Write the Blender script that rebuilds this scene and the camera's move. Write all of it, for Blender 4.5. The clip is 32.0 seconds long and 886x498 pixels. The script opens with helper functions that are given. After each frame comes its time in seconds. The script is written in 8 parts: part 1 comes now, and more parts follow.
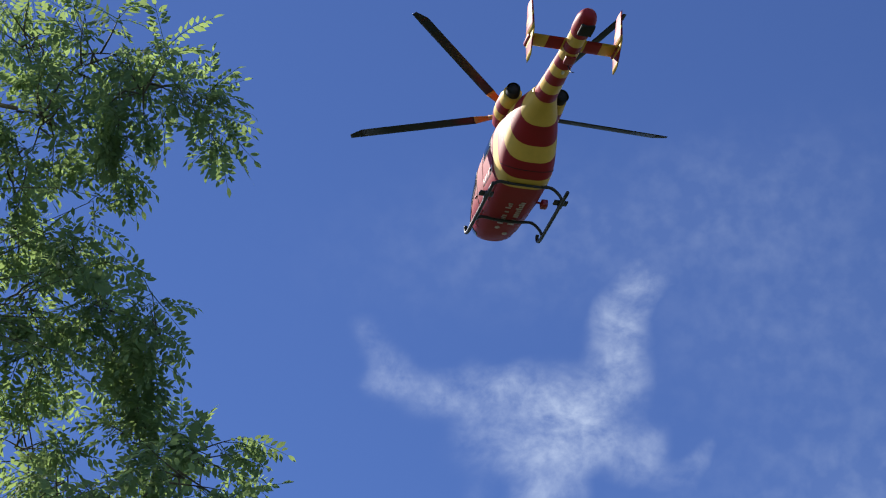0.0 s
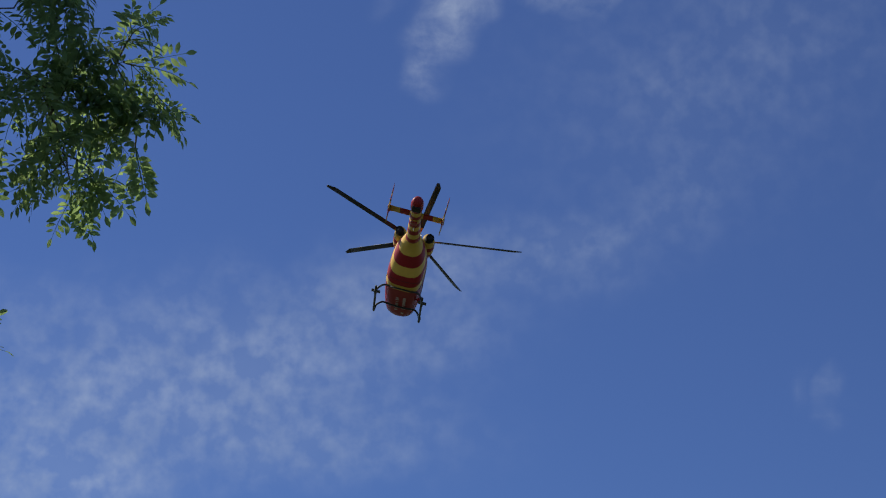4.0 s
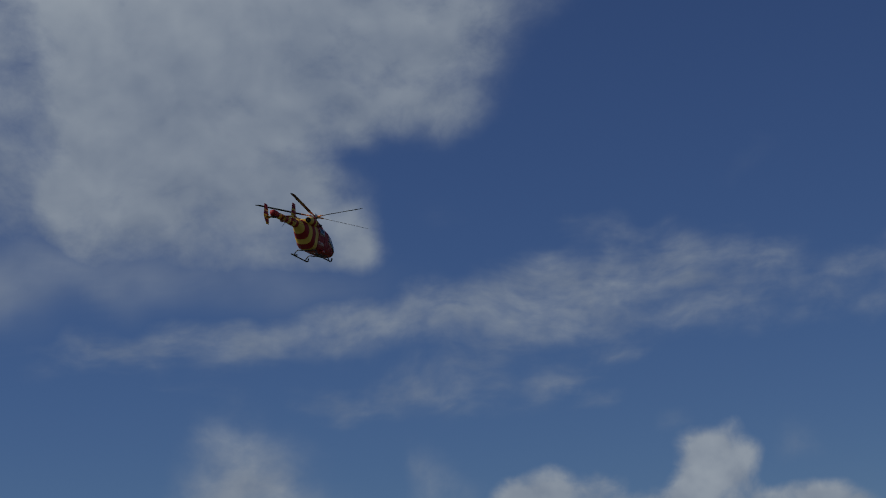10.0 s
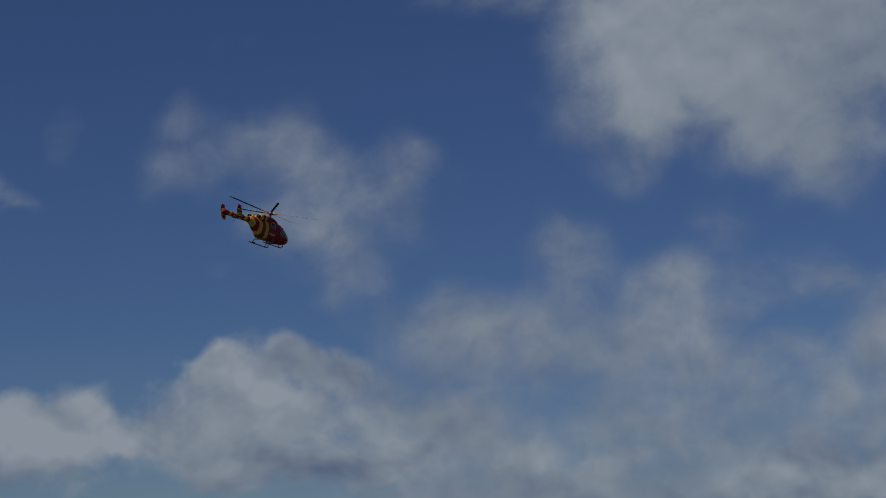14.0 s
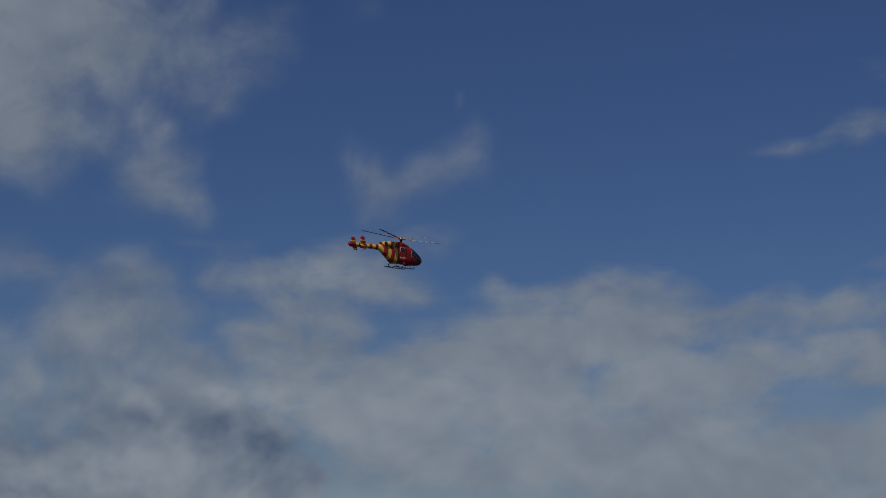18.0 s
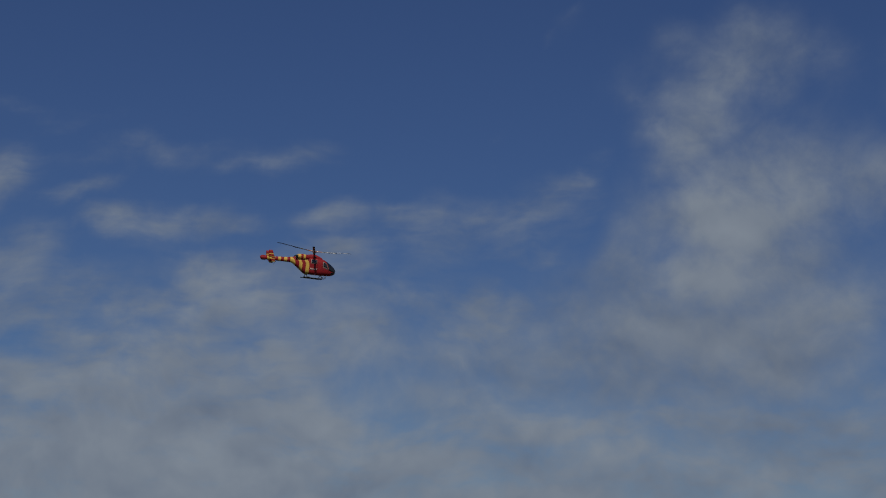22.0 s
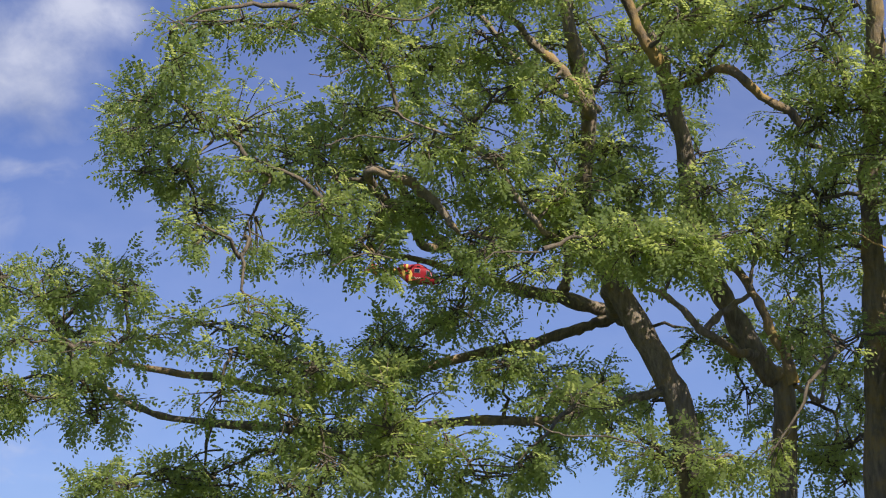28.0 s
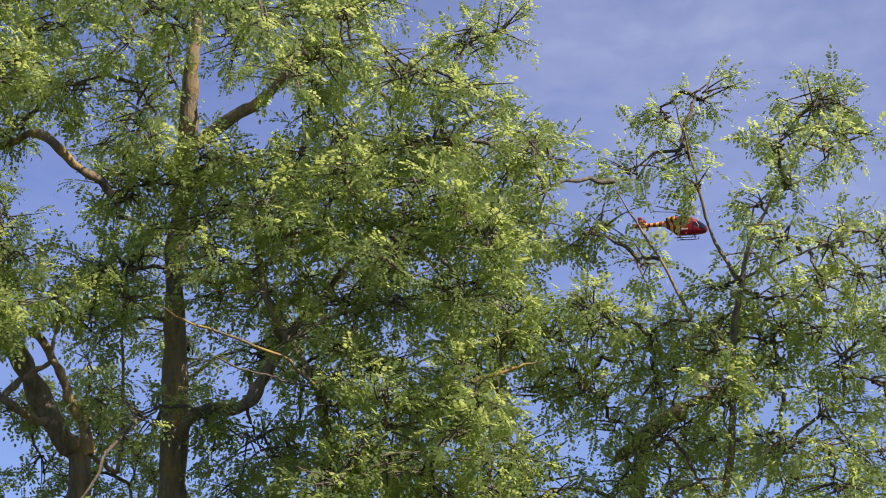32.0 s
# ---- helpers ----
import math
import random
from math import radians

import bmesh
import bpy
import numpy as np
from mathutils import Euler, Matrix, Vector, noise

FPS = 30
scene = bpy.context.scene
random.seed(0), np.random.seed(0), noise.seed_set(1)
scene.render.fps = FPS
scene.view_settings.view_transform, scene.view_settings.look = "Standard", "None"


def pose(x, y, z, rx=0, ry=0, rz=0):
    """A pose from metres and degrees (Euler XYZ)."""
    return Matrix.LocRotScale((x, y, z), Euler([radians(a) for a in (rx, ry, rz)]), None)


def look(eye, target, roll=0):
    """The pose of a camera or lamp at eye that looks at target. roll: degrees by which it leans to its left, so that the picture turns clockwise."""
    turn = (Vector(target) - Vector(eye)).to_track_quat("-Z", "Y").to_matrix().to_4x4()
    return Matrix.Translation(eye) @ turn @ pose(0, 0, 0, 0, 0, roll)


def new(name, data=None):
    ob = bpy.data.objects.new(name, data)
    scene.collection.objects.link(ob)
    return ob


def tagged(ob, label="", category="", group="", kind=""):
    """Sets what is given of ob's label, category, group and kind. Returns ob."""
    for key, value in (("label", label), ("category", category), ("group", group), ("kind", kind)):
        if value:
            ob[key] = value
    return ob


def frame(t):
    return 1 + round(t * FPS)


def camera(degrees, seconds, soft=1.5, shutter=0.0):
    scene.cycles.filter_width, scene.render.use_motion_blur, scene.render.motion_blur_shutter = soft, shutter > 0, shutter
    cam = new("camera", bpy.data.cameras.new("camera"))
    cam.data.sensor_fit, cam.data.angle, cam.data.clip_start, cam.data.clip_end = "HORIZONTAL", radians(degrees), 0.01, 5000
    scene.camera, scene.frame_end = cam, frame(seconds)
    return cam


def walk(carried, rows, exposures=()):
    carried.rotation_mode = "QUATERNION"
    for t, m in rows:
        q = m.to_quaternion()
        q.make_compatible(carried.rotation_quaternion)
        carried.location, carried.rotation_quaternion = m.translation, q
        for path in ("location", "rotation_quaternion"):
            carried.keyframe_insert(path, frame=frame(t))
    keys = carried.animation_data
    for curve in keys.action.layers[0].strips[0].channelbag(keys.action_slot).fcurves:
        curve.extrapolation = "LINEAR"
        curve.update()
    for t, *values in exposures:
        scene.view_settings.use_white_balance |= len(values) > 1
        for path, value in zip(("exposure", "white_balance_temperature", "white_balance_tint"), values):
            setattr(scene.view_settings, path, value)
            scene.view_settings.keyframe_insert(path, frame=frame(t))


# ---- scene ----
# ---- camera: a hand-held long lens at eye height, turning on the spot ----
cam = camera(24, 32.0, soft=1.1)
EYE = (0, 0, 1.6)


def aim(t, az, el, roll):
    a, e = radians(az), radians(el)
    eye = (0, 0, float(np.interp(t, (3.0, 4.0), (1.76, 1.6))))
    d = (math.sin(a) * math.cos(e), math.cos(a) * math.cos(e), math.sin(e))
    return look(eye, [p + 100 * q for p, q in zip(eye, d)], roll)


PATH = [
    (0, 0.00, 38.45, -2.75), (0.5, 1.34, 37.98, 0.33), (1, 0.42, 35.82, 3.94), (1.5, 0.90, 32.87, 4.03),
    (2, 0.23, 30.71, 4.04), (2.5, 0.57, 27.02, 4.18), (3, -0.42, 25.92, 4.08), (3.5, 0.69, 26.02, 3.90),
    (4, 2.89, 24.98, 3.09), (4.5, 4.87, 22.08, 1.63), (6.5, 14.34, 18.12, -2.19), (7, 16.99, 16.14, -2.93),
    (7.5, 18.44, 15.56, -3.28), (8, 20.95, 15.26, -3.52), (8.5, 22.26, 15.26, -3.84), (9, 26.35, 15.07, -4.49),
    (9.5, 32.67, 14.00, -4.99), (10, 35.91, 12.68, -4.50), (10.5, 38.87, 11.92, -3.75), (11, 43.07, 11.55, -3.45),
    (11.5, 45.63, 11.17, -3.16), (12, 48.97, 10.93, -2.86), (12.5, 53.59, 10.65, -2.28), (13, 58.08, 10.06, -2.14),
    (13.5, 60.67, 9.57, -1.51), (15.5, 70.49, 10.07, -0.53), (16, 72.51, 9.93, 0.31), (16.5, 75.43, 9.67, 0.35),
    (17, 80.05, 9.42, 0.15), (17.5, 82.79, 9.15, 0.14), (18, 85.22, 8.97, 0.02), (18.5, 89.19, 8.88, 0.03),
    (19, 92.98, 8.75, 0.15), (19.5, 95.80, 8.59, 0.88), (20, 99.24, 8.66, 0.98), (20.5, 102.86, 8.86, 1.32),
    (21, 105.92, 9.20, 0.49), (21.5, 110.29, 9.77, 1.30), (22, 113.81, 10.15, 1.33), (22.5, 116.85, 10.49, 1.26),
    (23, 120.05, 11.22, 1.00), (23.5, 123.51, 11.69, 1.30), (24, 124.62, 11.86, 1.23), (24.5, 126.58, 11.82, 0.93),
    (26.5, 136.93, 11.35, -0.05), (26.7, 139.26, 11.79, -0.27), (27, 143.66, 12.41, -0.73), (27.2, 145.68, 12.54, -0.81),
    (27.5, 147.10, 12.51, 0.50), (28, 150.70, 12.57, 0.07), (28.5, 155.54, 12.55, 0.01), (29, 159.53, 12.99, 0.86),
    (29.5, 161.36, 13.92, 1.83), (30, 161.48, 14.32, 1.63), (30.5, 162.11, 14.51, 1.16), (31, 164.35, 14.53, -0.01),
    (31.5, 168.38, 14.51, -0.58), (32, 170.16, 14.28, -1.28)]
EXPOSURES = [(0, 0.9, 6500, 10), (1, 0.8, 6500, 10), (2, 0.8, 6500, 10), (3, 0.4, 6500, 10), (4, 0.3, 6500, 10), (4.5, 0.2, 6500, 10), (6.5, -0.5, 6500, 10), (9, -0.7, 6500, 9), (13, -0.85, 6500, 9), (16, -0.9, 6500, 9), (19, -1.04, 6500, 9),
             (21, -1.0, 6500, 9), (24.5, -0.95, 6500, 9), (26.5, -0.6, 6500, 10), (27, -0.28, 6600, 14), (27.5, 0.3, 6700, 18), (28, 0.65, 6800, 21),
             (29, 1.06, 6800, 24), (30, 0.98, 6800, 24), (31, 0.91, 6800, 24), (32, 0.84, 6800, 24)]
walk(cam, [(t, aim(t, az, el, roll)) for t, az, el, roll in PATH], EXPOSURES)

# ---- daylight ----
SUN_AZ, SUN_EL = 297, 45
world = bpy.data.worlds.new("sky")
scene.world = world
world.use_nodes = True
wn = world.node_tree.nodes
sky = wn.new("ShaderNodeTexSky")
sky.sky_type, sky.sun_disc = "NISHITA", False
sky.sun_elevation, sky.sun_rotation = radians(SUN_EL), radians(SUN_AZ)
sky.altitude, sky.air_density, sky.dust_density, sky.ozone_density = 6000, 2.0, 0.0, 10.0
wn["Background"].inputs["Strength"].default_value = 0.068
deepen = wn.new("ShaderNodeHueSaturation")
deepen.inputs["Saturation"].default_value = 1.01
deepen.inputs["Hue"].default_value = 0.511
world.node_tree.links.new(sky.outputs["Color"], deepen.inputs["Color"])
world.node_tree.links.new(deepen.outputs["Color"], wn["Background"].inputs["Color"])

sun = new("sun", bpy.data.lights.new("sun", "SUN"))
sun.data.energy, sun.data.angle, sun.data.color = 4.2, radians(0.5), (1.0, 0.95, 0.87)
sa, se = radians(SUN_AZ), radians(SUN_EL)
sun.matrix_world = look((30 * math.sin(sa) * math.cos(se), 30 * math.cos(sa) * math.cos(se), 30 * math.sin(se)), (0, 0, 0))


# ---- materials ----
class Nodes:
    """Short hand for one node material."""

    def __init__(self, name):
        self.mat = bpy.data.materials.new(name)
        self.mat.use_nodes = True
        self.tree = self.mat.node_tree
        self.bsdf = self.tree.nodes["Principled BSDF"]
        self.out = self.tree.nodes["Material Output"]

    def add(self, kind, **values):
        n = self.tree.nodes.new("ShaderNode" + kind)
        for k, v in values.items():
            n.inputs[k].default_value = v
        return n

    def link(self, a, b):
        self.tree.links.new(a, b)

    def noise(self, scale, detail=4.0, rough=0.55, vector=None):
        n = self.add("TexNoise", Scale=scale, Detail=detail, Roughness=rough)
        if vector is None:
            vector = self.add("TexCoord").outputs["Object"]
        self.link(vector, n.inputs["Vector"])
        return n.outputs["Fac"]

    def ramp(self, fac, stops, constant=False):
        n = self.add("ValToRGB")
        if constant:
            n.color_ramp.interpolation = "CONSTANT"
        e = n.color_ramp.elements
        while len(e) < len(stops):
            e.new(0.5)
        for el, (pos, col) in zip(e, stops):
            el.position, el.color = pos, (*col, 1)
        self.link(fac, n.inputs["Fac"])
        return n.outputs["Color"]

    def maths(self, op, a, b=None, clamp=False):
        n = self.add("Math")
        n.operation, n.use_clamp = op, clamp
        for i, v in enumerate((a, b)):
            if v is None:
                continue
            if isinstance(v, (int, float)):
                n.inputs[i].default_value = v
            else:
                self.link(v, n.inputs[i])
        return n.outputs[0]

    def mix(self, fac, a, b, mode="MIX"):
        n = self.add("Mix")
        n.data_type, n.blend_type = "RGBA", mode
        for i, v in ((0, fac), (6, a), (7, b)):
            if isinstance(v, (int, float)):
                n.inputs[i].default_value = v
            elif isinstance(v, tuple):
                n.inputs[i].default_value = (*v, 1)
            else:
                self.link(v, n.inputs[i])
        return n.outputs[2]

    def bump(self, height, strength=0.3, distance=0.01):
        n = self.add("Bump", Strength=strength, Distance=distance)
        self.link(height, n.inputs["Height"])
        self.link(n.outputs["Normal"], self.bsdf.inputs["Normal"])


def paint(name, colour, rough=0.35, metal=0.0, dirt=0.25, coat=0.0):
    m = Nodes(name)
    grime = m.noise(1.7, 6)
    fine = m.noise(23.0, 3)
    dark = tuple(c * (1 - dirt) for c in colour)
    col = m.mix(m.maths("MULTIPLY", grime, 0.8), colour, dark)
    m.link(m.mix(m.maths("MULTIPLY", fine, 0.25), col, tuple(c * 0.85 for c in colour)), m.bsdf.inputs["Base Color"])
    m.link(m.maths("ADD", m.maths("MULTIPLY", fine, 0.2), rough - 0.1), m.bsdf.inputs["Roughness"])
    m.bsdf.inputs["Metallic"].default_value = metal
    m.bsdf.inputs["Coat Weight"].default_value = coat
    return m.mat


RED, YELLOW = (0.34, 0.014, 0.02), (0.82, 0.52, 0.1)


def livery(name, axis, bands, span, slant=0.0):
    """Rescue paint: flat colour bands along one axis of the thing, from bands of (start, colour)."""
    m = Nodes(name)
    sep = m.add("SeparateXYZ")
    m.link(m.add("TexCoord").outputs["Object"], sep.inputs[0])
    along = sep.outputs[axis]
    if slant:
        over = m.maths("MAXIMUM", m.maths("SUBTRACT", sep.outputs["Z"], 1.7), 0.0)
        along = m.maths("ADD", along, m.maths("MULTIPLY", m.maths("MULTIPLY", over, over), slant))
    lo, hi = span
    fac = m.maths("DIVIDE", m.maths("SUBTRACT", along, lo), hi - lo, True)
    stops = [((s - lo) / (hi - lo), c) for s, c in bands]
    col = m.ramp(fac, stops, True)
    grime = m.noise(2.3, 6)
    col = m.mix(m.maths("MULTIPLY", grime, 0.35), col, (0.06, 0.035, 0.03))
    m.link(col, m.bsdf.inputs["Base Color"])
    m.link(m.maths("ADD", m.maths("MULTIPLY", m.noise(14.0), 0.25), 0.38), m.bsdf.inputs["Roughness"])
    m.bsdf.inputs["Specular IOR Level"].default_value = 0.2
    return m.mat


BODY_PAINT = livery("body_paint", "Y", [(-3.2, YELLOW), (-2.75, YELLOW), (-2.4, RED), (-1.9, YELLOW), (-1.52, RED), (-1.05, YELLOW), (-0.62, RED)], (-3.2, 3.2), 0.7)
BOOM_PAINT = livery("boom_paint", "Y", [(-7.1, RED), (-6.15, YELLOW), (-5.75, RED), (-5.45, YELLOW), (-5.08, RED), (-4.7, YELLOW), (-4.33, RED),
                                        (-3.92, YELLOW), (-3.5, RED), (-3.1, YELLOW)], (-7.1, -2.0))
COWL_PAINT = livery("cowl_paint", "Y", [(-2.6, YELLOW), (-1.8, RED), (-1.5, YELLOW), (-1.2, RED)], (-2.6, 1.6))
FIN_PAINT = livery("fin_paint", "Z", [(1.4, YELLOW), (1.65, RED), (1.9, YELLOW), (2.25, RED), (2.5, YELLOW), (2.62, RED)], (1.4, 3.4), 0.0)
STAB_PAINT = livery("stabiliser_paint", "X", [(-1.6, YELLOW), (-0.75, RED), (-0.3, YELLOW), (0.35, RED), (0.8, YELLOW)], (-1.6, 1.6))
RED_PAINT = paint("red_paint", RED, 0.35, coat=0.3)
BLACK_METAL = paint("black_metal", (0.022, 0.022, 0.024), 0.5)
BLADE_GREY = paint("blade_grey", (0.011, 0.015, 0.026), 0.48)
CUFF_PAINT = paint("cuff_paint", (0.62, 0.22, 0.03), 0.4)
STEEL = paint("steel", (0.42, 0.42, 0.43), 0.35, 0.9)
WHITE_PAINT = paint("white_paint", (0.75, 0.74, 0.7), 0.4)
SOOT = paint("soot", (0.012, 0.011, 0.011), 0.8)
LETTER_PAINT = paint("letter_paint", (0.55, 0.42, 0.4), 0.45)
TRIM_PAINT = paint("window_trim", (0.55, 0.36, 0.31), 0.4)


def dark_glass():
    m = Nodes("tinted_glass")
    m.bsdf.inputs["Base Color"].default_value = (0.012, 0.014, 0.018, 1)
    m.bsdf.inputs["Roughness"].default_value = 0.06
    m.bsdf.inputs["Coat Weight"].default_value = 0.6
    m.link(m.maths("MULTIPLY", m.noise(3.0), 0.12), m.bsdf.inputs["Roughness"])
    return m.mat


GLASS = dark_glass()


def leaf_material(name, light, deep, glow, thin):
    """Leaf tissue: waxy face, light that shines through, and a colour of its own on each leaflet."""
    m = Nodes(name)
    rnd = m.add("NewGeometry").outputs["Random Per Island"]
    big = m.noise(0.9, 3)
    col = m.mix(m.maths("MULTIPLY", m.maths("ADD", rnd, big), 0.5), deep, light)
    m.link(col, m.bsdf.inputs["Base Color"])
    m.bsdf.inputs["Roughness"].default_value = 0.65
    m.bsdf.inputs["Specular IOR Level"].default_value = 0.15
    through_leaf = m.add("BsdfTranslucent")
    m.link(m.mix(rnd, tuple(c * 0.8 for c in glow), glow), through_leaf.inputs["Color"])
    blend = m.add("MixShader", Fac=thin)
    m.link(m.bsdf.outputs[0], blend.inputs[1])
    m.link(through_leaf.outputs[0], blend.inputs[2])
    m.link(blend.outputs[0], m.out.inputs["Surface"])
    return m.mat


# one leaf twice: a sunlit tone for far crowns, a shaded one near
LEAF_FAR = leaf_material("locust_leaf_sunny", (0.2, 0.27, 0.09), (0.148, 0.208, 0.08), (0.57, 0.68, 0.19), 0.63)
LEAF_NEAR = leaf_material("locust_leaf_shaded", (0.105, 0.17, 0.1), (0.075, 0.13, 0.088), (0.36, 0.5, 0.16), 0.5)


def bark_material(name, light, dark, lichen=0.53):
    m = Nodes(name)
    co = m.add("TexCoord").outputs["Object"]
    stretch = m.add("Mapping")
    stretch.inputs["Scale"].default_value = (1, 1, 0.22)
    m.link(co, stretch.inputs["Vector"])
    rid = m.noise(34.0, 6, 0.65, stretch.outputs["Vector"])
    blot = m.noise(3.4, 7, 0.65, co)
    col = m.ramp(rid, [(0.36, dark), (0.6, light)])
    col = m.mix(m.maths("MULTIPLY", m.maths("SUBTRACT", blot, lichen), 5.0, True), col, (0.36, 0.24, 0.06))
    m.link(col, m.bsdf.inputs["Base Color"])
    m.bsdf.inputs["Roughness"].default_value = 0.85
    m.bump(rid, 0.8, 0.02)
    return m.mat


BARK = bark_material("locust_bark", (0.25, 0.21, 0.145), (0.125, 0.105, 0.075), 0.52)
LICHEN_BARK = bark_material("lichen_bark", (0.16, 0.128, 0.08), (0.07, 0.056, 0.037), 0.43)
MOSSY_BARK = bark_material("mossy_bark", (0.25, 0.205, 0.135), (0.12, 0.1, 0.07), 0.475)
TWIG = bark_material("locust_twig", (0.15, 0.125, 0.08), (0.06, 0.05, 0.036), 0.6)


def grass_material():
    m = Nodes("grass")
    n1, n2 = m.noise(0.05, 5), m.noise(4.0, 6)
    col = m.mix(n1, (0.025, 0.045, 0.02), (0.045, 0.055, 0.03))
    m.link(m.mix(m.maths("MULTIPLY", n2, 0.6), col, (0.02, 0.03, 0.01)), m.bsdf.inputs["Base Color"])
    m.bsdf.inputs["Roughness"].default_value = 0.9
    m.bump(n2, 0.6, 0.05)
    return m.mat


GRASS = grass_material()


# ---- builders ----
def link_mesh(name, bm, material, smooth=True):
    me = bpy.data.meshes.new(name)
    bm.normal_update()
    bm.to_mesh(me)
    bm.free()
    me.materials.append(material)
    if smooth:
        me.shade_smooth()
    return new(name, me)


def part(name, bm, material, parent, label="", smooth=True):
    ob = link_mesh(name, bm, material, smooth)
    ob.parent = parent
    return tagged(ob, label)


def raw_mesh(name, verts, faces, material, smooth=False):
    """A mesh straight from arrays: verts (n, 3), faces (m, k) of one corner count."""
    me = bpy.data.meshes.new(name)
    n, (m, k) = len(verts), faces.shape
    me.vertices.add(n)
    me.vertices.foreach_set("co", np.ascontiguousarray(verts, dtype=np.float32).ravel())
    me.loops.add(m * k)
    me.loops.foreach_set("vertex_index", np.ascontiguousarray(faces, dtype=np.int32).ravel())
    me.polygons.add(m)
    me.polygons.foreach_set("loop_start", np.arange(0, m * k, k, dtype=np.int32))
    me.update(calc_edges=True)
    me.materials.append(material)
    if smooth:
        me.shade_smooth()
    return me


def tube_arrays(points, radii, sides=8):
    """Vertices and quads of a tapered tube through points."""
    p, r = np.array(points, float), np.array(radii, float)
    d = np.gradient(p, axis=0)
    d /= np.linalg.norm(d, axis=1)[:, None]
    up = np.array((0.31, 0.17, 0.93)) if abs(d[0] @ np.array((0.31, 0.17, 0.93))) < 0.9 else np.array((1.0, 0.1, 0.0))
    u = np.cross(d, up)
    u /= np.linalg.norm(u, axis=1)[:, None]
    v = np.cross(d, u)
    a = np.arange(sides) * 2 * math.pi / sides
    ring = p[:, None] + r[:, None, None] * (np.cos(a)[None, :, None] * u[:, None] + np.sin(a)[None, :, None] * v[:, None])
    n = len(p)
    i, j = np.meshgrid(np.arange(n - 1), np.arange(sides), indexing="ij")
    k = (j + 1) % sides
    faces = np.stack([i * sides + j, i * sides + k, (i + 1) * sides + k, (i + 1) * sides + j], -1).reshape(-1, 4)
    return ring.reshape(-1, 3), faces


def tube(bm, points, radius, sides=10, closed=True):
    radii = [radius] * len(points) if isinstance(radius, (int, float)) else radius
    verts, faces = tube_arrays(points, radii, sides)
    vs = [bm.verts.new(v) for v in verts]
    for q in faces:
        bm.faces.new([vs[i] for i in q])
    if closed:
        bm.faces.new(vs[:sides][::-1])
        bm.faces.new(vs[-sides:])
    return bm


def box(bm, centre, size, bevel=0.0, turn=None):
    made = bmesh.ops.create_cube(bm, size=1)["verts"]
    m = Matrix.Translation(centre) @ (turn or Matrix()) @ Matrix.Diagonal((*size, 1))
    bmesh.ops.transform(bm, matrix=m, verts=made)
    if bevel:
        edges = list({e for v in made for e in v.link_edges})
        bmesh.ops.bevel(bm, geom=edges, offset=bevel, segments=2, affect="EDGES", profile=0.7)
    return bm


def smooth_line(points, steps=5):
    """A Catmull-Rom line through points of any width of row."""
    p = np.array(points, float)
    p = np.vstack([2 * p[0] - p[1], p, 2 * p[-1] - p[-2]])
    out = []
    for i in range(1, len(p) - 2):
        for s in range(steps):
            t = s / steps
            out.append(0.5 * (2 * p[i] + (p[i + 1] - p[i - 1]) * t + (2 * p[i - 1] - 5 * p[i] + 4 * p[i + 1] - p[i + 2]) * t * t
                              + (3 * p[i] - p[i - 1] - 3 * p[i + 1] + p[i + 2]) * t ** 3))
    return np.array(out + [p[-2]])


# ---- ground and sky ----
bm = bmesh.new()
bmesh.ops.create_grid(bm, x_segments=60, y_segments=60, size=3000)
for v in bm.verts:
    far = v.co.xy.length
    v.co.z = noise.noise(Vector((v.co.x * 0.004, v.co.y * 0.004, 3.0))) * 6 * min(1, max(0, far - 120) / 500)
ground = tagged(link_mesh("ground", bm, GRASS), "mown green grass field reaching the horizon", "ground", kind="structure")

# Clouds: azimuth, elevation, half width, half height (degrees), tilt, thickness (below zero: a gap), greyness.
WISP_A = [(-2.9, 36, 0.7, 0.54, -24, 0.16, 0), (-2.4, 34.7, 0.7, 0.39, 6, 0.16, 0), (-2, 35.1, 0.93, 0.47, -30, 0.24, 0), (-1.5, 36.9, 0.39, 0.31, 5, 0.08, 0), (-0.3, 34.5, 1.09, 0.54, -16, 0.24, 0),
    (0.6, 31.5, 0.47, 0.31, 34, 0.1, 0), (0.8, 33, 0.78, 0.93, 4, 0.16, 0), (0.9, 36.8, 0.46, 0.46, 44, 0.08, 0), (1.6, 34.3, 1.4, 0.7, -7, 0.32, 0), (2.1, 29.4, 0.62, 0.54, 63, 0.26, 0),
    (2.5, 30.5, 0.7, 0.78, 63, 0.3, 0), (2.5, 32.8, 1.09, 0.93, 3, 0.28, 0), (2.9, 31.7, 0.93, 0.78, 3, 0.3, 0), (3.4, 33.8, 1.55, 0.85, -8, 0.36, 0)]
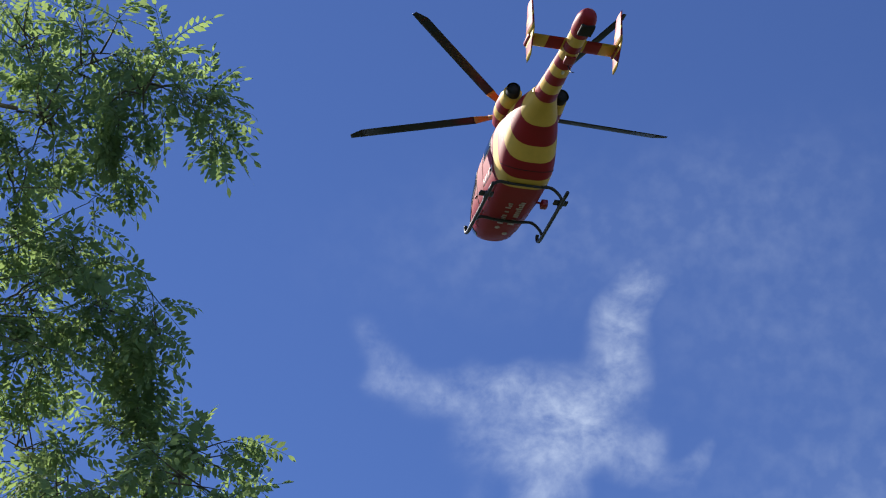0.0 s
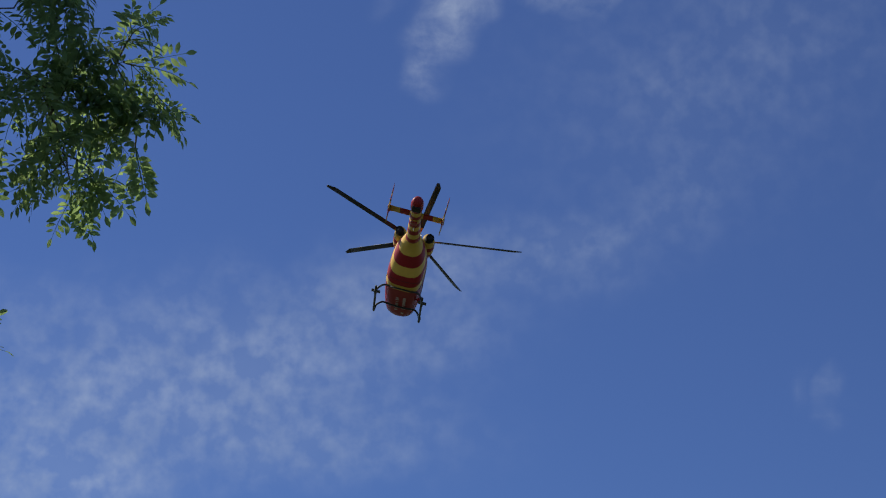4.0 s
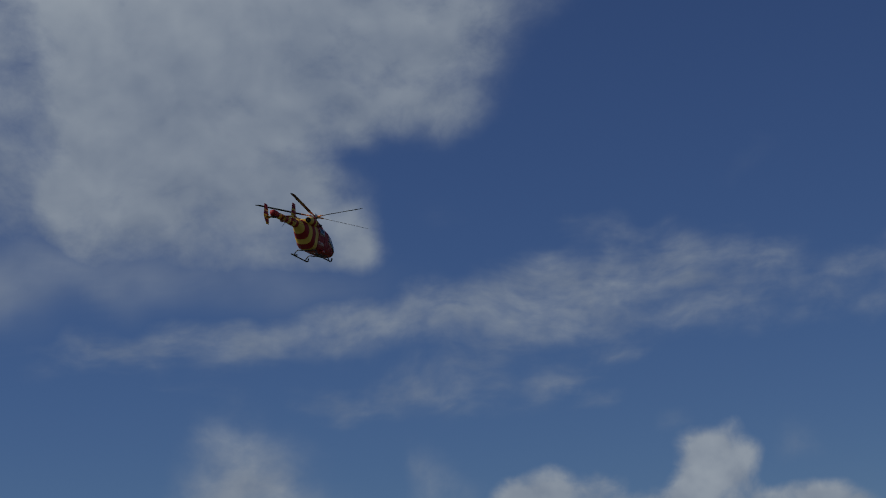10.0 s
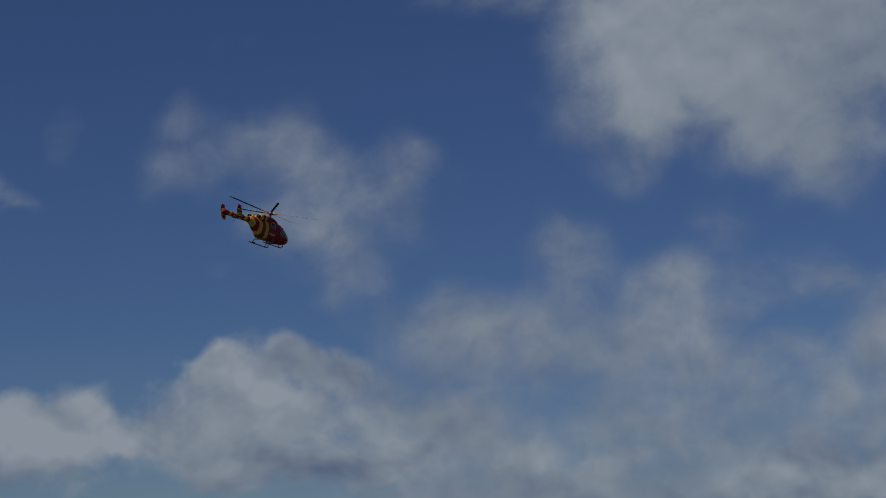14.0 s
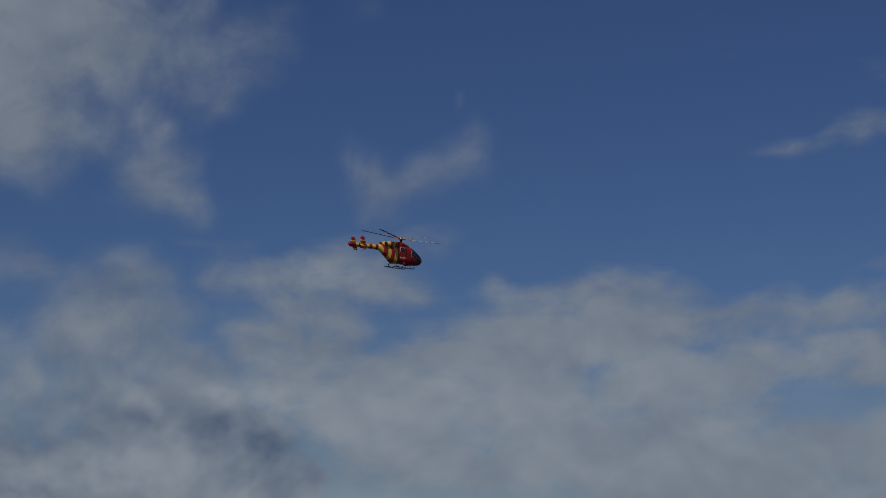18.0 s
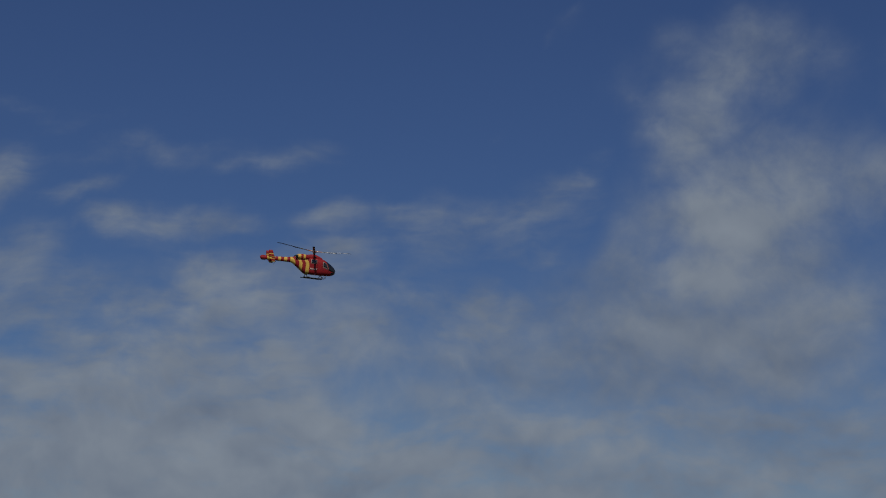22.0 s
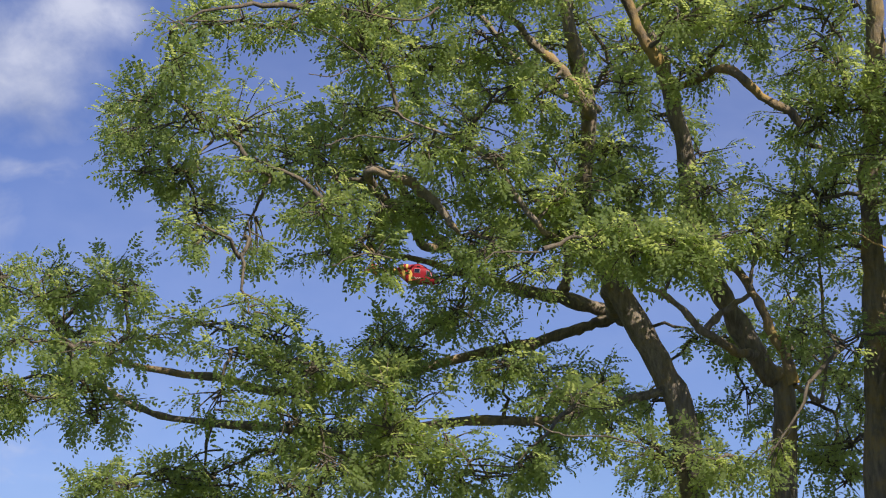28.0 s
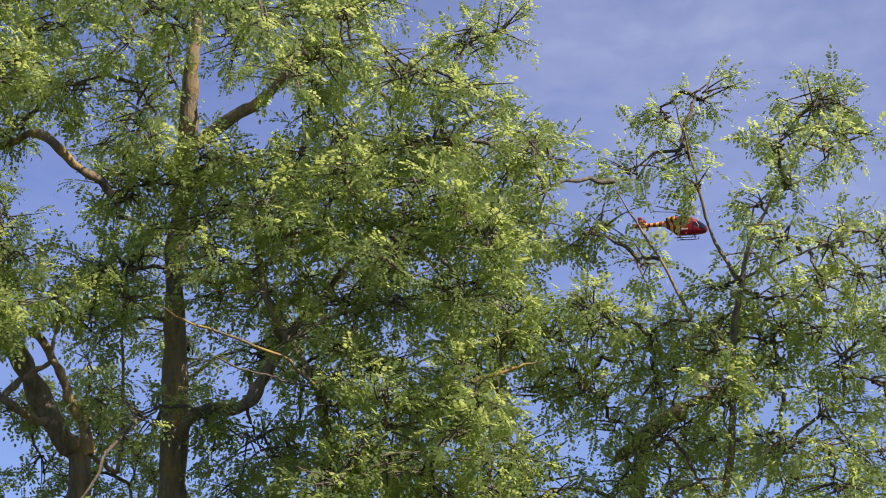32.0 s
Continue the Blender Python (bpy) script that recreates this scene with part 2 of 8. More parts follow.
WISP_B = [(4.2, 32.9, 1.4, 0.62, 2, 0.36, 0), (4.9, 33.8, 1.09, 0.78, 22, 0.36, 0), (5.5, 36.3, 0.46, 0.46, 1, 0.2, 0), (5.8, 32.5, 0.93, 0.77, 1, 0.24, 0), (5.9, 34.9, 0.77, 1.08, 1, 0.36, 0),
    (6.3, 36.2, 0.7, 0.77, 1, 0.34, 0), (6.9, 31.5, 0.77, 0.62, -39, 0.16, 0), (6.9, 37, 0.77, 0.46, 0, 0.3, 0), (8, 31.9, 0.93, 0.31, 40, 0.18, 0), (8.8, 36, 0.77, 0.62, 29, 0.08, 0),
    (9.7, 32.7, 0.39, 0.23, -1, 0.1, 0), (9.8, 29.5, 0.92, 0.31, 40, 0.12, 0), (13.9, 21.3, 0.46, 0.76, -1, 0.12, 0), (14.9, 20.8, 0.61, 0.46, -1, 0.08, 0)]
RIPPLE_A = [(-9.5, 16.5, 3.78, 1.36, 7, 0.25, 0.45), (-9.5, 21.8, 1.83, 0.92, 18, 0.17, 0.45), (-8.2, 18.1, 3.81, 1.22, 7, 0.3, 0.45), (-7.6, 20, 3.06, 1.68, 17, 0.33, 0.45), (-5.2, 22.4, 3.09, 0.93, 16, 0.2, 0.45),
    (-3.3, 20.8, 3.55, 1.85, 15, 0.33, 0.45), (-1.9, 19.5, 3.86, 0.93, 5, 0.3, 0.45), (-0.5, 22.8, 3.1, 1.24, 19, 0.27, 0.45), (2.1, 22.2, 2.32, 1.08, 18, 0.22, 0.45), (2.8, 24.3, 1.55, 0.93, 18, 0.2, 0.45),
    (3.7, 38.6, 4.32, 1.54, 2, 0.08, 0.45), (4.5, 24.7, 2.48, 0.93, 17, 0.17, 0.45), (7, 24.9, 2.01, 0.93, 16, 0.17, 0.45), (9.6, 26.6, 1.85, 1.08, 20, 0.11, 0.45)]
RIPPLE_B = [(10.3, 29.1, 3.99, 2.61, -1, 0.08, 0.45), (10.4, 29.2, 1.84, 1.07, 19, 0.11, 0.45), (10.5, 38.6, 3.37, 1.68, -2, 0.09, 0.45), (12.2, 31, 1.37, 1.22, -2, 0.1, 0.45), (12.3, 35.2, 3.37, 2.6, -3, 0.08, 0.45),
    (13.9, 31.3, 2.59, 2.13, -3, 0.08, 0.45)]
HEAP_A = [(14.4, 20.4, 0.38, 0.31, -1, 0.17, 0.5), (14.6, 21.5, 0.31, 0.61, -1, 0.24, 0.5), (17.5, 18.3, 0.54, 0.62, 58, 0.24, 0.5), (18.9, 17, 0.39, 0.93, -3, 0.29, 0.5), (19.4, 17.9, 0.39, 0.62, -3, 0.24, 0.5),
    (19.7, 15.9, 0.47, 0.62, -3, 0.2, 0.5), (20.5, 21.6, 0.46, 0.77, -3, 0.2, 0.4), (20.8, 18.6, 0.93, 1.24, -3, 0.26, 0.4), (21, 17.1, 0.78, 0.78, -4, 0.29, 0.4), (21.1, 20.3, 0.93, 1.24, -4, 0.16, 0.4),
    (21.5, 19.4, 0.93, 0.93, -4, 0.45, 0.4), (21.7, 17.5, 0.93, 0.78, -4, 0.49, 0.3), (22.1, 16.8, 1.09, 0.47, -4, 0.45, 0.3), (22.2, 20.6, 1.08, 0.77, -4, 0.41, 0.4)]
HEAP_B = [(22.8, 18.5, 1.4, 0.78, -4, 0.57, 0.4), (23.6, 16.9, 0.93, 0.93, -4, 0.49, 0.4), (23.7, 19.7, 1.08, 1.39, -4, 0.49, 0.3), (23.8, 15.3, 1.09, 1.09, -4, 0.49, 0.5), (24.1, 14.2, 1.24, 0.78, -4, 0.33, 0.6),
    (24.4, 23.7, 1.53, 0.92, -6, 0.49, 0.3), (25.6, 20.9, 1.7, 1.39, -5, 1, 0.05), (25.7, 14.7, 1.4, 1.09, -5, 0.9, 0.4), (26.1, 19.3, 1.86, 1.55, -5, 1, 0.1), (26.3, 17.8, 2.01, 1.39, -5, 1, 0.45),
    (26.4, 13.3, 1.86, 0.62, -5, 0.49, 0.55), (26.6, 15.9, 1.86, 1.24, -5, 1, 0.3), (26.9, 23.7, 3.04, 1.82, -7, 1, 0.2), (27.4, 15.3, 1.52, 1.22, -1, 0.74, 0.6)]
HEAP_C = [(27.6, 14.1, 2.17, 1.08, -5, 0.8, 0.5), (27.6, 20.8, 2.46, 1.54, -6, 1, 0.1), (28.3, 5.9, 0.61, 0.46, -3, 0.33, 0.4), (28.3, 18.2, 3.04, 1.52, -1, 0.88, 0.45), (28.6, 15.4, 2.01, 1.24, -6, 0.95, 0.4),
    (28.7, 17.1, 2.16, 1.23, -6, 1, 0.4), (28.8, 25.7, 3.76, 1.8, -8, 0.9, 0.3), (28.9, 6.4, 0.76, 0.91, -3, 0.37, 0.4), (29, 14.2, 2.3, 1.07, -1, 0.53, 0.6), (29, 16.4, 3.05, 1.22, -1, 0.84, 0.55),
    (29, 18.8, 2.62, 1.69, -6, 1, 0.3), (29.2, 22.8, 2.27, 1.81, -8, 1, 0.3), (29.6, 9, 0.54, 0.46, -2, 0.16, 0.5), (29.7, 12.7, 3.07, 0.46, -2, 0.31, 0.65)]
HEAP_D = [(29.8, 7.5, 0.92, 0.92, -3, 0.41, 0.3), (30.1, 6.1, 1.68, 0.76, -3, 0.75, 0.35), (30.3, 20.5, 2.45, 1.53, -7, 0.95, 0.25), (30.4, 6.8, 1.38, 0.92, -3, 0.49, 0.35), (30.5, 14.6, 1.38, 1.08, -6, 0.8, 0.5),
    (30.5, 16.3, 1.69, 1.08, -6, 0.9, 0.5), (30.9, 20.8, 1.81, 2.26, -8, 0.95, 0.3), (31.3, 14, 1.54, 0.92, -2, 0.49, 0.6), (31.4, 18.5, 1.84, 1.69, -7, 0.9, 0.5), (31.5, 6.5, 0.61, 0.77, -3, 0.29, 0.4),
    (31.5, 12.9, 1.69, 0.61, 4, 0.49, 0.5), (31.5, 18.1, 3.06, 1.69, -2, 0.88, 0.5), (31.5, 20, 4.58, 1.37, -1, 0.88, 0.45), (31.8, 15.5, 0.92, 0.77, -2, 0.46, 0.55)]
HEAP_E = [(32.3, 14.4, 1.07, 0.92, -37, 0.8, 0.35), (32.3, 14.7, 0.77, 0.77, -2, 0.53, 0.5), (32.4, 17.6, 0.76, 0.92, -7, 0.41, 0.6), (32.8, 12.9, 1.24, 0.39, -2, 0.38, 0.65), (33, 5.6, 0.92, 0.46, -3, 0.2, 0.5),
    (33, 16.9, 2.31, 0.92, -2, 0.79, 0.55), (33, 20.2, 0.91, 0.91, -8, 0.49, 0.4), (33.3, 13.2, 0.92, 0.69, -37, 0.8, 0.3), (33.3, 13.5, 0.93, 0.62, -38, 0.53, 0.5), (34, 17.6, 0.91, 0.61, -8, 0.25, 0.5),
    (34.2, 20.3, 0.91, 0.61, -8, 0.41, 0.4), (34.3, 16.1, 1.24, 0.39, -3, 0.34, 0.65), (34.6, 18.9, 0.61, 0.91, -8, 0.29, 0.5), (34.7, 18.2, 2.31, 1.23, -3, 0.84, 0.45)]
HEAP_F = [(35, 6.7, 0.54, 0.77, -3, 0.29, 0.4), (35.3, 5.8, 0.92, 0.62, -3, 0.29, 0.4), (35.6, 16.9, 1.7, 0.77, -3, 0.74, 0.55), (35.9, 13.8, 0.93, 0.39, -3, 0.09, 0.65), (36.2, 16.3, 0.77, 0.62, -3, 0.38, 0.6),
    (36.4, 19.8, 2.31, 1.23, -3, 0.74, 0.45), (36.6, 18.3, 1.08, 0.93, -3, 0.74, 0.45), (41.9, 7.4, 0.46, 0.39, -4, 0.2, 0.5), (43.9, 13.7, 0.62, 0.31, -5, 0.07, 0.65), (44.7, 14.4, 0.77, 0.54, 25, 0.09, 0.65),
    (45.2, 6.7, 0.77, 0.54, 15, 0.29, 0.45), (49.2, 11.4, 0.61, 0.46, 1, 0.2, 0.5), (52.6, 12.6, 0.54, 0.69, 0, 0.23, 0.5), (55.4, 11.2, 0.77, 0.62, -1, 0.25, 0.5)]
HEAP_G = [(55.9, 11.8, 1.08, 0.77, -1, 0.33, 0.5), (56.1, 13.2, 0.7, 0.54, -1, 0.33, 0.45), (56.7, 9, 0.28, 0.22, -1, 0.16, 0.4), (57, 15.2, 0.39, 0.31, -1, 0.11, 0.4), (57.3, 12.3, 1.24, 0.77, 9, 0.41, 0.45),
    (57.7, 15.1, 0.15, 0.39, -1, 0.14, 0.4), (58.1, 10.3, 0.93, 0.62, -1, 0.41, 0.4), (58.5, 12.3, 1.24, 0.93, -1, 0.45, 0.4), (59.2, 10.2, 1.4, 0.93, -1, 0.53, 0.35), (59.4, 11.5, 1.4, 0.78, -1, 0.49, 0.4),
    (60, 9.6, 1.24, 0.93, -1, 0.49, 0.4), (60.6, 8.8, 0.93, 0.62, -2, 0.41, 0.45), (60.8, 4.9, 1.86, 0.93, -2, 0.8, 0.35), (60.9, 5.7, 1.06, 0.76, 1, 0.53, 0.3)]
HEAP_H = [(60.9, 11.2, 1.37, 0.91, 3, 0.41, 0.45), (61.1, 14.5, 0.39, 0.93, -2, 0.08, 0.5), (61.2, 7.7, 0.93, 0.62, -2, 0.25, 0.5), (61.2, 10, 1.22, 0.76, 2, 0.29, 0.5), (61.6, 11.3, 0.93, 0.62, -2, 0.41, 0.45),
    (61.7, 10.6, 0.78, 0.47, -2, 0.33, 0.5), (62, 4.8, 1.52, 0.91, 1, 0.49, 0.45), (62.2, 11.7, 0.76, 0.92, 52, 0.41, 0.45), (62.3, 12.3, 0.47, 0.62, 58, 0.37, 0.45), (62.4, 7, 1.22, 0.76, 2, 0.41, 0.5),
    (62.4, 7.1, 1.09, 0.93, -2, 0.41, 0.45), (62.5, 3.3, 0.91, 0.46, 1, 0.75, 0.25), (62.9, 7.7, 0.93, 0.78, -2, 0.49, 0.4), (63.1, 4.2, 2.32, 1.08, -2, 0.75, 0.55)]
HEAP_I = [(63.3, 6.1, 2.01, 0.77, -2, 0.49, 0.5), (63.3, 14.6, 0.62, 0.62, -2, 0.11, 0.5), (63.4, 7.9, 1.38, 0.61, 2, 0.45, 0.45), (63.6, 4.3, 2.29, 0.76, 1, 0.49, 0.5), (63.6, 16.2, 1.07, 0.38, 3, 0.33, 0.4),
    (64, 7.2, 1.39, 0.93, -2, 0.53, 0.4), (64.2, 7.3, 1.84, 0.77, 1, 0.49, 0.45), (65.1, 2.5, 6.11, 0.76, 1, 0.8, 0.5), (65.1, 3.8, 1.38, 0.61, 1, 0.75, 0.35), (65.2, 7.6, 0.93, 0.77, -2, 0.41, 0.45),
    (65.7, 3.5, 0.92, 0.46, 1, 0.8, 0.2), (65.8, 6.5, 1.85, 1.08, -2, 0.45, 0.5), (65.8, 13.6, 0.62, 0.46, -3, 0.11, 0.5), (66, 16.3, 1.53, 0.46, 2, 0.41, 0.4)]
HEAP_J = [(66.2, 9.5, 0.77, 0.46, 1, 0.33, 0.5), (66.4, 9.2, 0.77, 0.93, -2, 0.41, 0.5), (66.4, 12.6, 0.62, 0.62, -3, 0.16, 0.5), (66.5, 8, 1.08, 1.24, -2, 0.45, 0.5), (66.5, 8.3, 1.39, 0.77, 1, 0.41, 0.5),
    (66.6, 4.3, 2.31, 0.77, 1, 0.49, 0.5), (66.6, 6.6, 1.85, 0.93, 1, 0.49, 0.55), (67, 14.8, 0.77, 0.92, 2, 0.29, 0.5), (67.1, 9.3, 0.62, 0.62, 1, 0.33, 0.5), (67.2, 13, 0.93, 0.93, 1, 0.29, 0.5),
    (67.2, 15.5, 1.07, 0.61, -3, 0.33, 0.4), (67.9, 16.2, 1.39, 0.62, 2, 0.49, 0.4), (68, 6.5, 1.38, 1.23, -2, 0.45, 0.5), (68.1, 6.8, 1.39, 0.93, 1, 0.49, 0.45)]
HEAP_K = [(68.2, 3.6, 0.92, 0.46, 1, 0.75, 0.3), (68.2, 5, 2.3, 0.92, -2, 0.49, 0.55), (68.2, 13.5, 0.77, 0.61, -3, 0.41, 0.4), (68.3, 11.8, 0.93, 0.77, 1, 0.37, 0.5), (68.4, 12.1, 0.92, 0.62, -3, 0.29, 0.5),
    (68.4, 15.6, 1.53, 0.92, -4, 0.8, 0.25), (68.9, 13.3, 0.93, 0.77, 1, 0.49, 0.3), (69, 8.7, 0.78, 0.62, 1, 0.33, 0.5), (69.1, 8.2, 0.77, 0.61, -3, 0.49, 0.35), (69.2, 12.9, 1.84, 0.61, -4, 0.57, 0.4),
    (69.3, 4.3, 0.92, 0.61, -2, 0.57, 0.3), (69.3, 8.1, 0.93, 0.93, 1, 0.53, 0.4), (69.4, 12.4, 0.93, 0.62, 1, 0.41, 0.45), (69.4, 13.7, 1.53, 0.92, -4, 0.95, 0.12)]
HEAP_L = [(69.5, 6.8, 1.07, 1.07, -3, 0.53, 0.4), (69.7, 7.1, 1.39, 0.77, 1, 0.57, 0.35), (69.7, 14.3, 1.7, 1.24, 1, 0.95, 0.08), (69.7, 14.9, 1.99, 1.22, -4, 0.95, 0.15), (70, 15.8, 2.01, 1.24, 1, 0.95, 0.15),
    (70.1, 6, 1.39, 0.62, 1, 0.57, 0.3), (70.1, 6.1, 0.92, 0.77, -3, 0.49, 0.35), (70.1, 8, 0.92, 0.92, -3, 0.53, 0.35), (70.3, 3.7, 1.85, 0.77, 0, 0.53, 0.55), (70.6, 3.2, 0.91, 0.76, -2, 0.57, 0.4),
    (70.7, 16.8, 3.8, 1.21, -5, 0.9, 0.25), (70.8, 5.2, 1.53, 1.22, -2, 0.45, 0.5), (70.8, 9.8, 0.77, 0.77, -3, 0.33, 0.5), (70.9, 10.1, 0.93, 0.62, 1, 0.16, 0.5)]
HEAP_M = [(71.2, 5.3, 1.55, 0.93, 0, 0.45, 0.5), (71.2, 7.6, 1.09, 0.47, 0, 0.33, 0.5), (71.4, 8.5, 1.22, 0.61, 2, 0.33, 0.5), (71.5, 14, 1.86, 1.24, 0, 0.95, 0.15), (71.6, 6.5, 1.37, 0.46, 1, 0.37, 0.5),
    (72.1, 7.9, 0.78, 0.39, 0, 0.29, 0.5), (72.4, 12.4, 1.71, 0.93, 0, 0.75, 0.4), (72.5, 6.2, 0.93, 0.31, 0, 0.41, 0.35), (72.7, 15.8, 2.16, 1.39, 0, 0.95, 0.3), (72.8, 2.4, 6.16, 0.77, 0, 0.8, 0.5),
    (72.8, 4.1, 1.24, 0.77, 0, 0.49, 0.45), (73.1, 3.5, 0.91, 0.91, 1, 0.57, 0.3), (73.1, 9.2, 0.92, 0.46, 2, 0.2, 0.5), (73.4, 8.4, 1.07, 0.61, 1, 0.37, 0.5)]
HEAP_N = [(73.5, 5.2, 0.61, 0.92, 51, 0.57, 0.25), (73.5, 13.7, 2.01, 1.24, 0, 0.9, 0.4), (73.6, 5.3, 0.77, 0.93, 0, 0.53, 0.25), (73.6, 8.4, 0.93, 0.62, 0, 0.41, 0.5), (73.9, 11, 1.24, 0.62, 0, 0.49, 0.5),
    (74, 12, 1.71, 0.93, 0, 0.75, 0.45), (74.1, 3.5, 1.53, 1.22, 1, 0.53, 0.55), (74.3, 3.5, 1.85, 0.62, 0, 0.57, 0.55), (74.3, 15.2, 2.01, 1.55, 0, 0.9, 0.45), (75.1, 6.7, 1.39, 1.08, 0, 0.53, 0.4),
    (75.1, 12.4, 0.93, 0.93, 0, 0.41, 0.5), (75.3, 4.8, 1.84, 1.23, 1, 0.57, 0.55), (75.3, 14.1, 1.55, 1.24, 0, 0.8, 0.45), (75.6, 8.1, 1.09, 0.62, 0, 0.45, 0.5)]
HEAP_O = [(75.7, 7.2, 1.7, 1.08, 1, 0.53, 0.45), (75.9, 5, 2.01, 1.24, 0, 0.57, 0.45), (75.9, 15.8, 0.77, 0.93, -1, 0.49, 0.5), (76.1, 3.1, 1.53, 0.92, 0, 0.57, 0.55), (76.5, 5.9, 1.85, 1.23, 1, 0.57, 0.5),
    (76.7, 10.9, 0.77, 0.77, -1, 0.33, 0.5), (76.8, 6.8, 1.39, 1.08, 0, 0.53, 0.5), (76.8, 8.2, 1.24, 0.62, 0, 0.45, 0.45), (76.8, 12.4, 0.62, 0.62, 1, 0.29, 0.4), (76.9, 12.1, 0.62, 0.77, -1, 0.41, 0.4),
    (76.9, 14.6, 0.93, 0.93, -1, 0.45, 0.5), (77.1, 11.1, 0.78, 1.09, 1, 0.37, 0.45), (77.2, 11.2, 0.93, 0.77, -1, 0.49, 0.4), (77.3, 7.4, 1.55, 0.93, 1, 0.53, 0.45)]
HEAP_P = [(77.6, 10.4, 0.77, 0.62, -1, 0.49, 0.35), (77.7, 13.8, 0.93, 0.77, -1, 0.41, 0.5), (77.8, 3.3, 0.77, 0.77, 50, 0.75, 0.3), (77.8, 10.5, 0.93, 0.62, 1, 0.41, 0.3), (77.9, 15.3, 0.77, 0.77, 1, 0.29, 0.5),
    (78, 15.3, 0.46, 0.92, -1, 0.33, 0.45), (78.1, 5.3, 1.85, 1.24, 1, 0.75, 0.5), (78.2, 7.5, 0.93, 0.62, 0, 0.45, 0.5), (78.3, 11.6, 0.46, 0.46, -1, 0.25, 0.5), (78.9, 13.2, 1.08, 0.62, 29, 0.33, 0.5),
    (79.1, 14.2, 1.23, 0.77, 29, 0.33, 0.5), (79.7, 14.2, 1.24, 0.93, 0, 0.29, 0.5), (80.1, 14.8, 0.92, 1.23, 38, 0.25, 0.55), (80.8, 15, 0.62, 0.93, 0, 0.2, 0.5)]
HEAP_Q = [(82.7, 11.3, 0.39, 0.78, 20, 0.33, 0.4), (82.9, 15.6, 0.61, 0.91, 17, 0.16, 0.5), (83, 11, 0.62, 0.78, 0, 0.37, 0.5), (83.1, 9.9, 0.47, 0.62, 0, 0.29, 0.5), (83.1, 11.1, 0.46, 0.76, -2, 0.33, 0.45),
    (83.5, 9.9, 0.78, 0.62, 0, 0.25, 0.5), (83.6, 10.7, 0.93, 0.47, -1, 0.33, 0.4), (84, 10.7, 0.91, 0.61, -2, 0.33, 0.5), (84.3, 10.9, 1.24, 0.62, 10, 0.33, 0.5), (84.9, 11.1, 1.08, 0.39, -1, 0.31, 0.4),
    (85.3, 13.1, 0.23, 0.19, -1, 0.16, 0.5), (85.4, 13.1, 0.22, 0.25, -1, 0.25, 0.4), (85.7, 11.3, 0.78, 0.62, 30, 0.33, 0.5), (86.1, 11.9, 0.46, 0.77, -1, 0.33, 0.4)]
HEAP_R = [(86.4, 12.6, 0.31, 0.31, -1, 0.16, 0.5), (88.2, 10.5, 0.31, 0.62, -1, 0.08, 0.5), (108.1, 2.9, 6.13, 0.77, 2, 0.9, 0.35), (110.3, 5.4, 1.85, 1.08, 2, 0.75, 0.3), (111, 8.2, 1.55, 0.78, 2, 0.49, 0.4),
    (111.3, 7.3, 1.55, 0.93, 2, 0.57, 0.35), (113.4, 7.1, 1.55, 0.93, 1, 0.45, 0.5), (113.8, 5.8, 1.86, 0.77, 1, 0.45, 0.5), (115.3, 12.4, 0.31, 0.16, 1, 0.12, 0.5), (115.4, 13.3, 0.23, 0.19, 1, 0.16, 0.5),
    (115.5, 13.2, 0.23, 0.31, 3, 0.1, 0.62), (115.7, 5.2, 1.86, 0.77, 1, 0.57, 0.35), (115.8, 3.1, 4.62, 0.77, 1, 0.85, 0.35), (116.5, 7.1, 2.32, 1.08, 1, 0.49, 0.5)]
HEAP_S = [(116.7, 5.3, 0.62, 0.46, 1, 0.57, 0.25), (116.7, 16, 0.23, 0.19, 0, 0.16, 0.5), (117.3, 6.1, 4.6, 1.07, 2, 0.25, 0.52), (117.4, 16.4, 0.61, 0.46, 48, 0.11, 0.62), (117.4, 16.7, 0.46, 0.23, 40, 0.16, 0.5),
    (118, 7.6, 3.08, 1.23, 2, 0.49, 0.62), (118, 8.4, 1.86, 0.93, 1, 0.45, 0.55), (118.1, 4.1, 1.85, 0.77, 1, 0.57, 0.4), (118.3, 9.2, 2.31, 0.93, 2, 0.41, 0.62), (118.8, 4.8, 0.92, 0.62, 1, 0.75, 0.3),
    (118.8, 9.6, 1.39, 0.93, 0, 0.41, 0.55), (119.5, 14.4, 0.77, 1.23, 60, 0.16, 0.5), (119.6, 6.5, 2.31, 1.23, 1, 0.53, 0.55), (119.6, 15.7, 0.62, 0.46, 2, 0.16, 0.62)]
HEAP_T = [(119.7, 10.9, 1.08, 0.93, 0, 0.41, 0.5), (120.3, 15.6, 0.92, 0.61, -1, 0.25, 0.5), (120.4, 8.1, 2.01, 0.93, 0, 0.53, 0.5), (120.5, 12.9, 0.92, 0.77, 0, 0.53, 0.35), (121, 9.6, 1.54, 0.92, 0, 0.75, 0.35),
    (121, 13.9, 1.23, 0.92, 0, 0.53, 0.35), (121.1, 5, 1.84, 0.77, 1, 0.53, 0.5), (121.2, 7.8, 3.09, 1.24, 2, 0.49, 0.67), (121.7, 10.9, 1.54, 1.08, 0, 0.85, 0.2), (121.9, 11.9, 1.38, 1.08, 0, 0.57, 0.3),
    (121.9, 15, 1.38, 0.92, -1, 0.49, 0.4), (122.5, 6.9, 3.4, 1.7, 1, 0.33, 0.62), (122.7, 7.2, 2.3, 1.23, 0, 0.57, 0.5), (122.9, 15.9, 1.22, 0.92, -1, 0.41, 0.45)]
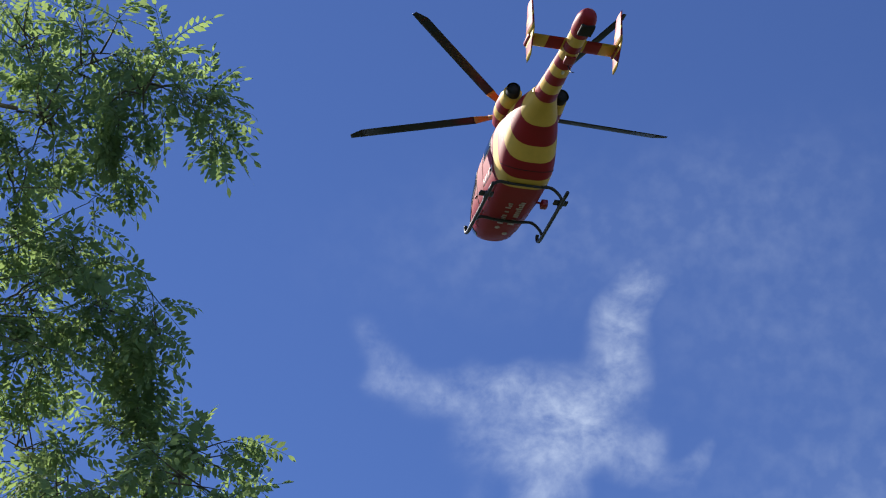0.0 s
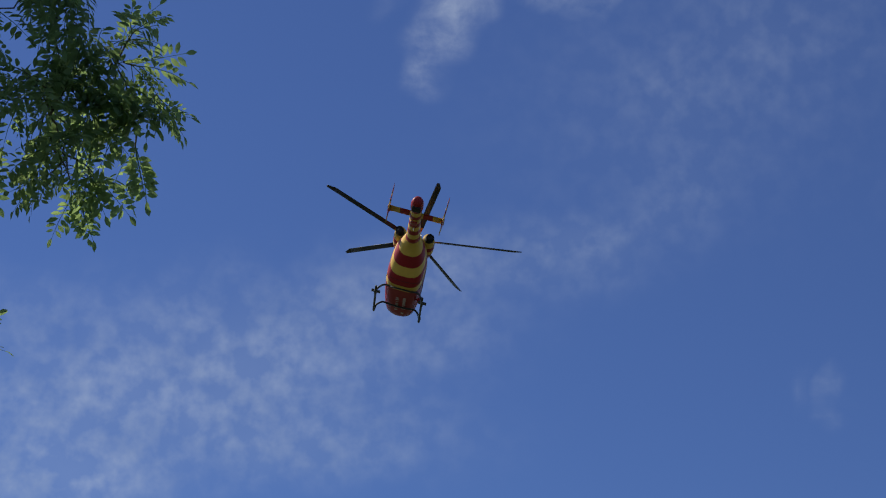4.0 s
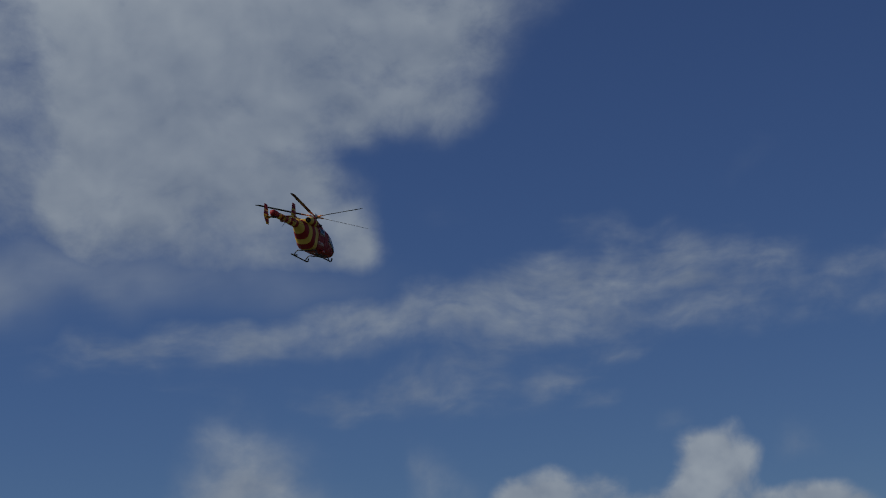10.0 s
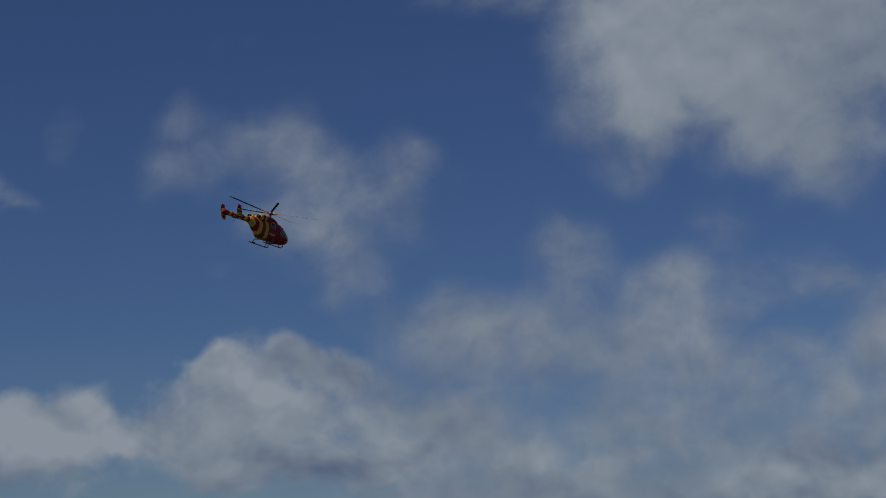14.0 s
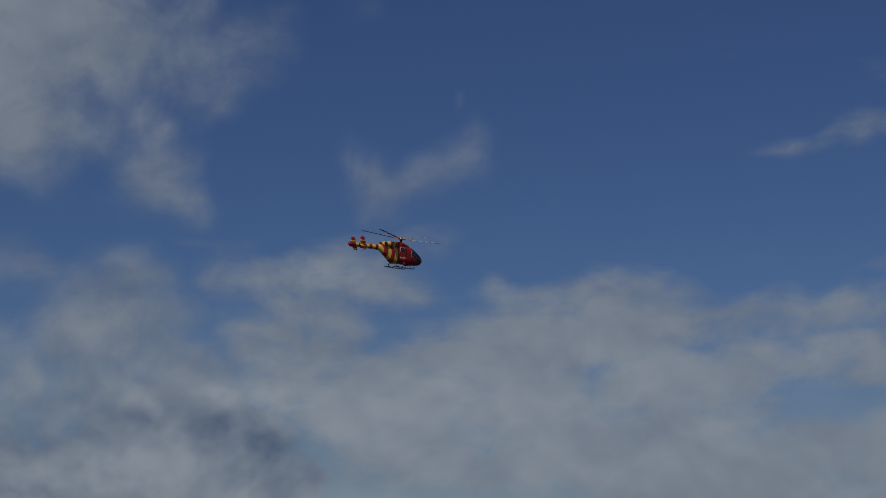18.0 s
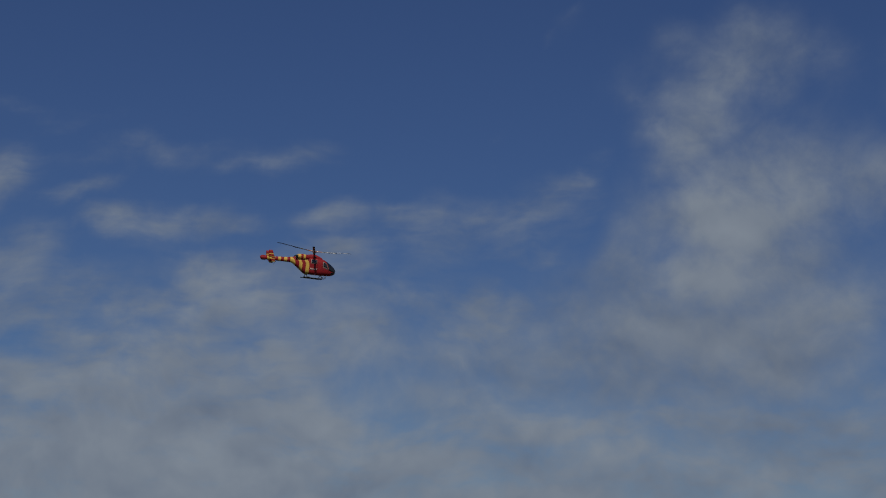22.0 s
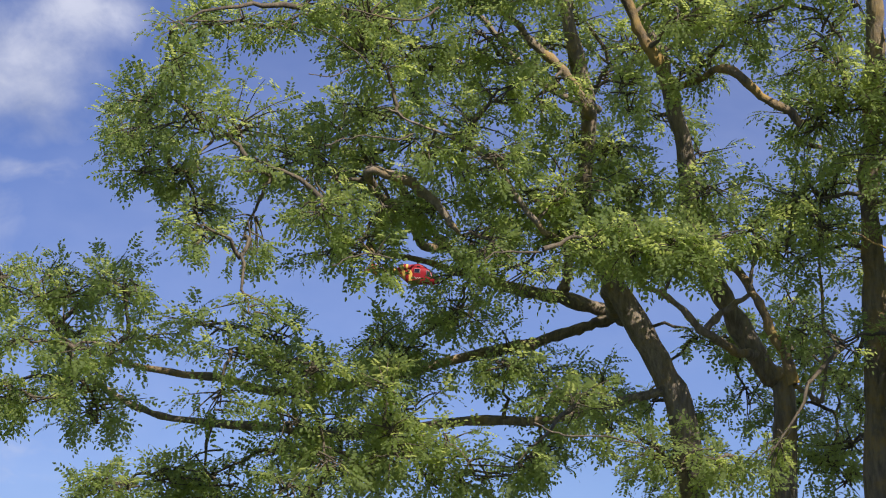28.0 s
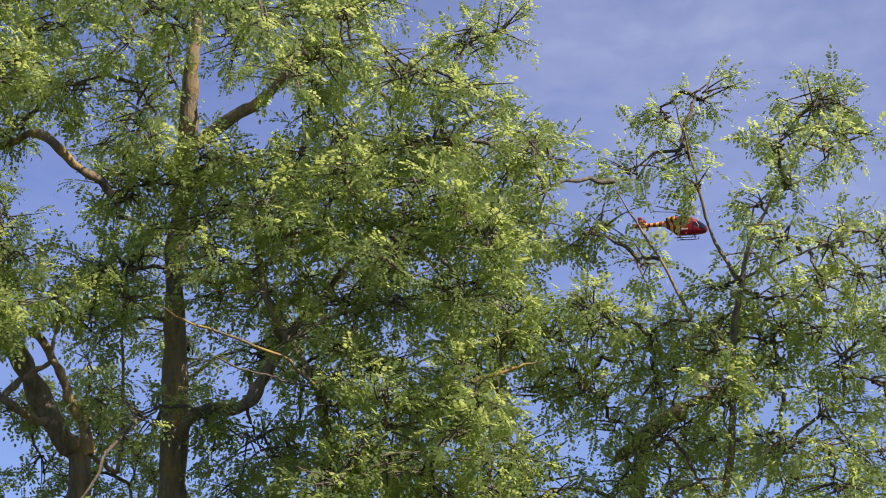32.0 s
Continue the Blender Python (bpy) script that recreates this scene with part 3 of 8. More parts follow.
HEAP_U = [(123.1, 9.9, 1.84, 1.23, 0, 0.57, 0.45), (123.4, 4.7, 2.29, 0.92, 1, 0.49, 0.5), (123.4, 6.6, 3.09, 0.93, 1, 0.49, 0.67), (123.4, 8.6, 1.86, 1.24, 1, 0.53, 0.57), (123.4, 8.6, 2.33, 1.4, 1, 0.29, 0.57),
    (123.5, 11.5, 1.68, 1.23, -1, 0.57, 0.4), (123.5, 12.8, 1.84, 1.07, -1, 0.49, 0.4), (123.9, 15.3, 1.07, 1.07, -1, 0.37, 0.5), (124.3, 8.6, 1.83, 1.07, 0, 0.57, 0.4), (124.6, 8.6, 0.93, 0.78, 1, 0.49, 0.52),
    (125, 12.1, 1.22, 1.07, -1, 0.53, 0.4), (126.2, 9.1, 1.4, 1.4, 1, 0.29, 0.62), (126.8, 11.6, 1.86, 0.93, 1, 0.41, 0.67), (127.2, 12.5, 1.71, 0.78, 1, 0.41, 0.62)]
HEAP_V = [(128.4, 8.2, 1.08, 0.93, 1, 0.41, 0.57), (128.4, 14.5, 1.69, 1.23, 2, 0.66, 0.57), (128.7, 11.3, 1.86, 0.77, 0, 0.41, 0.67), (128.7, 14.7, 1.24, 0.93, 0, 0.85, 0.37), (128.9, 8.8, 0.93, 1.24, 1, 0.33, 0.57),
    (128.9, 9.1, 0.93, 0.77, 51, 0.41, 0.52), (129, 13.3, 1.39, 0.93, 0, 0.57, 0.47), (129.3, 12.4, 2.31, 0.92, 2, 0.38, 0.77), (129.6, 16, 1.39, 1.08, 0, 0.85, 0.37), (130.1, 12.2, 1.86, 0.77, 0, 0.53, 0.57),
    (130.4, 14.1, 2.16, 1.24, 0, 0.9, 0.37), (130.5, 15.8, 2.31, 1.69, 2, 0.7, 0.57), (130.7, 17, 1.38, 0.92, 29, 0.85, 0.37), (131.1, 13.8, 2.93, 1.39, 1, 0.7, 0.62)]
HEAP_W = [(131.7, 15.6, 2, 1.39, -1, 0.9, 0.32), (132, 7.6, 3.38, 1.08, 0, 0.26, 0.62), (132, 12.6, 2.31, 0.92, 0, 0.75, 0.52), (132, 17.5, 1.38, 0.92, -1, 0.85, 0.32), (132.4, 17.2, 2.77, 1.39, 1, 0.7, 0.57),
    (132.7, 6, 4.59, 0.92, 0, 0.29, 0.62), (133.2, 12.9, 2.32, 0.93, 1, 0.38, 0.77), (133.3, 16.8, 1.07, 0.92, -1, 0.41, 0.57), (133.6, 14.1, 1.99, 1.38, -1, 0.85, 0.42), (133.9, 19.4, 4.61, 1.54, 1, 0.66, 0.62),
    (134.3, 12.2, 1.84, 0.92, -1, 0.49, 0.57), (134.4, 15.9, 1.68, 1.38, -2, 0.8, 0.42), (134.8, 14.6, 2.32, 1.39, 0, 0.58, 0.67), (135, 6.7, 2.13, 1.07, 0, 0.29, 0.62)]
HEAP_X = [(135.6, 12.8, 1.86, 1.24, 0, 0.35, 0.72), (135.6, 14.3, 1.37, 1.37, -2, 0.57, 0.52), (135.6, 16.9, 2.47, 1.39, 0, 0.66, 0.62), (135.6, 17.1, 1.52, 1.22, -2, 0.8, 0.42), (135.8, 12, 1.52, 0.91, -1, 0.49, 0.52),
    (136, 10.6, 3.08, 1.23, 1, 0.26, 0.5), (136.6, 17.6, 0.91, 1.21, -3, 0.75, 0.47), (138, 13.1, 1.7, 1.08, 0, 0.26, 0.5), (138, 17.2, 2.32, 1.24, 0, 0.62, 0.67), (138.2, 6.9, 2.31, 1.23, 0, 0.29, 0.4),
    (138.8, 11.8, 1.39, 0.93, 0, 0.2, 0.5), (138.8, 17.5, 1.85, 1.08, 1, 0.45, 0.35), (139.3, 15.8, 1.86, 0.93, -1, 0.38, 0.72), (140.4, 18.8, 1.54, 0.92, 0, 0.75, 0.3)]
SWEEP_A = [(11.3, 11.7, 2.29, 0.61, -2, 0.196, 0.45), (12.1, 12.6, 2.29, 0.61, 3, 0.287, 0.45), (13.7, 14.3, 3.38, 0.61, 8, 0.2, 0.45), (14.4, 13.3, 3.85, 0.69, 3, 0.345, 0.45), (14.5, 14.6, 3.08, 0.46, 8, 0.172, 0.45),
    (15.9, 11, 3.85, 0.39, 0, 0.253, 0.45), (16.3, 12.3, 4.63, 0.54, 2, 0.368, 0.45), (16.8, 12.8, 6.18, 1.31, 0, 0.3, 0.45), (18.6, 13.6, 3.87, 0.62, 5, 0.368, 0.45), (19.8, 12.3, 3.1, 0.62, 5, 0.414, 0.45),
    (20.1, 14.5, 2.33, 0.62, -3, 0.23, 0.45), (20.7, 11.3, 3.1, 0.39, 6, 0.276, 0.45), (22.3, 12.8, 2.33, 0.78, 6, 0.46, 0.45), (22.8, 12.1, 1.86, 0.62, 1, 0.437, 0.45)]
SWEEP_B = [(23.1, 12.7, 3.88, 0.93, 2, 0.25, 0.45), (24.7, 12.5, 2.33, 0.62, 1, 0.368, 0.45), (27.1, 12.4, 2.32, 0.62, -5, 0.322, 0.45), (27.9, 12.5, 3.4, 0.77, -5, 0.26, 0.45), (31.4, 12, 2.3, 0.61, -6, 0.2, 0.45)]
LAYER_A = [(19.8, 12.9, 3.1, 0.62, 5, 0.15, 0.45), (22.4, 13.2, 1.86, 0.39, 4, 0.17, 0.45), (23.8, 10.5, 1.86, 0.31, 4, 0.13, 0.45), (26.1, 10, 2.32, 0.39, 3, 0.18, 0.45), (27.3, 10.6, 2.28, 0.61, 3, 0.34, 0.45),
    (28.5, 10.3, 1.85, 0.46, 3, 0.21, 0.45), (29.1, 9.3, 1.53, 0.23, 0, 0.13, 0.45), (30.4, 10.5, 2.77, 0.61, 3, 0.41, 0.45), (30.9, 10.9, 1.84, 0.61, 4, 0.21, 0.45), (32.6, 8.6, 0.93, 0.39, -3, 0.3, 0.45),
    (32.6, 8.9, 0.91, 0.23, 9, 0.21, 0.45), (33.2, 11.1, 1.52, 0.61, 4, 0.18, 0.45), (33.5, 8.5, 0.61, 0.3, -6, 0.21, 0.45), (33.5, 10.7, 2.32, 0.7, 2, 0.47, 0.45)]
LAYER_B = [(35.1, 8.7, 1.86, 0.54, -3, 0.36, 0.45), (36.6, 9.4, 1.86, 0.62, 7, 0.34, 0.45), (36.7, 11.1, 2.33, 0.85, 5, 0.5, 0.45), (38.4, 10.4, 2.33, 0.62, 4, 0.47, 0.45), (38.6, 8.8, 1.09, 0.39, 16, 0.36, 0.45),
    (39.4, 11.4, 2.33, 0.78, 4, 0.5, 0.45), (39.5, 8, 0.62, 0.28, -4, 0.3, 0.45), (40.5, 9.6, 0.62, 0.39, -4, 0.36, 0.45), (40.6, 12.9, 1.24, 0.39, -4, 0.27, 0.45), (42, 11.6, 2.02, 0.78, 4, 0.5, 0.45),
    (43, 10.4, 1.86, 0.62, 3, 0.41, 0.45), (44.6, 11.4, 1.24, 0.54, -5, 0.43, 0.45), (45.8, 10, 0.93, 0.23, 5, 0.23, 0.45), (46.3, 10.6, 1.23, 0.46, 3, 0.36, 0.45)]
LAYER_C = [(47.6, 10, 0.92, 0.23, 5, 0.27, 0.45), (47.6, 11.1, 0.92, 0.46, 4, 0.32, 0.45), (48.9, 10.5, 1.07, 0.38, 2, 0.36, 0.45), (49.2, 11.5, 0.92, 0.46, -6, 0.41, 0.45), (49.9, 10.3, 0.92, 0.23, 0, 0.23, 0.45),
    (50.7, 11.1, 0.61, 0.46, -6, 0.34, 0.45), (51.5, 10.9, 0.92, 0.28, 5, 0.32, 0.45), (77.9, 3.8, 0.62, 0.62, 60, 0.7, 0.25), (79, 9.3, 1.23, 0.19, 2, 0.27, 0.5), (79.6, 8.4, 0.92, 0.62, -1, 0.5, 0.5),
    (80.3, 8.8, 0.93, 0.23, 0, 0.34, 0.45), (80.5, 5.3, 1.38, 0.61, 0, 0.85, 0.2), (80.5, 6.5, 1.54, 0.77, -1, 0.65, 0.4), (80.5, 8.4, 0.93, 0.31, 0, 0.41, 0.5)]
LAYER_D = [(80.6, 5.1, 1.24, 0.62, 0, 0.8, 0.25), (81, 7.7, 0.92, 0.46, -1, 0.5, 0.4), (81.2, 6.1, 1.86, 0.78, 0, 0.75, 0.35), (81.4, 7.8, 0.93, 0.47, 0, 0.5, 0.45), (81.5, 7.1, 1.4, 0.62, 0, 0.6, 0.45),
    (82.1, 6.8, 1.22, 0.92, -1, 0.6, 0.45), (82.1, 8.2, 1.24, 0.54, 0, 0.55, 0.4), (82.1, 8.3, 1.53, 0.61, -1, 0.55, 0.35), (82.3, 8.4, 2.17, 0.43, 0, 0.5, 0.45), (82.4, 4.5, 2.01, 0.93, 0, 0.95, 0.2),
    (82.8, 9, 1.24, 0.28, 0, 0.27, 0.45), (83.4, 5.8, 1.55, 0.62, 0, 0.8, 0.3), (83.4, 7.9, 1.4, 0.47, 0, 0.55, 0.4), (83.7, 7.9, 1.24, 0.39, 0, 0.5, 0.45)]
LAYER_E = [(83.8, 7.7, 0.91, 0.38, -1, 0.47, 0.4), (84.1, 9, 1.09, 0.31, 0, 0.3, 0.5), (84.6, 3.3, 2.78, 1.08, 0, 1, 0.15), (84.6, 4.8, 2.32, 0.93, 0, 0.95, 0.2), (84.9, 9.3, 1.24, 0.39, 0, 0.3, 0.5),
    (86.2, 5.8, 2.01, 0.93, 0, 0.9, 0.25), (86.5, 3.7, 0.77, 0.31, 0, -0.14, 0.45), (87.4, 6.5, 2.01, 0.77, 0, 0.85, 0.3), (87.7, 4.8, 2.47, 1.08, 0, 0.95, 0.15), (88.1, 6.5, 2.13, 0.91, 2, 0.85, 0.3),
    (88.3, 7.9, 1.83, 0.46, 2, 0.6, 0.4), (88.5, 3.3, 3.08, 1.23, 0, 1, 0.2), (88.5, 7.9, 1.85, 0.46, -1, 0.6, 0.35), (88.9, 7.8, 2.76, 0.31, -1, 0.5, 0.45)]
LAYER_F = [(89, 7, 2.16, 0.62, -1, 0.75, 0.35), (89.5, 5.3, 0.46, 0.61, 2, -0.22, 0.45), (89.6, 5.3, 0.46, 0.62, -1, -0.22, 0.45), (90.7, 6.6, 1.84, 0.54, 2, 0.7, 0.35), (90.8, 6.6, 2.31, 0.61, -1, 0.8, 0.35),
    (90.8, 7.4, 1.69, 0.38, 2, 0.55, 0.4), (90.8, 7.9, 1.23, 0.38, -1, 0.5, 0.4), (91.2, 5.3, 2.45, 0.92, -1, 0.9, 0.25), (91.8, 5.4, 2.46, 0.77, 2, 0.8, 0.3), (92, 6.3, 0.92, 0.18, 4, -0.19, 0.45),
    (92.2, 6.3, 0.92, 0.18, -13, -0.25, 0.45), (92.2, 15.3, 0.61, 0.23, -2, 0.2, 0.5), (92.3, 3.6, 3.05, 1.22, 0, 0.95, 0.25), (92.7, 2.7, 3.84, 1.23, 1, 1, 0.25)]
LAYER_G = [(93.1, 13.8, 0.61, 0.18, -2, 0.14, 0.5), (93.3, 7.1, 1.85, 0.46, 7, 0.55, 0.4), (94, 4.1, 0.93, 0.23, 16, -0.28, 0.45), (94.1, 5.8, 3.09, 0.7, 1, 0.8, 0.3), (94.4, 4.1, 0.91, 0.23, -1, -0.25, 0.45),
    (94.4, 7.2, 0.62, 0.19, 22, -0.22, 0.45), (94.6, 11.7, 0.61, 0.18, 13, 0.27, 0.5), (94.7, 11.7, 0.77, 0.19, 17, 0.3, 0.45), (95.5, 4.5, 1.08, 0.19, 6, -0.28, 0.45), (95.8, 7.1, 2.32, 0.54, 1, 0.65, 0.4),
    (96.3, 11.9, 1.39, 0.39, 10, 0.41, 0.45), (96.5, 0.9, 10.76, 0.92, 1, 1, 0.35), (96.5, 3, 3.09, 1.24, 1, 0.95, 0.3), (97.4, 5.8, 2.33, 0.78, 1, 0.75, 0.4)]
LAYER_H = [(97.7, 12.1, 0.93, 0.39, 11, 0.36, 0.45), (97.8, 13.6, 1.55, 0.31, 1, 0.27, 0.45), (98.2, 8.2, 1.24, 0.31, 1, 0.43, 0.45), (98.9, 4, 1.08, 0.62, 1, 0.8, 0.35), (99.4, 13.2, 1.39, 0.39, 6, 0.36, 0.45),
    (99.5, 10.2, 0.93, 0.78, 51, 0.32, 0.45), (99.8, 7.8, 1.86, 0.39, 1, 0.43, 0.45), (100.3, 5.7, 0.78, 0.19, 1, -0.17, 0.45), (100.3, 6.2, 2.33, 0.62, 1, 0.65, 0.45), (100.3, 9.3, 1.4, 0.62, 1, 0.36, 0.45),
    (100.8, 4.7, 1.39, 0.15, 1, -0.19, 0.45), (101, 11, 0.62, 0.31, 1, 0.41, 0.45), (101.1, 3.4, 3.4, 1.24, 1, 0.9, 0.35), (101.1, 8.4, 1.24, 0.62, 1, 0.41, 0.45)]
LAYER_I = [(101.5, 11.7, 1.09, 0.54, 30, 0.5, 0.45), (102, 9.3, 1.4, 0.78, 0, 0.43, 0.45), (102.3, 7.8, 1.24, 0.39, 1, 0.47, 0.4), (102.6, 10.1, 0.93, 0.62, 0, 0.36, 0.45), (102.6, 13.5, 1.85, 0.31, 0, 0.23, 0.45),
    (102.7, 5.9, 2.32, 0.77, 1, 0.65, 0.45), (103.6, 8.7, 1.86, 0.54, 10, 0.5, 0.45), (103.6, 11.5, 1.08, 0.23, 15, 0.43, 0.45), (103.9, 7.3, 1.55, 0.46, 5, 0.5, 0.4), (104.7, 10.7, 0.93, 0.46, 0, 0.5, 0.45),
    (105, 4.1, 3.85, 1.23, 1, 0.9, 0.35), (105, 5.6, 2.32, 0.93, 0, 0.7, 0.4), (105.3, 8.3, 1.39, 0.46, 8, 0.5, 0.45), (105.7, 12.6, 2.31, 0.39, 4, 0.3, 0.45)]
LAYER_J = [(106.4, 6.8, 2.31, 0.77, 2, 0.6, 0.35), (106.4, 6.9, 1.85, 0.92, 0, 0.65, 0.4), (106.4, 10.6, 1.39, 0.54, 0, 0.5, 0.45), (107.3, 5.3, 3.07, 1.23, 0, 0.8, 0.4), (107.3, 5.8, 0.61, 0.23, 0, -0.19, 0.45),
    (107.3, 8, 1.85, 0.62, 0, 0.55, 0.35), (107.3, 8.9, 1.23, 0.92, 0, 0.5, 0.4), (107.9, 10.6, 0.92, 0.38, -1, 0.43, 0.45), (108, 2.9, 3.82, 1.22, 1, 0.95, 0.3), (108, 4.1, 3.84, 0.92, 2, 0.9, 0.3),
    (108.5, 8.5, 1.39, 0.62, 2, 0.5, 0.45), (108.5, 8.6, 1.38, 0.77, 0, 0.55, 0.35), (109.1, 6.8, 2.32, 0.93, 2, 0.65, 0.35), (109.2, 12.4, 1.68, 0.31, 7, 0.32, 0.45)]
LAYER_K = [(110, 5, 2.13, 1.37, 0, 0.85, 0.35), (110.1, 9.3, 1.37, 0.61, -1, 0.5, 0.45), (110.4, 11, 0.91, 0.3, 4, 0.5, 0.45), (110.7, 10.9, 1.09, 0.39, 2, 0.43, 0.45), (110.9, 7.8, 1.22, 1.07, -1, 0.6, 0.35),
    (111, 10.1, 0.76, 0.38, -1, 0.5, 0.45), (111.4, 9.9, 0.93, 0.47, 2, 0.34, 0.45), (112.8, 8.9, 1.55, 0.62, 1, 0.43, 0.45), (113.1, 11.1, 1.55, 0.39, 1, 0.36, 0.45), (113.4, 4.1, 2.32, 0.77, 1, 0.85, 0.3),
    (114.1, 10.5, 2.33, 0.47, 1, 0.3, 0.45), (114.7, 11.2, 2.3, 0.46, 3, 0.3, 0.45), (114.9, 7.8, 2.29, 0.92, 3, 0.5, 0.5), (115.4, 8.3, 1.86, 0.62, 1, 0.5, 0.45)]
LAYER_L = [(115.5, 10, 2.3, 0.46, 3, 0.3, 0.45), (115.6, 11, 1.86, 0.47, 1, 0.32, 0.45), (116.5, 5.3, 3.06, 0.61, 2, 0.75, 0.35), (116.7, 10.1, 0.93, 0.31, 1, 0.27, 0.45), (117.2, 11.6, 1.55, 0.62, 1, 0.27, 0.45),
    (117.4, 11.9, 1.23, 0.46, 23, 0.34, 0.45), (121.9, 4.1, 13.84, 0.92, 1, 0.7, 0.45), (121.9, 5.5, 4.63, 0.62, 1, 0.65, 0.5), (126.5, 6, 1.85, 0.77, 1, 0.55, 0.45), (127.1, 7.5, 2.75, 1.22, 1, 0.39, 0.4),
    (128.1, 9.2, 0.92, 1.38, 31, 0.39, 0.4), (130.2, 7.3, 2.77, 0.77, 1, 0.39, 0.45), (130.4, 7, 3.08, 0.77, 0, 0.5, 0.5), (131.2, 9.8, 2.31, 0.46, 0, 0.3, 0.45)]
LAYER_M = [(131.8, 5, 3.84, 0.62, 0, 0.51, 0.35), (131.9, 5.5, 4.59, 0.77, 0, 0.5, 0.5), (132.2, 9.5, 3.09, 0.77, 1, 0.27, 0.5), (133.5, 6.7, 2.29, 0.76, 0, 0.5, 0.5), (133.5, 8.9, 2.76, 0.46, 5, 0.36, 0.45),
    (134, 8.6, 3.1, 0.46, 0, 0.27, 0.45), (134.1, 6.6, 3.09, 0.77, 0, 0.39, 0.45), (134.3, 11.2, 1.86, 0.93, 0, 0.39, 0.45), (134.9, 10.7, 1.99, 0.61, 9, 0.5, 0.45), (135.6, 4, 7.7, 0.92, 0, 0.47, 0.4),
    (135.8, 9.5, 1.52, 0.46, -1, 0.36, 0.45), (136.4, 5.2, 3.09, 0.77, 0, 0.47, 0.4), (136.5, 11.5, 1.55, 0.93, 0, 0.39, 0.45), (137.2, 9.5, 2.33, 0.78, 0, 0.32, 0.45)]
LAYER_N = [(138, 7, 3.1, 1.24, 0, 0.39, 0.4), (138.8, 14.2, 1.86, 0.47, -1, 0.37, 0.45)]
CUMULUS_A = [(37.6, 5.1, 1.21, 0.61, -2, 0.72, 0.15), (38.2, 5.6, 1.67, 0.68, -2, 0.68, 0.2), (39.1, 5, 1.07, 0.53, -2, 0.68, 0.55), (39.6, 5.9, 0.92, 0.61, -2, 0.51, 0.2), (40.6, 5.1, 1.38, 0.61, -2, 0.64, 0.3),
    (41.2, 4.2, 6.11, 0.76, -2, 0.81, 0.35), (42.4, 5.3, 1.08, 0.69, -2, 0.77, 0.25), (42.8, 6.3, 0.85, 0.85, -2, 0.77, 0.2), (43.4, 5.9, 0.62, 0.77, -2, 0.68, 0.3), (44.6, 5.1, 1.08, 0.39, -2, 0.64, 0.25),
    (45.1, 6.5, 0.62, 0.54, -2, 0.3, 0.4), (45.8, 5.1, 1.08, 0.46, -3, 0.72, 0.2), (46.7, 4.7, 0.77, 0.46, -3, 0.68, 0.2), (48.3, 4.3, 0.93, 0.31, -3, 0.68, 0.25)]
CUMULUS_B = [(48.8, 3.5, 4.62, 0.62, -3, 0.81, 0.35), (49.6, 5.2, 0.62, 0.39, -3, 0.34, 0.3), (50.5, 4.8, 1.24, 0.46, -3, 0.51, 0.25), (52, 4.1, 2, 0.62, -3, 0.85, 0.25), (52, 4.9, 1.39, 0.62, -3, 0.81, 0.1),
    (53.4, 5, 1.23, 0.69, -3, 0.85, 0.05), (54.2, 4.6, 0.77, 0.62, -3, 0.81, 0.1), (55.4, 4.6, 1.08, 0.77, -1, 0.77, 0.35), (56.1, 5.3, 0.93, 0.77, -1, 0.72, 0.25), (56.8, 6.3, 0.93, 0.62, -1, 0.72, 0.2),
    (57.1, 4.1, 2.31, 0.93, -1, 0.77, 0.45), (57.7, 5.9, 1.39, 0.93, -1, 0.77, 0.2), (58.3, 5, 2.32, 0.77, -1, 0.77, 0.35), (59.1, 6.5, 1.24, 0.62, -1, 0.72, 0.25)]
CUMULUS_C = [(60.1, 3.7, 2.63, 0.93, -1, 0.77, 0.5), (60.2, 6, 1.4, 0.93, -1, 0.72, 0.3), (61.5, 3.5, 0.93, 0.62, -2, 0.72, 0.3), (62.9, 3.6, 0.62, 0.46, -2, 0.72, 0.25), (64.8, 3.3, 1.08, 0.62, -2, 0.72, 0.3),
    (65.4, 3.7, 1.23, 0.77, -2, 0.72, 0.2), (66.6, 2.9, 1.53, 0.61, -2, 0.68, 0.55), (67.8, 3.3, 1.23, 0.77, -2, 0.72, 0.2)]
BANK = [(74.5, 2.3, 5.06, 1.69, 0, 0.95, 0.45), (77.2, 3.8, 2.32, 1.7, 0, 0.9, 0.4), (78.6, 4.6, 0.93, 0.77, 0, 0.8, 0.4), (79.2, 3.4, 1.7, 1.54, 0, 0.95, 0.42), (80, 2.5, 1.7, 1.08, 0, 1, 0.48)]
VEIL = [(177.9, 19.8, 7.77, 4.04, 0, 0.3, 0.3), (181.5, 13.9, 6.21, 4.66, 0, 0.25, 0.3), (172, 14.9, 9.32, 7.77, 0, 0.17, 0.3), (162.5, 13.4, 7.77, 7.77, 0, 0.13, 0.3), (153.8, 13.1, 9.32, 7.77, 0, 0.12, 0.4), (146.2, 13.2, 7.77, 6.21, 0, 0.13, 0.4), (140.8, 9.8, 5.44, 4.66, 0, 0.15, 0.4)]
HAZE = [(az, 0.0, 16, 4.2, 0, 0.65, 0.4) for az in range(76, 150, 16)]

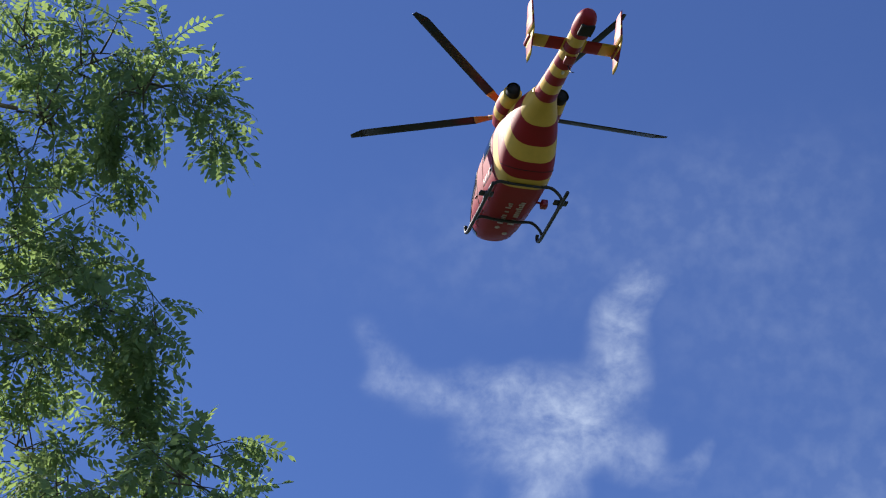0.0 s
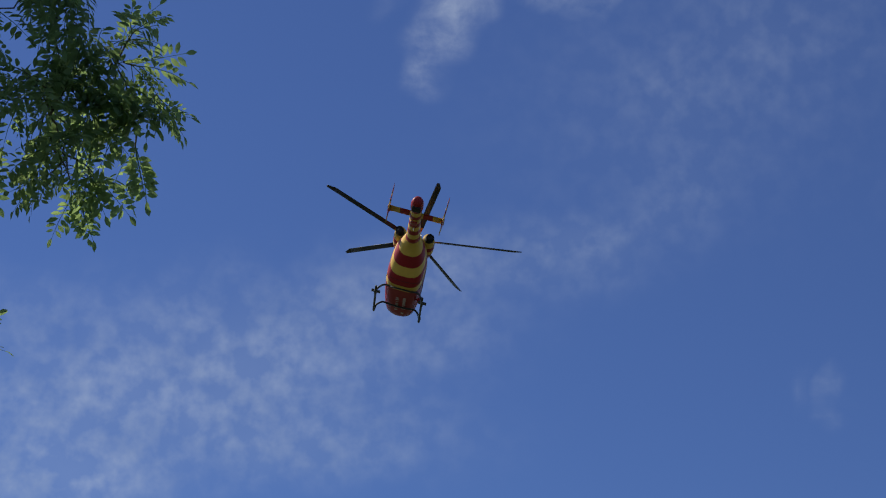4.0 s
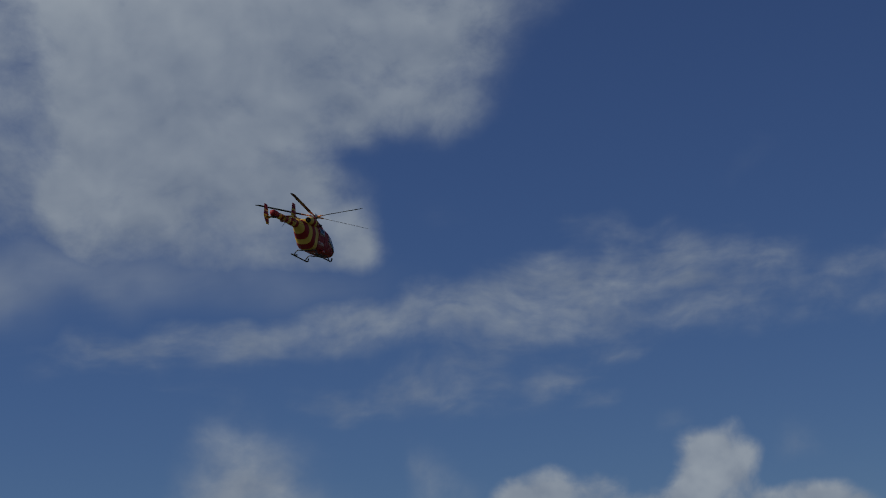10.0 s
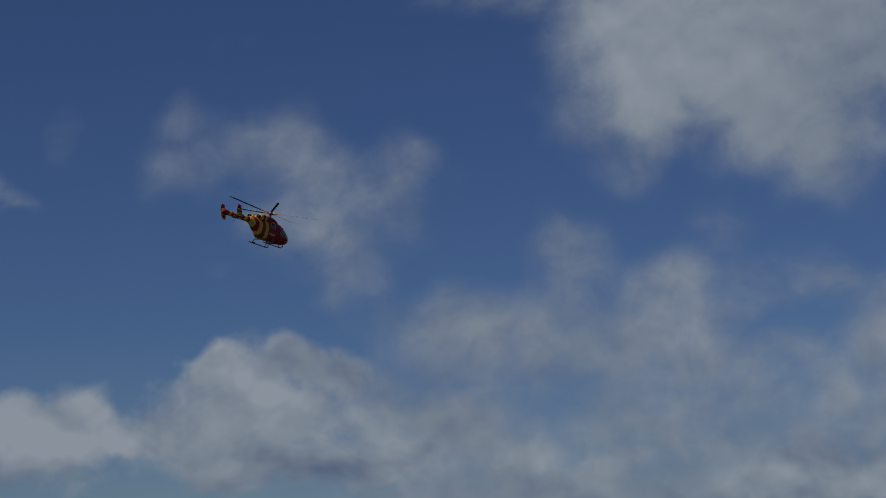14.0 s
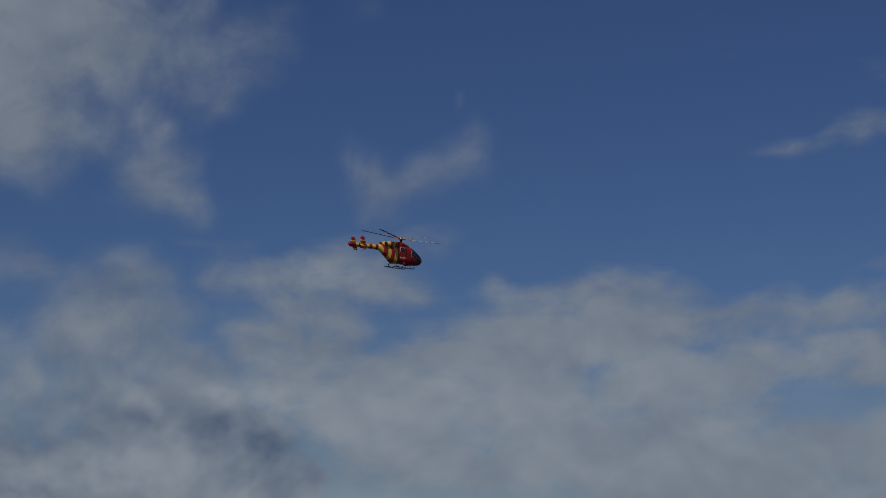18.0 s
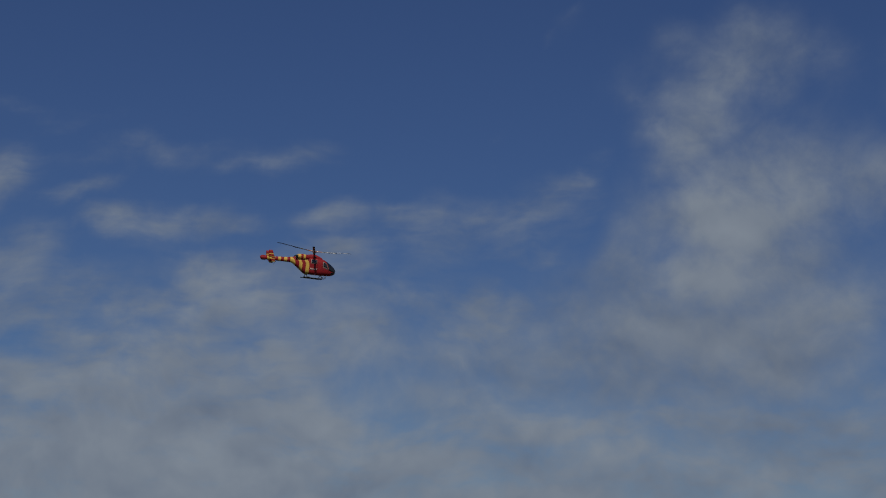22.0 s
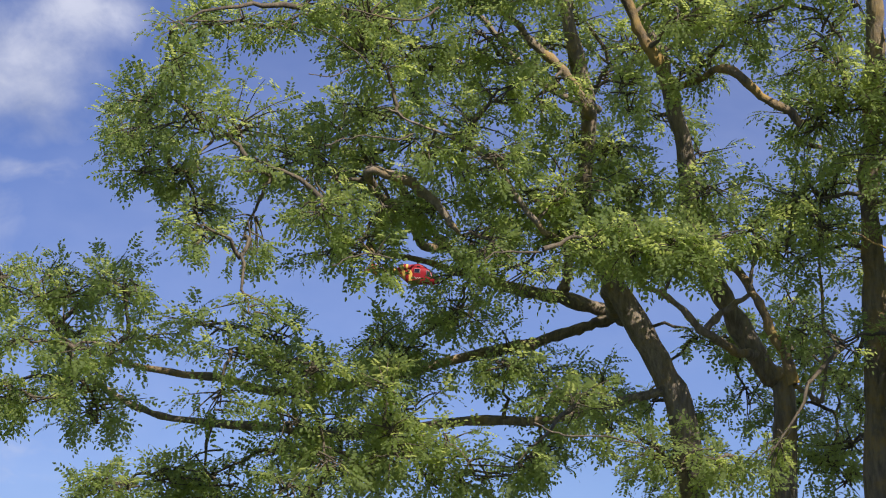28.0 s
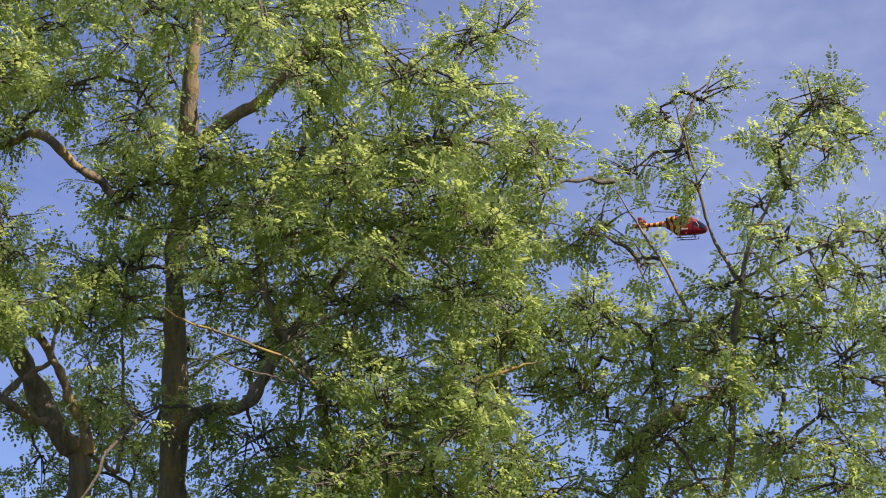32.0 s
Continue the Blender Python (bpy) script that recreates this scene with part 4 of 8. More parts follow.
# unseen glowing clouds, added as fill light for the trees; clear of the sun
FILL_CLOUDS = [(az + 7 * math.sin(az + el), el + 3 * math.cos(az), 7.5, 4.5, 0, 0.85, 0.25) for az in range(198, 316, 15) for el in (10, 24, 40, 56) if el < 20 or abs(az - SUN_AZ) > 26]
FILL_CLOUDS += [(az, 66 + 6 * math.sin(az), 14, 5, 0, 0.8, 0.25) for az in range(0, 200, 34)]

DOME = 4200.0


def lattice(p, seed):
    """Smooth value noise on points p (n, 3), 0 to 1."""
    i = np.floor(p).astype(np.int64)
    f = p - i
    f = f * f * (3 - 2 * f)
    total = np.zeros(len(p))
    for dx in (0, 1):
        for dy in (0, 1):
            for dz in (0, 1):
                h = (i[:, 0] + dx) * 374761393 + (i[:, 1] + dy) * 668265263 + (i[:, 2] + dz) * 2147483647 + seed * 974634777
                h = (h ^ (h >> 13)) * 1274126177
                h = ((h ^ (h >> 16)) & 0xFFFFFF) / 0xFFFFFF
                w = (f[:, 0] if dx else 1 - f[:, 0]) * (f[:, 1] if dy else 1 - f[:, 1]) * (f[:, 2] if dz else 1 - f[:, 2])
                total += h * w
    return total


def cloud_cover(az, el, blobs, d, tone):
    """Thickness of cloud in each direction: soft lumps with ragged rims. Adds the lumps' greyness to tone."""
    warp = np.stack([lattice(d * 36, 1), lattice(d * 36, 2)], 1) - 0.5
    warp += 0.6 * (np.stack([lattice(d * 85, 3), lattice(d * 85, 4)], 1) - 0.5)
    a, e = az + warp[:, 0] * 1.0, el + warp[:, 1] * 0.8
    cover = np.zeros(len(az))
    for ca, ce, ra, re, tilt, thick, grey in sorted(blobs, key=lambda blob: blob[5] < 0):
        reach = 2.0 * max(ra, re) + 0.8
        near = np.flatnonzero(abs(e - ce) < reach)
        x = ((a[near] - ca + 180) % 360 - 180) * math.cos(radians(ce))
        inside = abs(x) < reach
        near, x = near[inside], x[inside]
        y = e[near] - ce
        c, s = math.cos(radians(tilt)), math.sin(radians(tilt))
        q = ((c * x + s * y) / ra) ** 2 + ((c * y - s * x) / re) ** 2
        lump = abs(thick) * np.exp(-0.75 * q ** 1.15)
        if thick < 0:
            cover[near] *= 1 - lump
            continue
        both = 1 - (1 - cover[near]) * (1 - lump)
        cover[near] = 0.65 * np.maximum(cover[near], lump) + 0.35 * both
        tone[0, near] += lump ** 2 * grey
        tone[1, near] += lump ** 2
    return cover


def cloud_material():
    """Heaped cloud with lit tops and greyer folds, layered cloud in flat streaks, and a rippled veil; thin cloud lets the sky through."""
    m = Nodes("cloud_vapour")
    geo = m.add("NewGeometry").outputs["Position"]
    unit = m.add("VectorMath")
    unit.operation = "SCALE"
    unit.inputs["Scale"].default_value = 1 / DOME
    m.link(geo, unit.inputs[0])

    def share(name):
        n = m.add("Attribute")
        n.attribute_name = name
        return n.outputs["Fac"]

    def squeezed(z, lift=0.0, wave=None):
        n = m.add("Mapping")
        n.inputs["Scale"].default_value = (1, 1, z)
        n.inputs["Location"].default_value = (0.3 * lift, -0.2 * lift, lift)
        m.link(unit.outputs[0] if wave is None else wave, n.inputs["Vector"])
        return n.outputs["Vector"]

    def step(value, low, high):
        n = m.add("MapRange")
        n.interpolation_type = "SMOOTHSTEP"
        n.inputs["From Min"].default_value, n.inputs["From Max"].default_value = low, high
        m.link(value, n.inputs["Value"])
        return n.outputs["Result"]

    def swing(value, amount):
        return m.maths("MULTIPLY", m.maths("SUBTRACT", value, 0.5), amount)

    c, wisp, crisp, layer, ripple, mist, tone = (share(name) for name in ("cover", "wisp", "crisp", "layer", "ripple", "mist", "tone"))
    sway = m.add("TexNoise", Scale=14.0, Detail=3.0)
    m.link(unit.outputs[0], sway.inputs["Vector"])
    bent = m.add("VectorMath")
    bent.operation = "MULTIPLY_ADD"
    bent.inputs[1].default_value = (0.03, 0.03, 0.03)
    m.link(sway.outputs["Color"], bent.inputs[0])
    m.link(unit.outputs[0], bent.inputs[2])
    # heaps
    flat = squeezed(1.2, 0.0, bent.outputs[0])
    folds = m.noise(30.0, 7, 0.5, flat)
    above = m.noise(30.0, 7, 0.5, squeezed(1.2, 0.01, bent.outputs[0]))
    puffs = m.noise(75.0, 6, 0.58, flat)
    fine = m.noise(210.0, 5, 0.6, flat)
    root = m.maths("POWER", c, 0.6)
    rough = m.maths("ADD", m.maths("ADD", swing(folds, 0.85), swing(puffs, 0.48)), swing(fine, 0.2))
    heap = step(m.maths("ADD", c, m.maths("MULTIPLY", rough, root)), 0.03, 0.92)
    # thin torn shreds
    torn = m.maths("ADD", m.maths("ADD", swing(folds, 1.3), swing(puffs, 1.5)), swing(fine, 0.55))
    shred = m.maths("MULTIPLY", m.maths("POWER", m.maths("MULTIPLY", wisp, m.maths("ADD", torn, 0.66), True), 1.35), 1.5, True)
    heap = m.maths("MAXIMUM", heap, m.maths("MULTIPLY", shred, step(wisp, 0.02, 0.16)))
    # firm-edged cumulus
    firm = m.maths("ADD", crisp, m.maths("MULTIPLY", rough, m.maths("MULTIPLY", m.maths("POWER", crisp, 0.5), 0.95)))
    heap = m.maths("MAXIMUM", heap, m.maths("MULTIPLY", step(firm, 0.24, 0.72), step(crisp, 0.03, 0.25)))
    # flat layers, combed by the wind
    streak = m.noise(26.0, 7, 0.55, squeezed(4.0, 0.0, bent.outputs[0]))
    comb = m.noise(62.0, 4, 0.5, squeezed(2.4, 0.0, bent.outputs[0]))
    flocks = m.noise(105.0, 4, 0.55, squeezed(1.6, 0.0, bent.outputs[0]))
    sheet = m.maths("ADD", m.maths("ADD", swing(streak, 0.8), swing(comb, 0.55)), swing(flocks, 0.5))
    sheet = m.maths("MULTIPLY", sheet, m.maths("POWER", layer, 0.6))
    sheet = step(m.maths("ADD", layer, sheet), 0.06, 0.88)
    # ripples
    cells = m.noise(92.0, 3, 0.5, unit.outputs[0])
    thin = m.maths("MULTIPLY", ripple, m.maths("ADD", m.maths("MULTIPLY", m.maths("SUBTRACT", cells, 0.4), 2.4, True), 0.35))
    alpha = m.maths("MAXIMUM", m.maths("MAXIMUM", heap, m.maths("MULTIPLY", sheet, 0.95)), thin)
    veil = m.maths("MULTIPLY", mist, m.maths("ADD", m.maths("MULTIPLY", streak, 0.6), 0.7))
    alpha = m.maths("MINIMUM", m.maths("MAXIMUM", alpha, veil), 0.96)
    # white where the cloud turns to the sun, slate grey in its folds and thick bases
    broad = m.noise(24.0, 3, 0.45, flat)
    lifted = m.noise(24.0, 3, 0.45, squeezed(1.2, 0.01, bent.outputs[0]))
    relief = m.maths("MULTIPLY", m.maths("ADD", m.maths("SUBTRACT", lifted, broad), m.maths("MULTIPLY", m.maths("SUBTRACT", above, folds), 0.5)), m.maths("ADD", m.maths("MULTIPLY", crisp, 1.4), 0.7))
    grey = m.maths("ADD", m.maths("ADD", tone, relief), m.maths("ADD", swing(puffs, -0.14), m.maths("ADD", swing(folds, -0.22), swing(broad, -0.3))), True)
    glow = m.add("Emission", Strength=1.0)
    m.link(m.mix(grey, (0.466, 0.53, 0.615), (0.15, 0.208, 0.335)), glow.inputs["Color"])
    clear = m.add("BsdfTransparent")
    blend = m.add("MixShader")
    m.link(alpha, blend.inputs[0])
    m.link(clear.outputs[0], blend.inputs[1])
    m.link(glow.outputs[0], blend.inputs[2])
    m.link(blend.outputs[0], m.out.inputs["Surface"])
    m.mat.cycles.emission_sampling = "NONE"
    return m.mat


def build_sky():
    azs = np.concatenate([np.arange(-18, 190, 0.24), np.arange(190, 342, 2.0)])
    els = np.concatenate([np.arange(-1, 48, 0.24), np.arange(48, 84, 1.5)])
    na, ne = len(azs), len(els)
    a, e = [g.ravel() for g in np.meshgrid(azs, els)]
    ra, re = np.radians(a), np.radians(e)
    d = np.stack([np.sin(ra) * np.cos(re), np.cos(ra) * np.cos(re), np.sin(re)], 1)
    i, j = np.meshgrid(np.arange(ne - 1), np.arange(na), indexing="ij")
    k = (j + 1) % na
    faces = np.stack([i * na + j, (i + 1) * na + j, (i + 1) * na + k, i * na + k], -1).reshape(-1, 4)
    me = raw_mesh("backdrop_clouds", d * DOME + np.array(EYE), faces, cloud_material(), True)
    heaps = HEAP_A + HEAP_B + HEAP_C + HEAP_D + HEAP_E + HEAP_F + HEAP_G + HEAP_H + HEAP_I + HEAP_J + HEAP_K + HEAP_L + HEAP_M + HEAP_N + HEAP_O + HEAP_P + HEAP_Q + HEAP_R + HEAP_S + HEAP_T + HEAP_U + HEAP_V + HEAP_W + HEAP_X + FILL_CLOUDS
    layers = LAYER_A + LAYER_B + LAYER_C + LAYER_D + LAYER_E + LAYER_F + LAYER_G + LAYER_H + LAYER_I + LAYER_J + LAYER_K + LAYER_L + LAYER_M + LAYER_N
    wisps = WISP_A + WISP_B
    tone = np.zeros((2, len(a)))
    for name, blobs in (("cover", heaps), ("wisp", wisps), ("crisp", CUMULUS_A + CUMULUS_B + CUMULUS_C + BANK), ("mist", VEIL + HAZE + SWEEP_A + SWEEP_B), ("layer", layers), ("ripple", RIPPLE_A + RIPPLE_B)):
        me.attributes.new(name, "FLOAT", "POINT").data.foreach_set("value", cloud_cover(a, e, blobs, d, tone).astype(np.float32))
    grey = (tone[0] + 0.004 * 0.3) / (tone[1] + 0.004)
    me.attributes.new("tone", "FLOAT", "POINT").data.foreach_set("value", grey.astype(np.float32))
    return tagged(new("backdrop_clouds", me), "scattered white and grey summer clouds on blue sky", "clouds", kind="structure")


build_sky()


# ---- helicopter: x right, y forward, z up; the origin on the mast's axis at skid level ----
# Sections of the cabin: y, bottom, top, half width, squareness.
CABIN = [(3.0, 1.08, 1.36, 0.22, 2.0), (2.92, 0.86, 1.54, 0.46, 2.2), (2.65, 0.66, 1.80, 0.64, 2.4), (2.2, 0.55, 2.12, 0.75, 2.6), (1.7, 0.51, 2.42, 0.82, 2.8),
         (1.2, 0.49, 2.62, 0.85, 3.0), (0.4, 0.48, 2.70, 0.86, 3.6), (-0.5, 0.48, 2.72, 0.86, 3.8), (-0.95, 0.49, 2.74, 0.855, 3.6), (-1.15, 0.54, 2.74, 0.85, 3.3), (-1.45, 0.76, 2.74, 0.81, 3.0),
         (-1.9, 1.10, 2.73, 0.72, 2.7), (-2.4, 1.46, 2.66, 0.57, 2.4), (-2.8, 1.72, 2.56, 0.43, 2.2), (-3.1, 1.82, 2.50, 0.345, 2.0)]
CABIN_LINE = smooth_line(CABIN, 4)
BOOM_LINE = smooth_line([(-3.05, 1.80, 2.48, 0.34, 2.0), (-4.0, 1.80, 2.40, 0.3, 2.0), (-5.2, 1.80, 2.33, 0.265, 2.0), (-6.0, 1.79, 2.30, 0.255, 2.0),
                         (-6.35, 1.76, 2.33, 0.29, 2.0), (-6.75, 1.76, 2.33, 0.28, 2.0), (-6.98, 1.85, 2.25, 0.2, 2.0), (-7.05, 1.97, 2.13, 0.08, 2.0)], 4)


def skin(line, y, angle, lift=0.0):
    """The point of a lofted skin at y, angle in degrees from +X towards +Z."""
    line = line[np.argsort(line[:, 0])]
    zb, zt, w, n = (np.interp(y, line[:, 0], line[:, k]) for k in (1, 2, 3, 4))
    c, s = math.cos(radians(angle)), math.sin(radians(angle))
    x = w * math.copysign(abs(c) ** (2 / n), c)
    z = (zb + zt) / 2 + (zt - zb) / 2 * math.copysign(abs(s) ** (2 / n), s)
    p = Vector((x, y, z))
    if lift:
        p += Vector((c, 0, s)) * lift
    return p


def loft(line, sides=56):
    bm = bmesh.new()
    rings = [[bm.verts.new(skin(line, row[0], 360 * k / sides)) for k in range(sides)] for row in line]
    for a, b in zip(rings, rings[1:]):
        for k in range(sides):
            bm.faces.new((a[k], a[(k + 1) % sides], b[(k + 1) % sides], b[k]))
    bm.faces.new(rings[0])
    bm.faces.new(rings[-1][::-1])
    bmesh.ops.recalc_face_normals(bm, faces=bm.faces)
    return bm


def skin_patch(line, corners, lift, thick=0.02, steps=8):
    """A panel on the skin between four corners of (y, angle): rear low, front low, front high, rear high."""
    bm = bmesh.new()
    (y0, a0), (y1, a1), (y2, a2), (y3, a3) = corners
    layers = []
    for off in (lift, lift - thick):
        grid = []
        for i in range(steps + 1):
            s = i / steps
            row = []
            for j in range(steps + 1):
                t = j / steps
                y = (1 - t) * ((1 - s) * y0 + s * y1) + t * ((1 - s) * y3 + s * y2)
                ang = (1 - t) * ((1 - s) * a0 + s * a1) + t * ((1 - s) * a3 + s * a2)
                row.append(bm.verts.new(skin(line, y, ang, off)))
            grid.append(row)
        layers.append(grid)
    top, low = layers
    n = steps
    for i in range(n):
        for j in range(n):
            bm.faces.new((top[i][j], top[i + 1][j], top[i + 1][j + 1], top[i][j + 1]))
    rim = [(i, 0) for i in range(n)] + [(n, j) for j in range(n)] + [(i, n) for i in range(n, 0, -1)] + [(0, j) for j in range(n, 0, -1)]
    for (a, b), (c, d) in zip(rim, rim[1:] + rim[:1]):
        bm.faces.new((top[a][b], low[a][b], low[c][d], top[c][d]))
    bmesh.ops.recalc_face_normals(bm, faces=bm.faces)
    return bm


def mirrored(corners):
    return [(y, 180 - a) for y, a in corners]


def aerofoil(bm, chord, thick, near, far, chord_far=None, thick_far=None, twist_axis=None):
    """A wing, blade or fin from near to far, its chord along the given axis (default +Y), nose first."""
    chord_far, thick_far = chord_far or chord, thick_far or thick
    span = Vector(far) - Vector(near)
    along = Vector(twist_axis or (0, 1, 0))
    up = span.cross(along).normalized()
    prof = [(0.0, 0.0), (0.05, 0.42), (0.25, 0.95), (0.45, 1.0), (0.75, 0.55), (1.0, 0.06), (0.75, -0.35), (0.45, -0.6), (0.25, -0.6), (0.05, -0.35)]
    rings = []
    for k in range(5):
        s = k / 4
        c, t, o = chord + (chord_far - chord) * s, thick + (thick_far - thick) * s, Vector(near) + span * s
        rings.append([bm.verts.new(o + along * (0.3 - x) * c + up * z * t / 2) for x, z in prof])
    n = len(prof)
    for a, b in zip(rings, rings[1:]):
        for k in range(n):
            bm.faces.new((a[k], a[(k + 1) % n], b[(k + 1) % n], b[k]))
    bm.faces.new(rings[0])
    bm.faces.new(rings[-1][::-1])
    bmesh.ops.recalc_face_normals(bm, faces=bm.faces)
    return bm


def build_helicopter():
    heli = tagged(new("helicopter"), "red and yellow striped rescue helicopter with five rotor blades in flight", "helicopter")
    cabin = part("cabin", loft(CABIN_LINE), BODY_PAINT, heli, "red cabin with yellow bands behind the doors")
    part("tail_boom", loft(BOOM_LINE, 24), BOOM_PAINT, heli, "round tail boom ringed red and yellow")
    # jet thruster opening under the boom's end
    bm = bmesh.new()
    box(bm, (0.02, -6.6, 1.77), (0.4, 0.44, 0.1), 0.04)
    part("thruster_nozzle", bm, SOOT, heli, "black tail thruster opening")
    # engine deck over the cabin roof
    deck = smooth_line([(1.35, 2.45, 2.56, 0.2, 2.2), (0.95, 2.42, 2.86, 0.38, 2.2), (0.45, 2.4, 3.08, 0.46, 2.2), (0.0, 2.4, 3.16, 0.5, 2.2), (-0.5, 2.4, 3.12, 0.54, 2.4), (-1.2, 2.4, 3.0, 0.56, 2.6),
                        (-1.8, 2.4, 2.9, 0.45, 2.4), (-2.3, 2.4, 2.72, 0.28, 2.2), (-2.5, 2.4, 2.6, 0.16, 2.0)], 4)
    part("engine_cowling", loft(deck, 28), COWL_PAINT, heli, "red engine cowling with yellow rear bands")
    for side in (-1, 1):
        pod = smooth_line([(-0.7, 2.42, 2.86, 0.2, 2.2), (-1.2, 2.34, 3.0, 0.3, 2.3), (-1.7, 2.36, 3.04, 0.31, 2.2), (-2.2, 2.42, 2.96, 0.27, 2.0)], 4)
        bm = loft(pod, 20)
        bmesh.ops.translate(bm, verts=bm.verts, vec=(0.68 * side, 0, 0))
        pod_ob = part("exhaust_pod", bm, COWL_PAINT, heli, "banded engine exhaust fairing")
        bm = bmesh.new()
        tube(bm, [(0.69 * side, -2.05, 2.67), (0.72 * side, -2.3, 2.66), (0.75 * side, -2.46, 2.645)], [0.215, 0.21, 0.2], 18, False)
        tube(bm, [(0.69 * side, -2.1, 2.67), (0.74 * side, -2.42, 2.648)], [0.165, 0.18], 18, True)
        part("exhaust_pipe", bm, SOOT, pod_ob, "sooty black exhaust pipe")
        # air intake on the deck's flank
        bm = bmesh.new()
        box(bm, (0.53 * side, 0.1, 2.82), (0.12, 0.34, 0.16), 0.04)
        part("air_intake", bm, SOOT, heli, "dark engine air intake")
    # glazing, with a trim a little larger under each pane
    panes = [("cockpit_door_window", [(1.25, 3), (1.95, 0), (1.62, 34), (1.25, 36)]),
             ("cabin_door_window", [(-0.35, 8), (0.35, 8), (0.35, 37), (-0.35, 37)]),
             ("rear_cabin_window", [(-0.98, 12), (-0.62, 10), (-0.62, 34), (-0.98, 33)])]
    panels = {"cockpit_door_window": ("cockpit_door", [(1.17, -46), (2.0, -40), (1.86, 40), (1.17, 44)]),
              "cabin_door_window": ("sliding_door", [(-0.51, -46), (0.49, -46), (0.49, 44), (-0.51, 44)])}
    for name, corners in panes[:2]:
        door_name, outline = panels[name]
        doors = [part(door_name, skin_patch(CABIN_LINE, o, 0.004, 0.012, 14), BODY_PAINT, heli, "red cabin door with a dark window") for o in (outline, mirrored(outline))]
        yc, ac = sum(c[0] for c in corners) / 4, sum(c[1] for c in corners) / 4
        wide = [(yc + (y - yc) * 1.16, ac + (a - ac) * 1.18) for y, a in corners]
        for cs, ws, door in ((corners, wide, doors[0]), (mirrored(corners), mirrored(wide), doors[1])):
            part("window_trim", skin_patch(CABIN_LINE, ws, 0.008), TRIM_PAINT, door, "pale red window surround")
            part(name, skin_patch(CABIN_LINE, cs, 0.016), GLASS, door, "dark tinted side window")
            side = 1 if cs is corners else -1
            grip = skin(CABIN_LINE, corners[0][0] + 0.05, -8 if side > 0 else 188, 0.02)
            part("door_handle", box(bmesh.new(), grip, (0.03, 0.14, 0.035), 0.01), BLACK_METAL, door, "small black door handle")
    shield = [(2.08, -4), (2.96, -14), (2.86, 88), (1.42, 88)]
    for cs in (shield, mirrored(shield)):
        part("windscreen", skin_patch(CABIN_LINE, cs, 0.012, steps=12), GLASS, cabin, "large curved black windscreen")
    chin = [(2.42, -46), (2.9, -50), (2.93, -18), (2.4, -14)]
    for cs in (chin, mirrored(chin)):
        part("chin_window", skin_patch(CABIN_LINE, cs, 0.012), GLASS, cabin, "dark chin window")
    # unreadable white lettering: bars under the belly and along the doors
    rnd = random.Random(4)
    for row, (x0, tall, count) in enumerate(((-0.2, 0.17, 11), (0.12, 0.19, 12))):
        for k in range(count):
            if (row, k) in ((0, 5), (0, 7), (1, 3)):
                continue
            y, wide, high = 1.34 - 0.108 * k, rnd.uniform(0.055, 0.08), tall * (1.0 if k in (0, 8) else rnd.uniform(0.6, 0.85))
            z = skin(CABIN_LINE, y, 270).z
            bm = box(bmesh.new(), (x0 + tall - high / 2, y, z - 0.004), (high, wide, 0.012))
            part("belly_lettering", bm, LETTER_PAINT, cabin, "worn pale lettering")
    for x, y in ((-0.12, 1.62), (0.2, 1.95)):
        z = skin(CABIN_LINE, y, 270).z
        part("belly_emblem", tube(bmesh.new(), [(x, y, z - 0.008), (x, y, z + 0.02)], 0.075, 12), LETTER_PAINT, cabin, "round pale emblem under the nose")
    # lower edge of the loading doors
    bm = bmesh.new()
    tube(bm, [skin(CABIN_LINE, -1.3 + 0.22 * abs(k / 12 - 1) ** 2.5, 205 + 130 * k / 24, 0.004) for k in range(25)], 0.011, 5)
    part("door_seam", bm, SOOT, cabin)
    for k in range(6):
        y = -0.45 + 0.16 * k
        for cs in ([(y, -14), (y + 0.11, -14), (y + 0.11, -4), (y, -4)], mirrored([(y, -14), (y + 0.11, -14), (y + 0.11, -4), (y, -4)])):
            part("door_lettering", skin_patch(CABIN_LINE, cs, 0.006, steps=2), TRIM_PAINT, cabin, "pale lettering on the door")
    # door seams
    for y in (-0.52, 0.5, 1.16, 2.02):
        for lo, hi in ((-48, 42), (138, 228)):
            bm = bmesh.new()
            tube(bm, [skin(CABIN_LINE, y, lo + (hi - lo) * k / 14, 0.003) for k in range(15)], 0.009, 5)
            part("door_seam", bm, SOOT, cabin)
    # landing skids
    gear = part("landing_gear", tube(bmesh.new(), smooth_line([(-0.62, 1.12, 0.47), (-0.3, 1.12, 0.43), (0.3, 1.12, 0.43), (0.62, 1.12, 0.47)], 4), 0.045), BLACK_METAL, heli, "black tubular landing skids")
    for side in (-1, 1):
        x = 1.12 * side
        run = smooth_line([(x, -1.32, 0.05), (x, -0.4, 0.04), (x, 0.9, 0.04), (x, 1.35, 0.05), (x, 1.56, 0.13), (x, 1.62, 0.27), (x, 1.55, 0.36)], 4)
        part("skid", tube(bmesh.new(), run, 0.055), BLACK_METAL, gear)
        for y in (1.12, -0.82):
            leg = smooth_line([(0.5 * side, y, 0.46), (0.8 * side, y, 0.47), (1.02 * side, y, 0.28), (1.12 * side, y, 0.06)], 5)
            part("cross_tube", tube(bmesh.new(), leg, 0.048), BLACK_METAL, gear)
        bm = bmesh.new()
        box(bm, (1.13 * side, -0.62, 0.13), (0.42, 0.22, 0.06), 0.02)
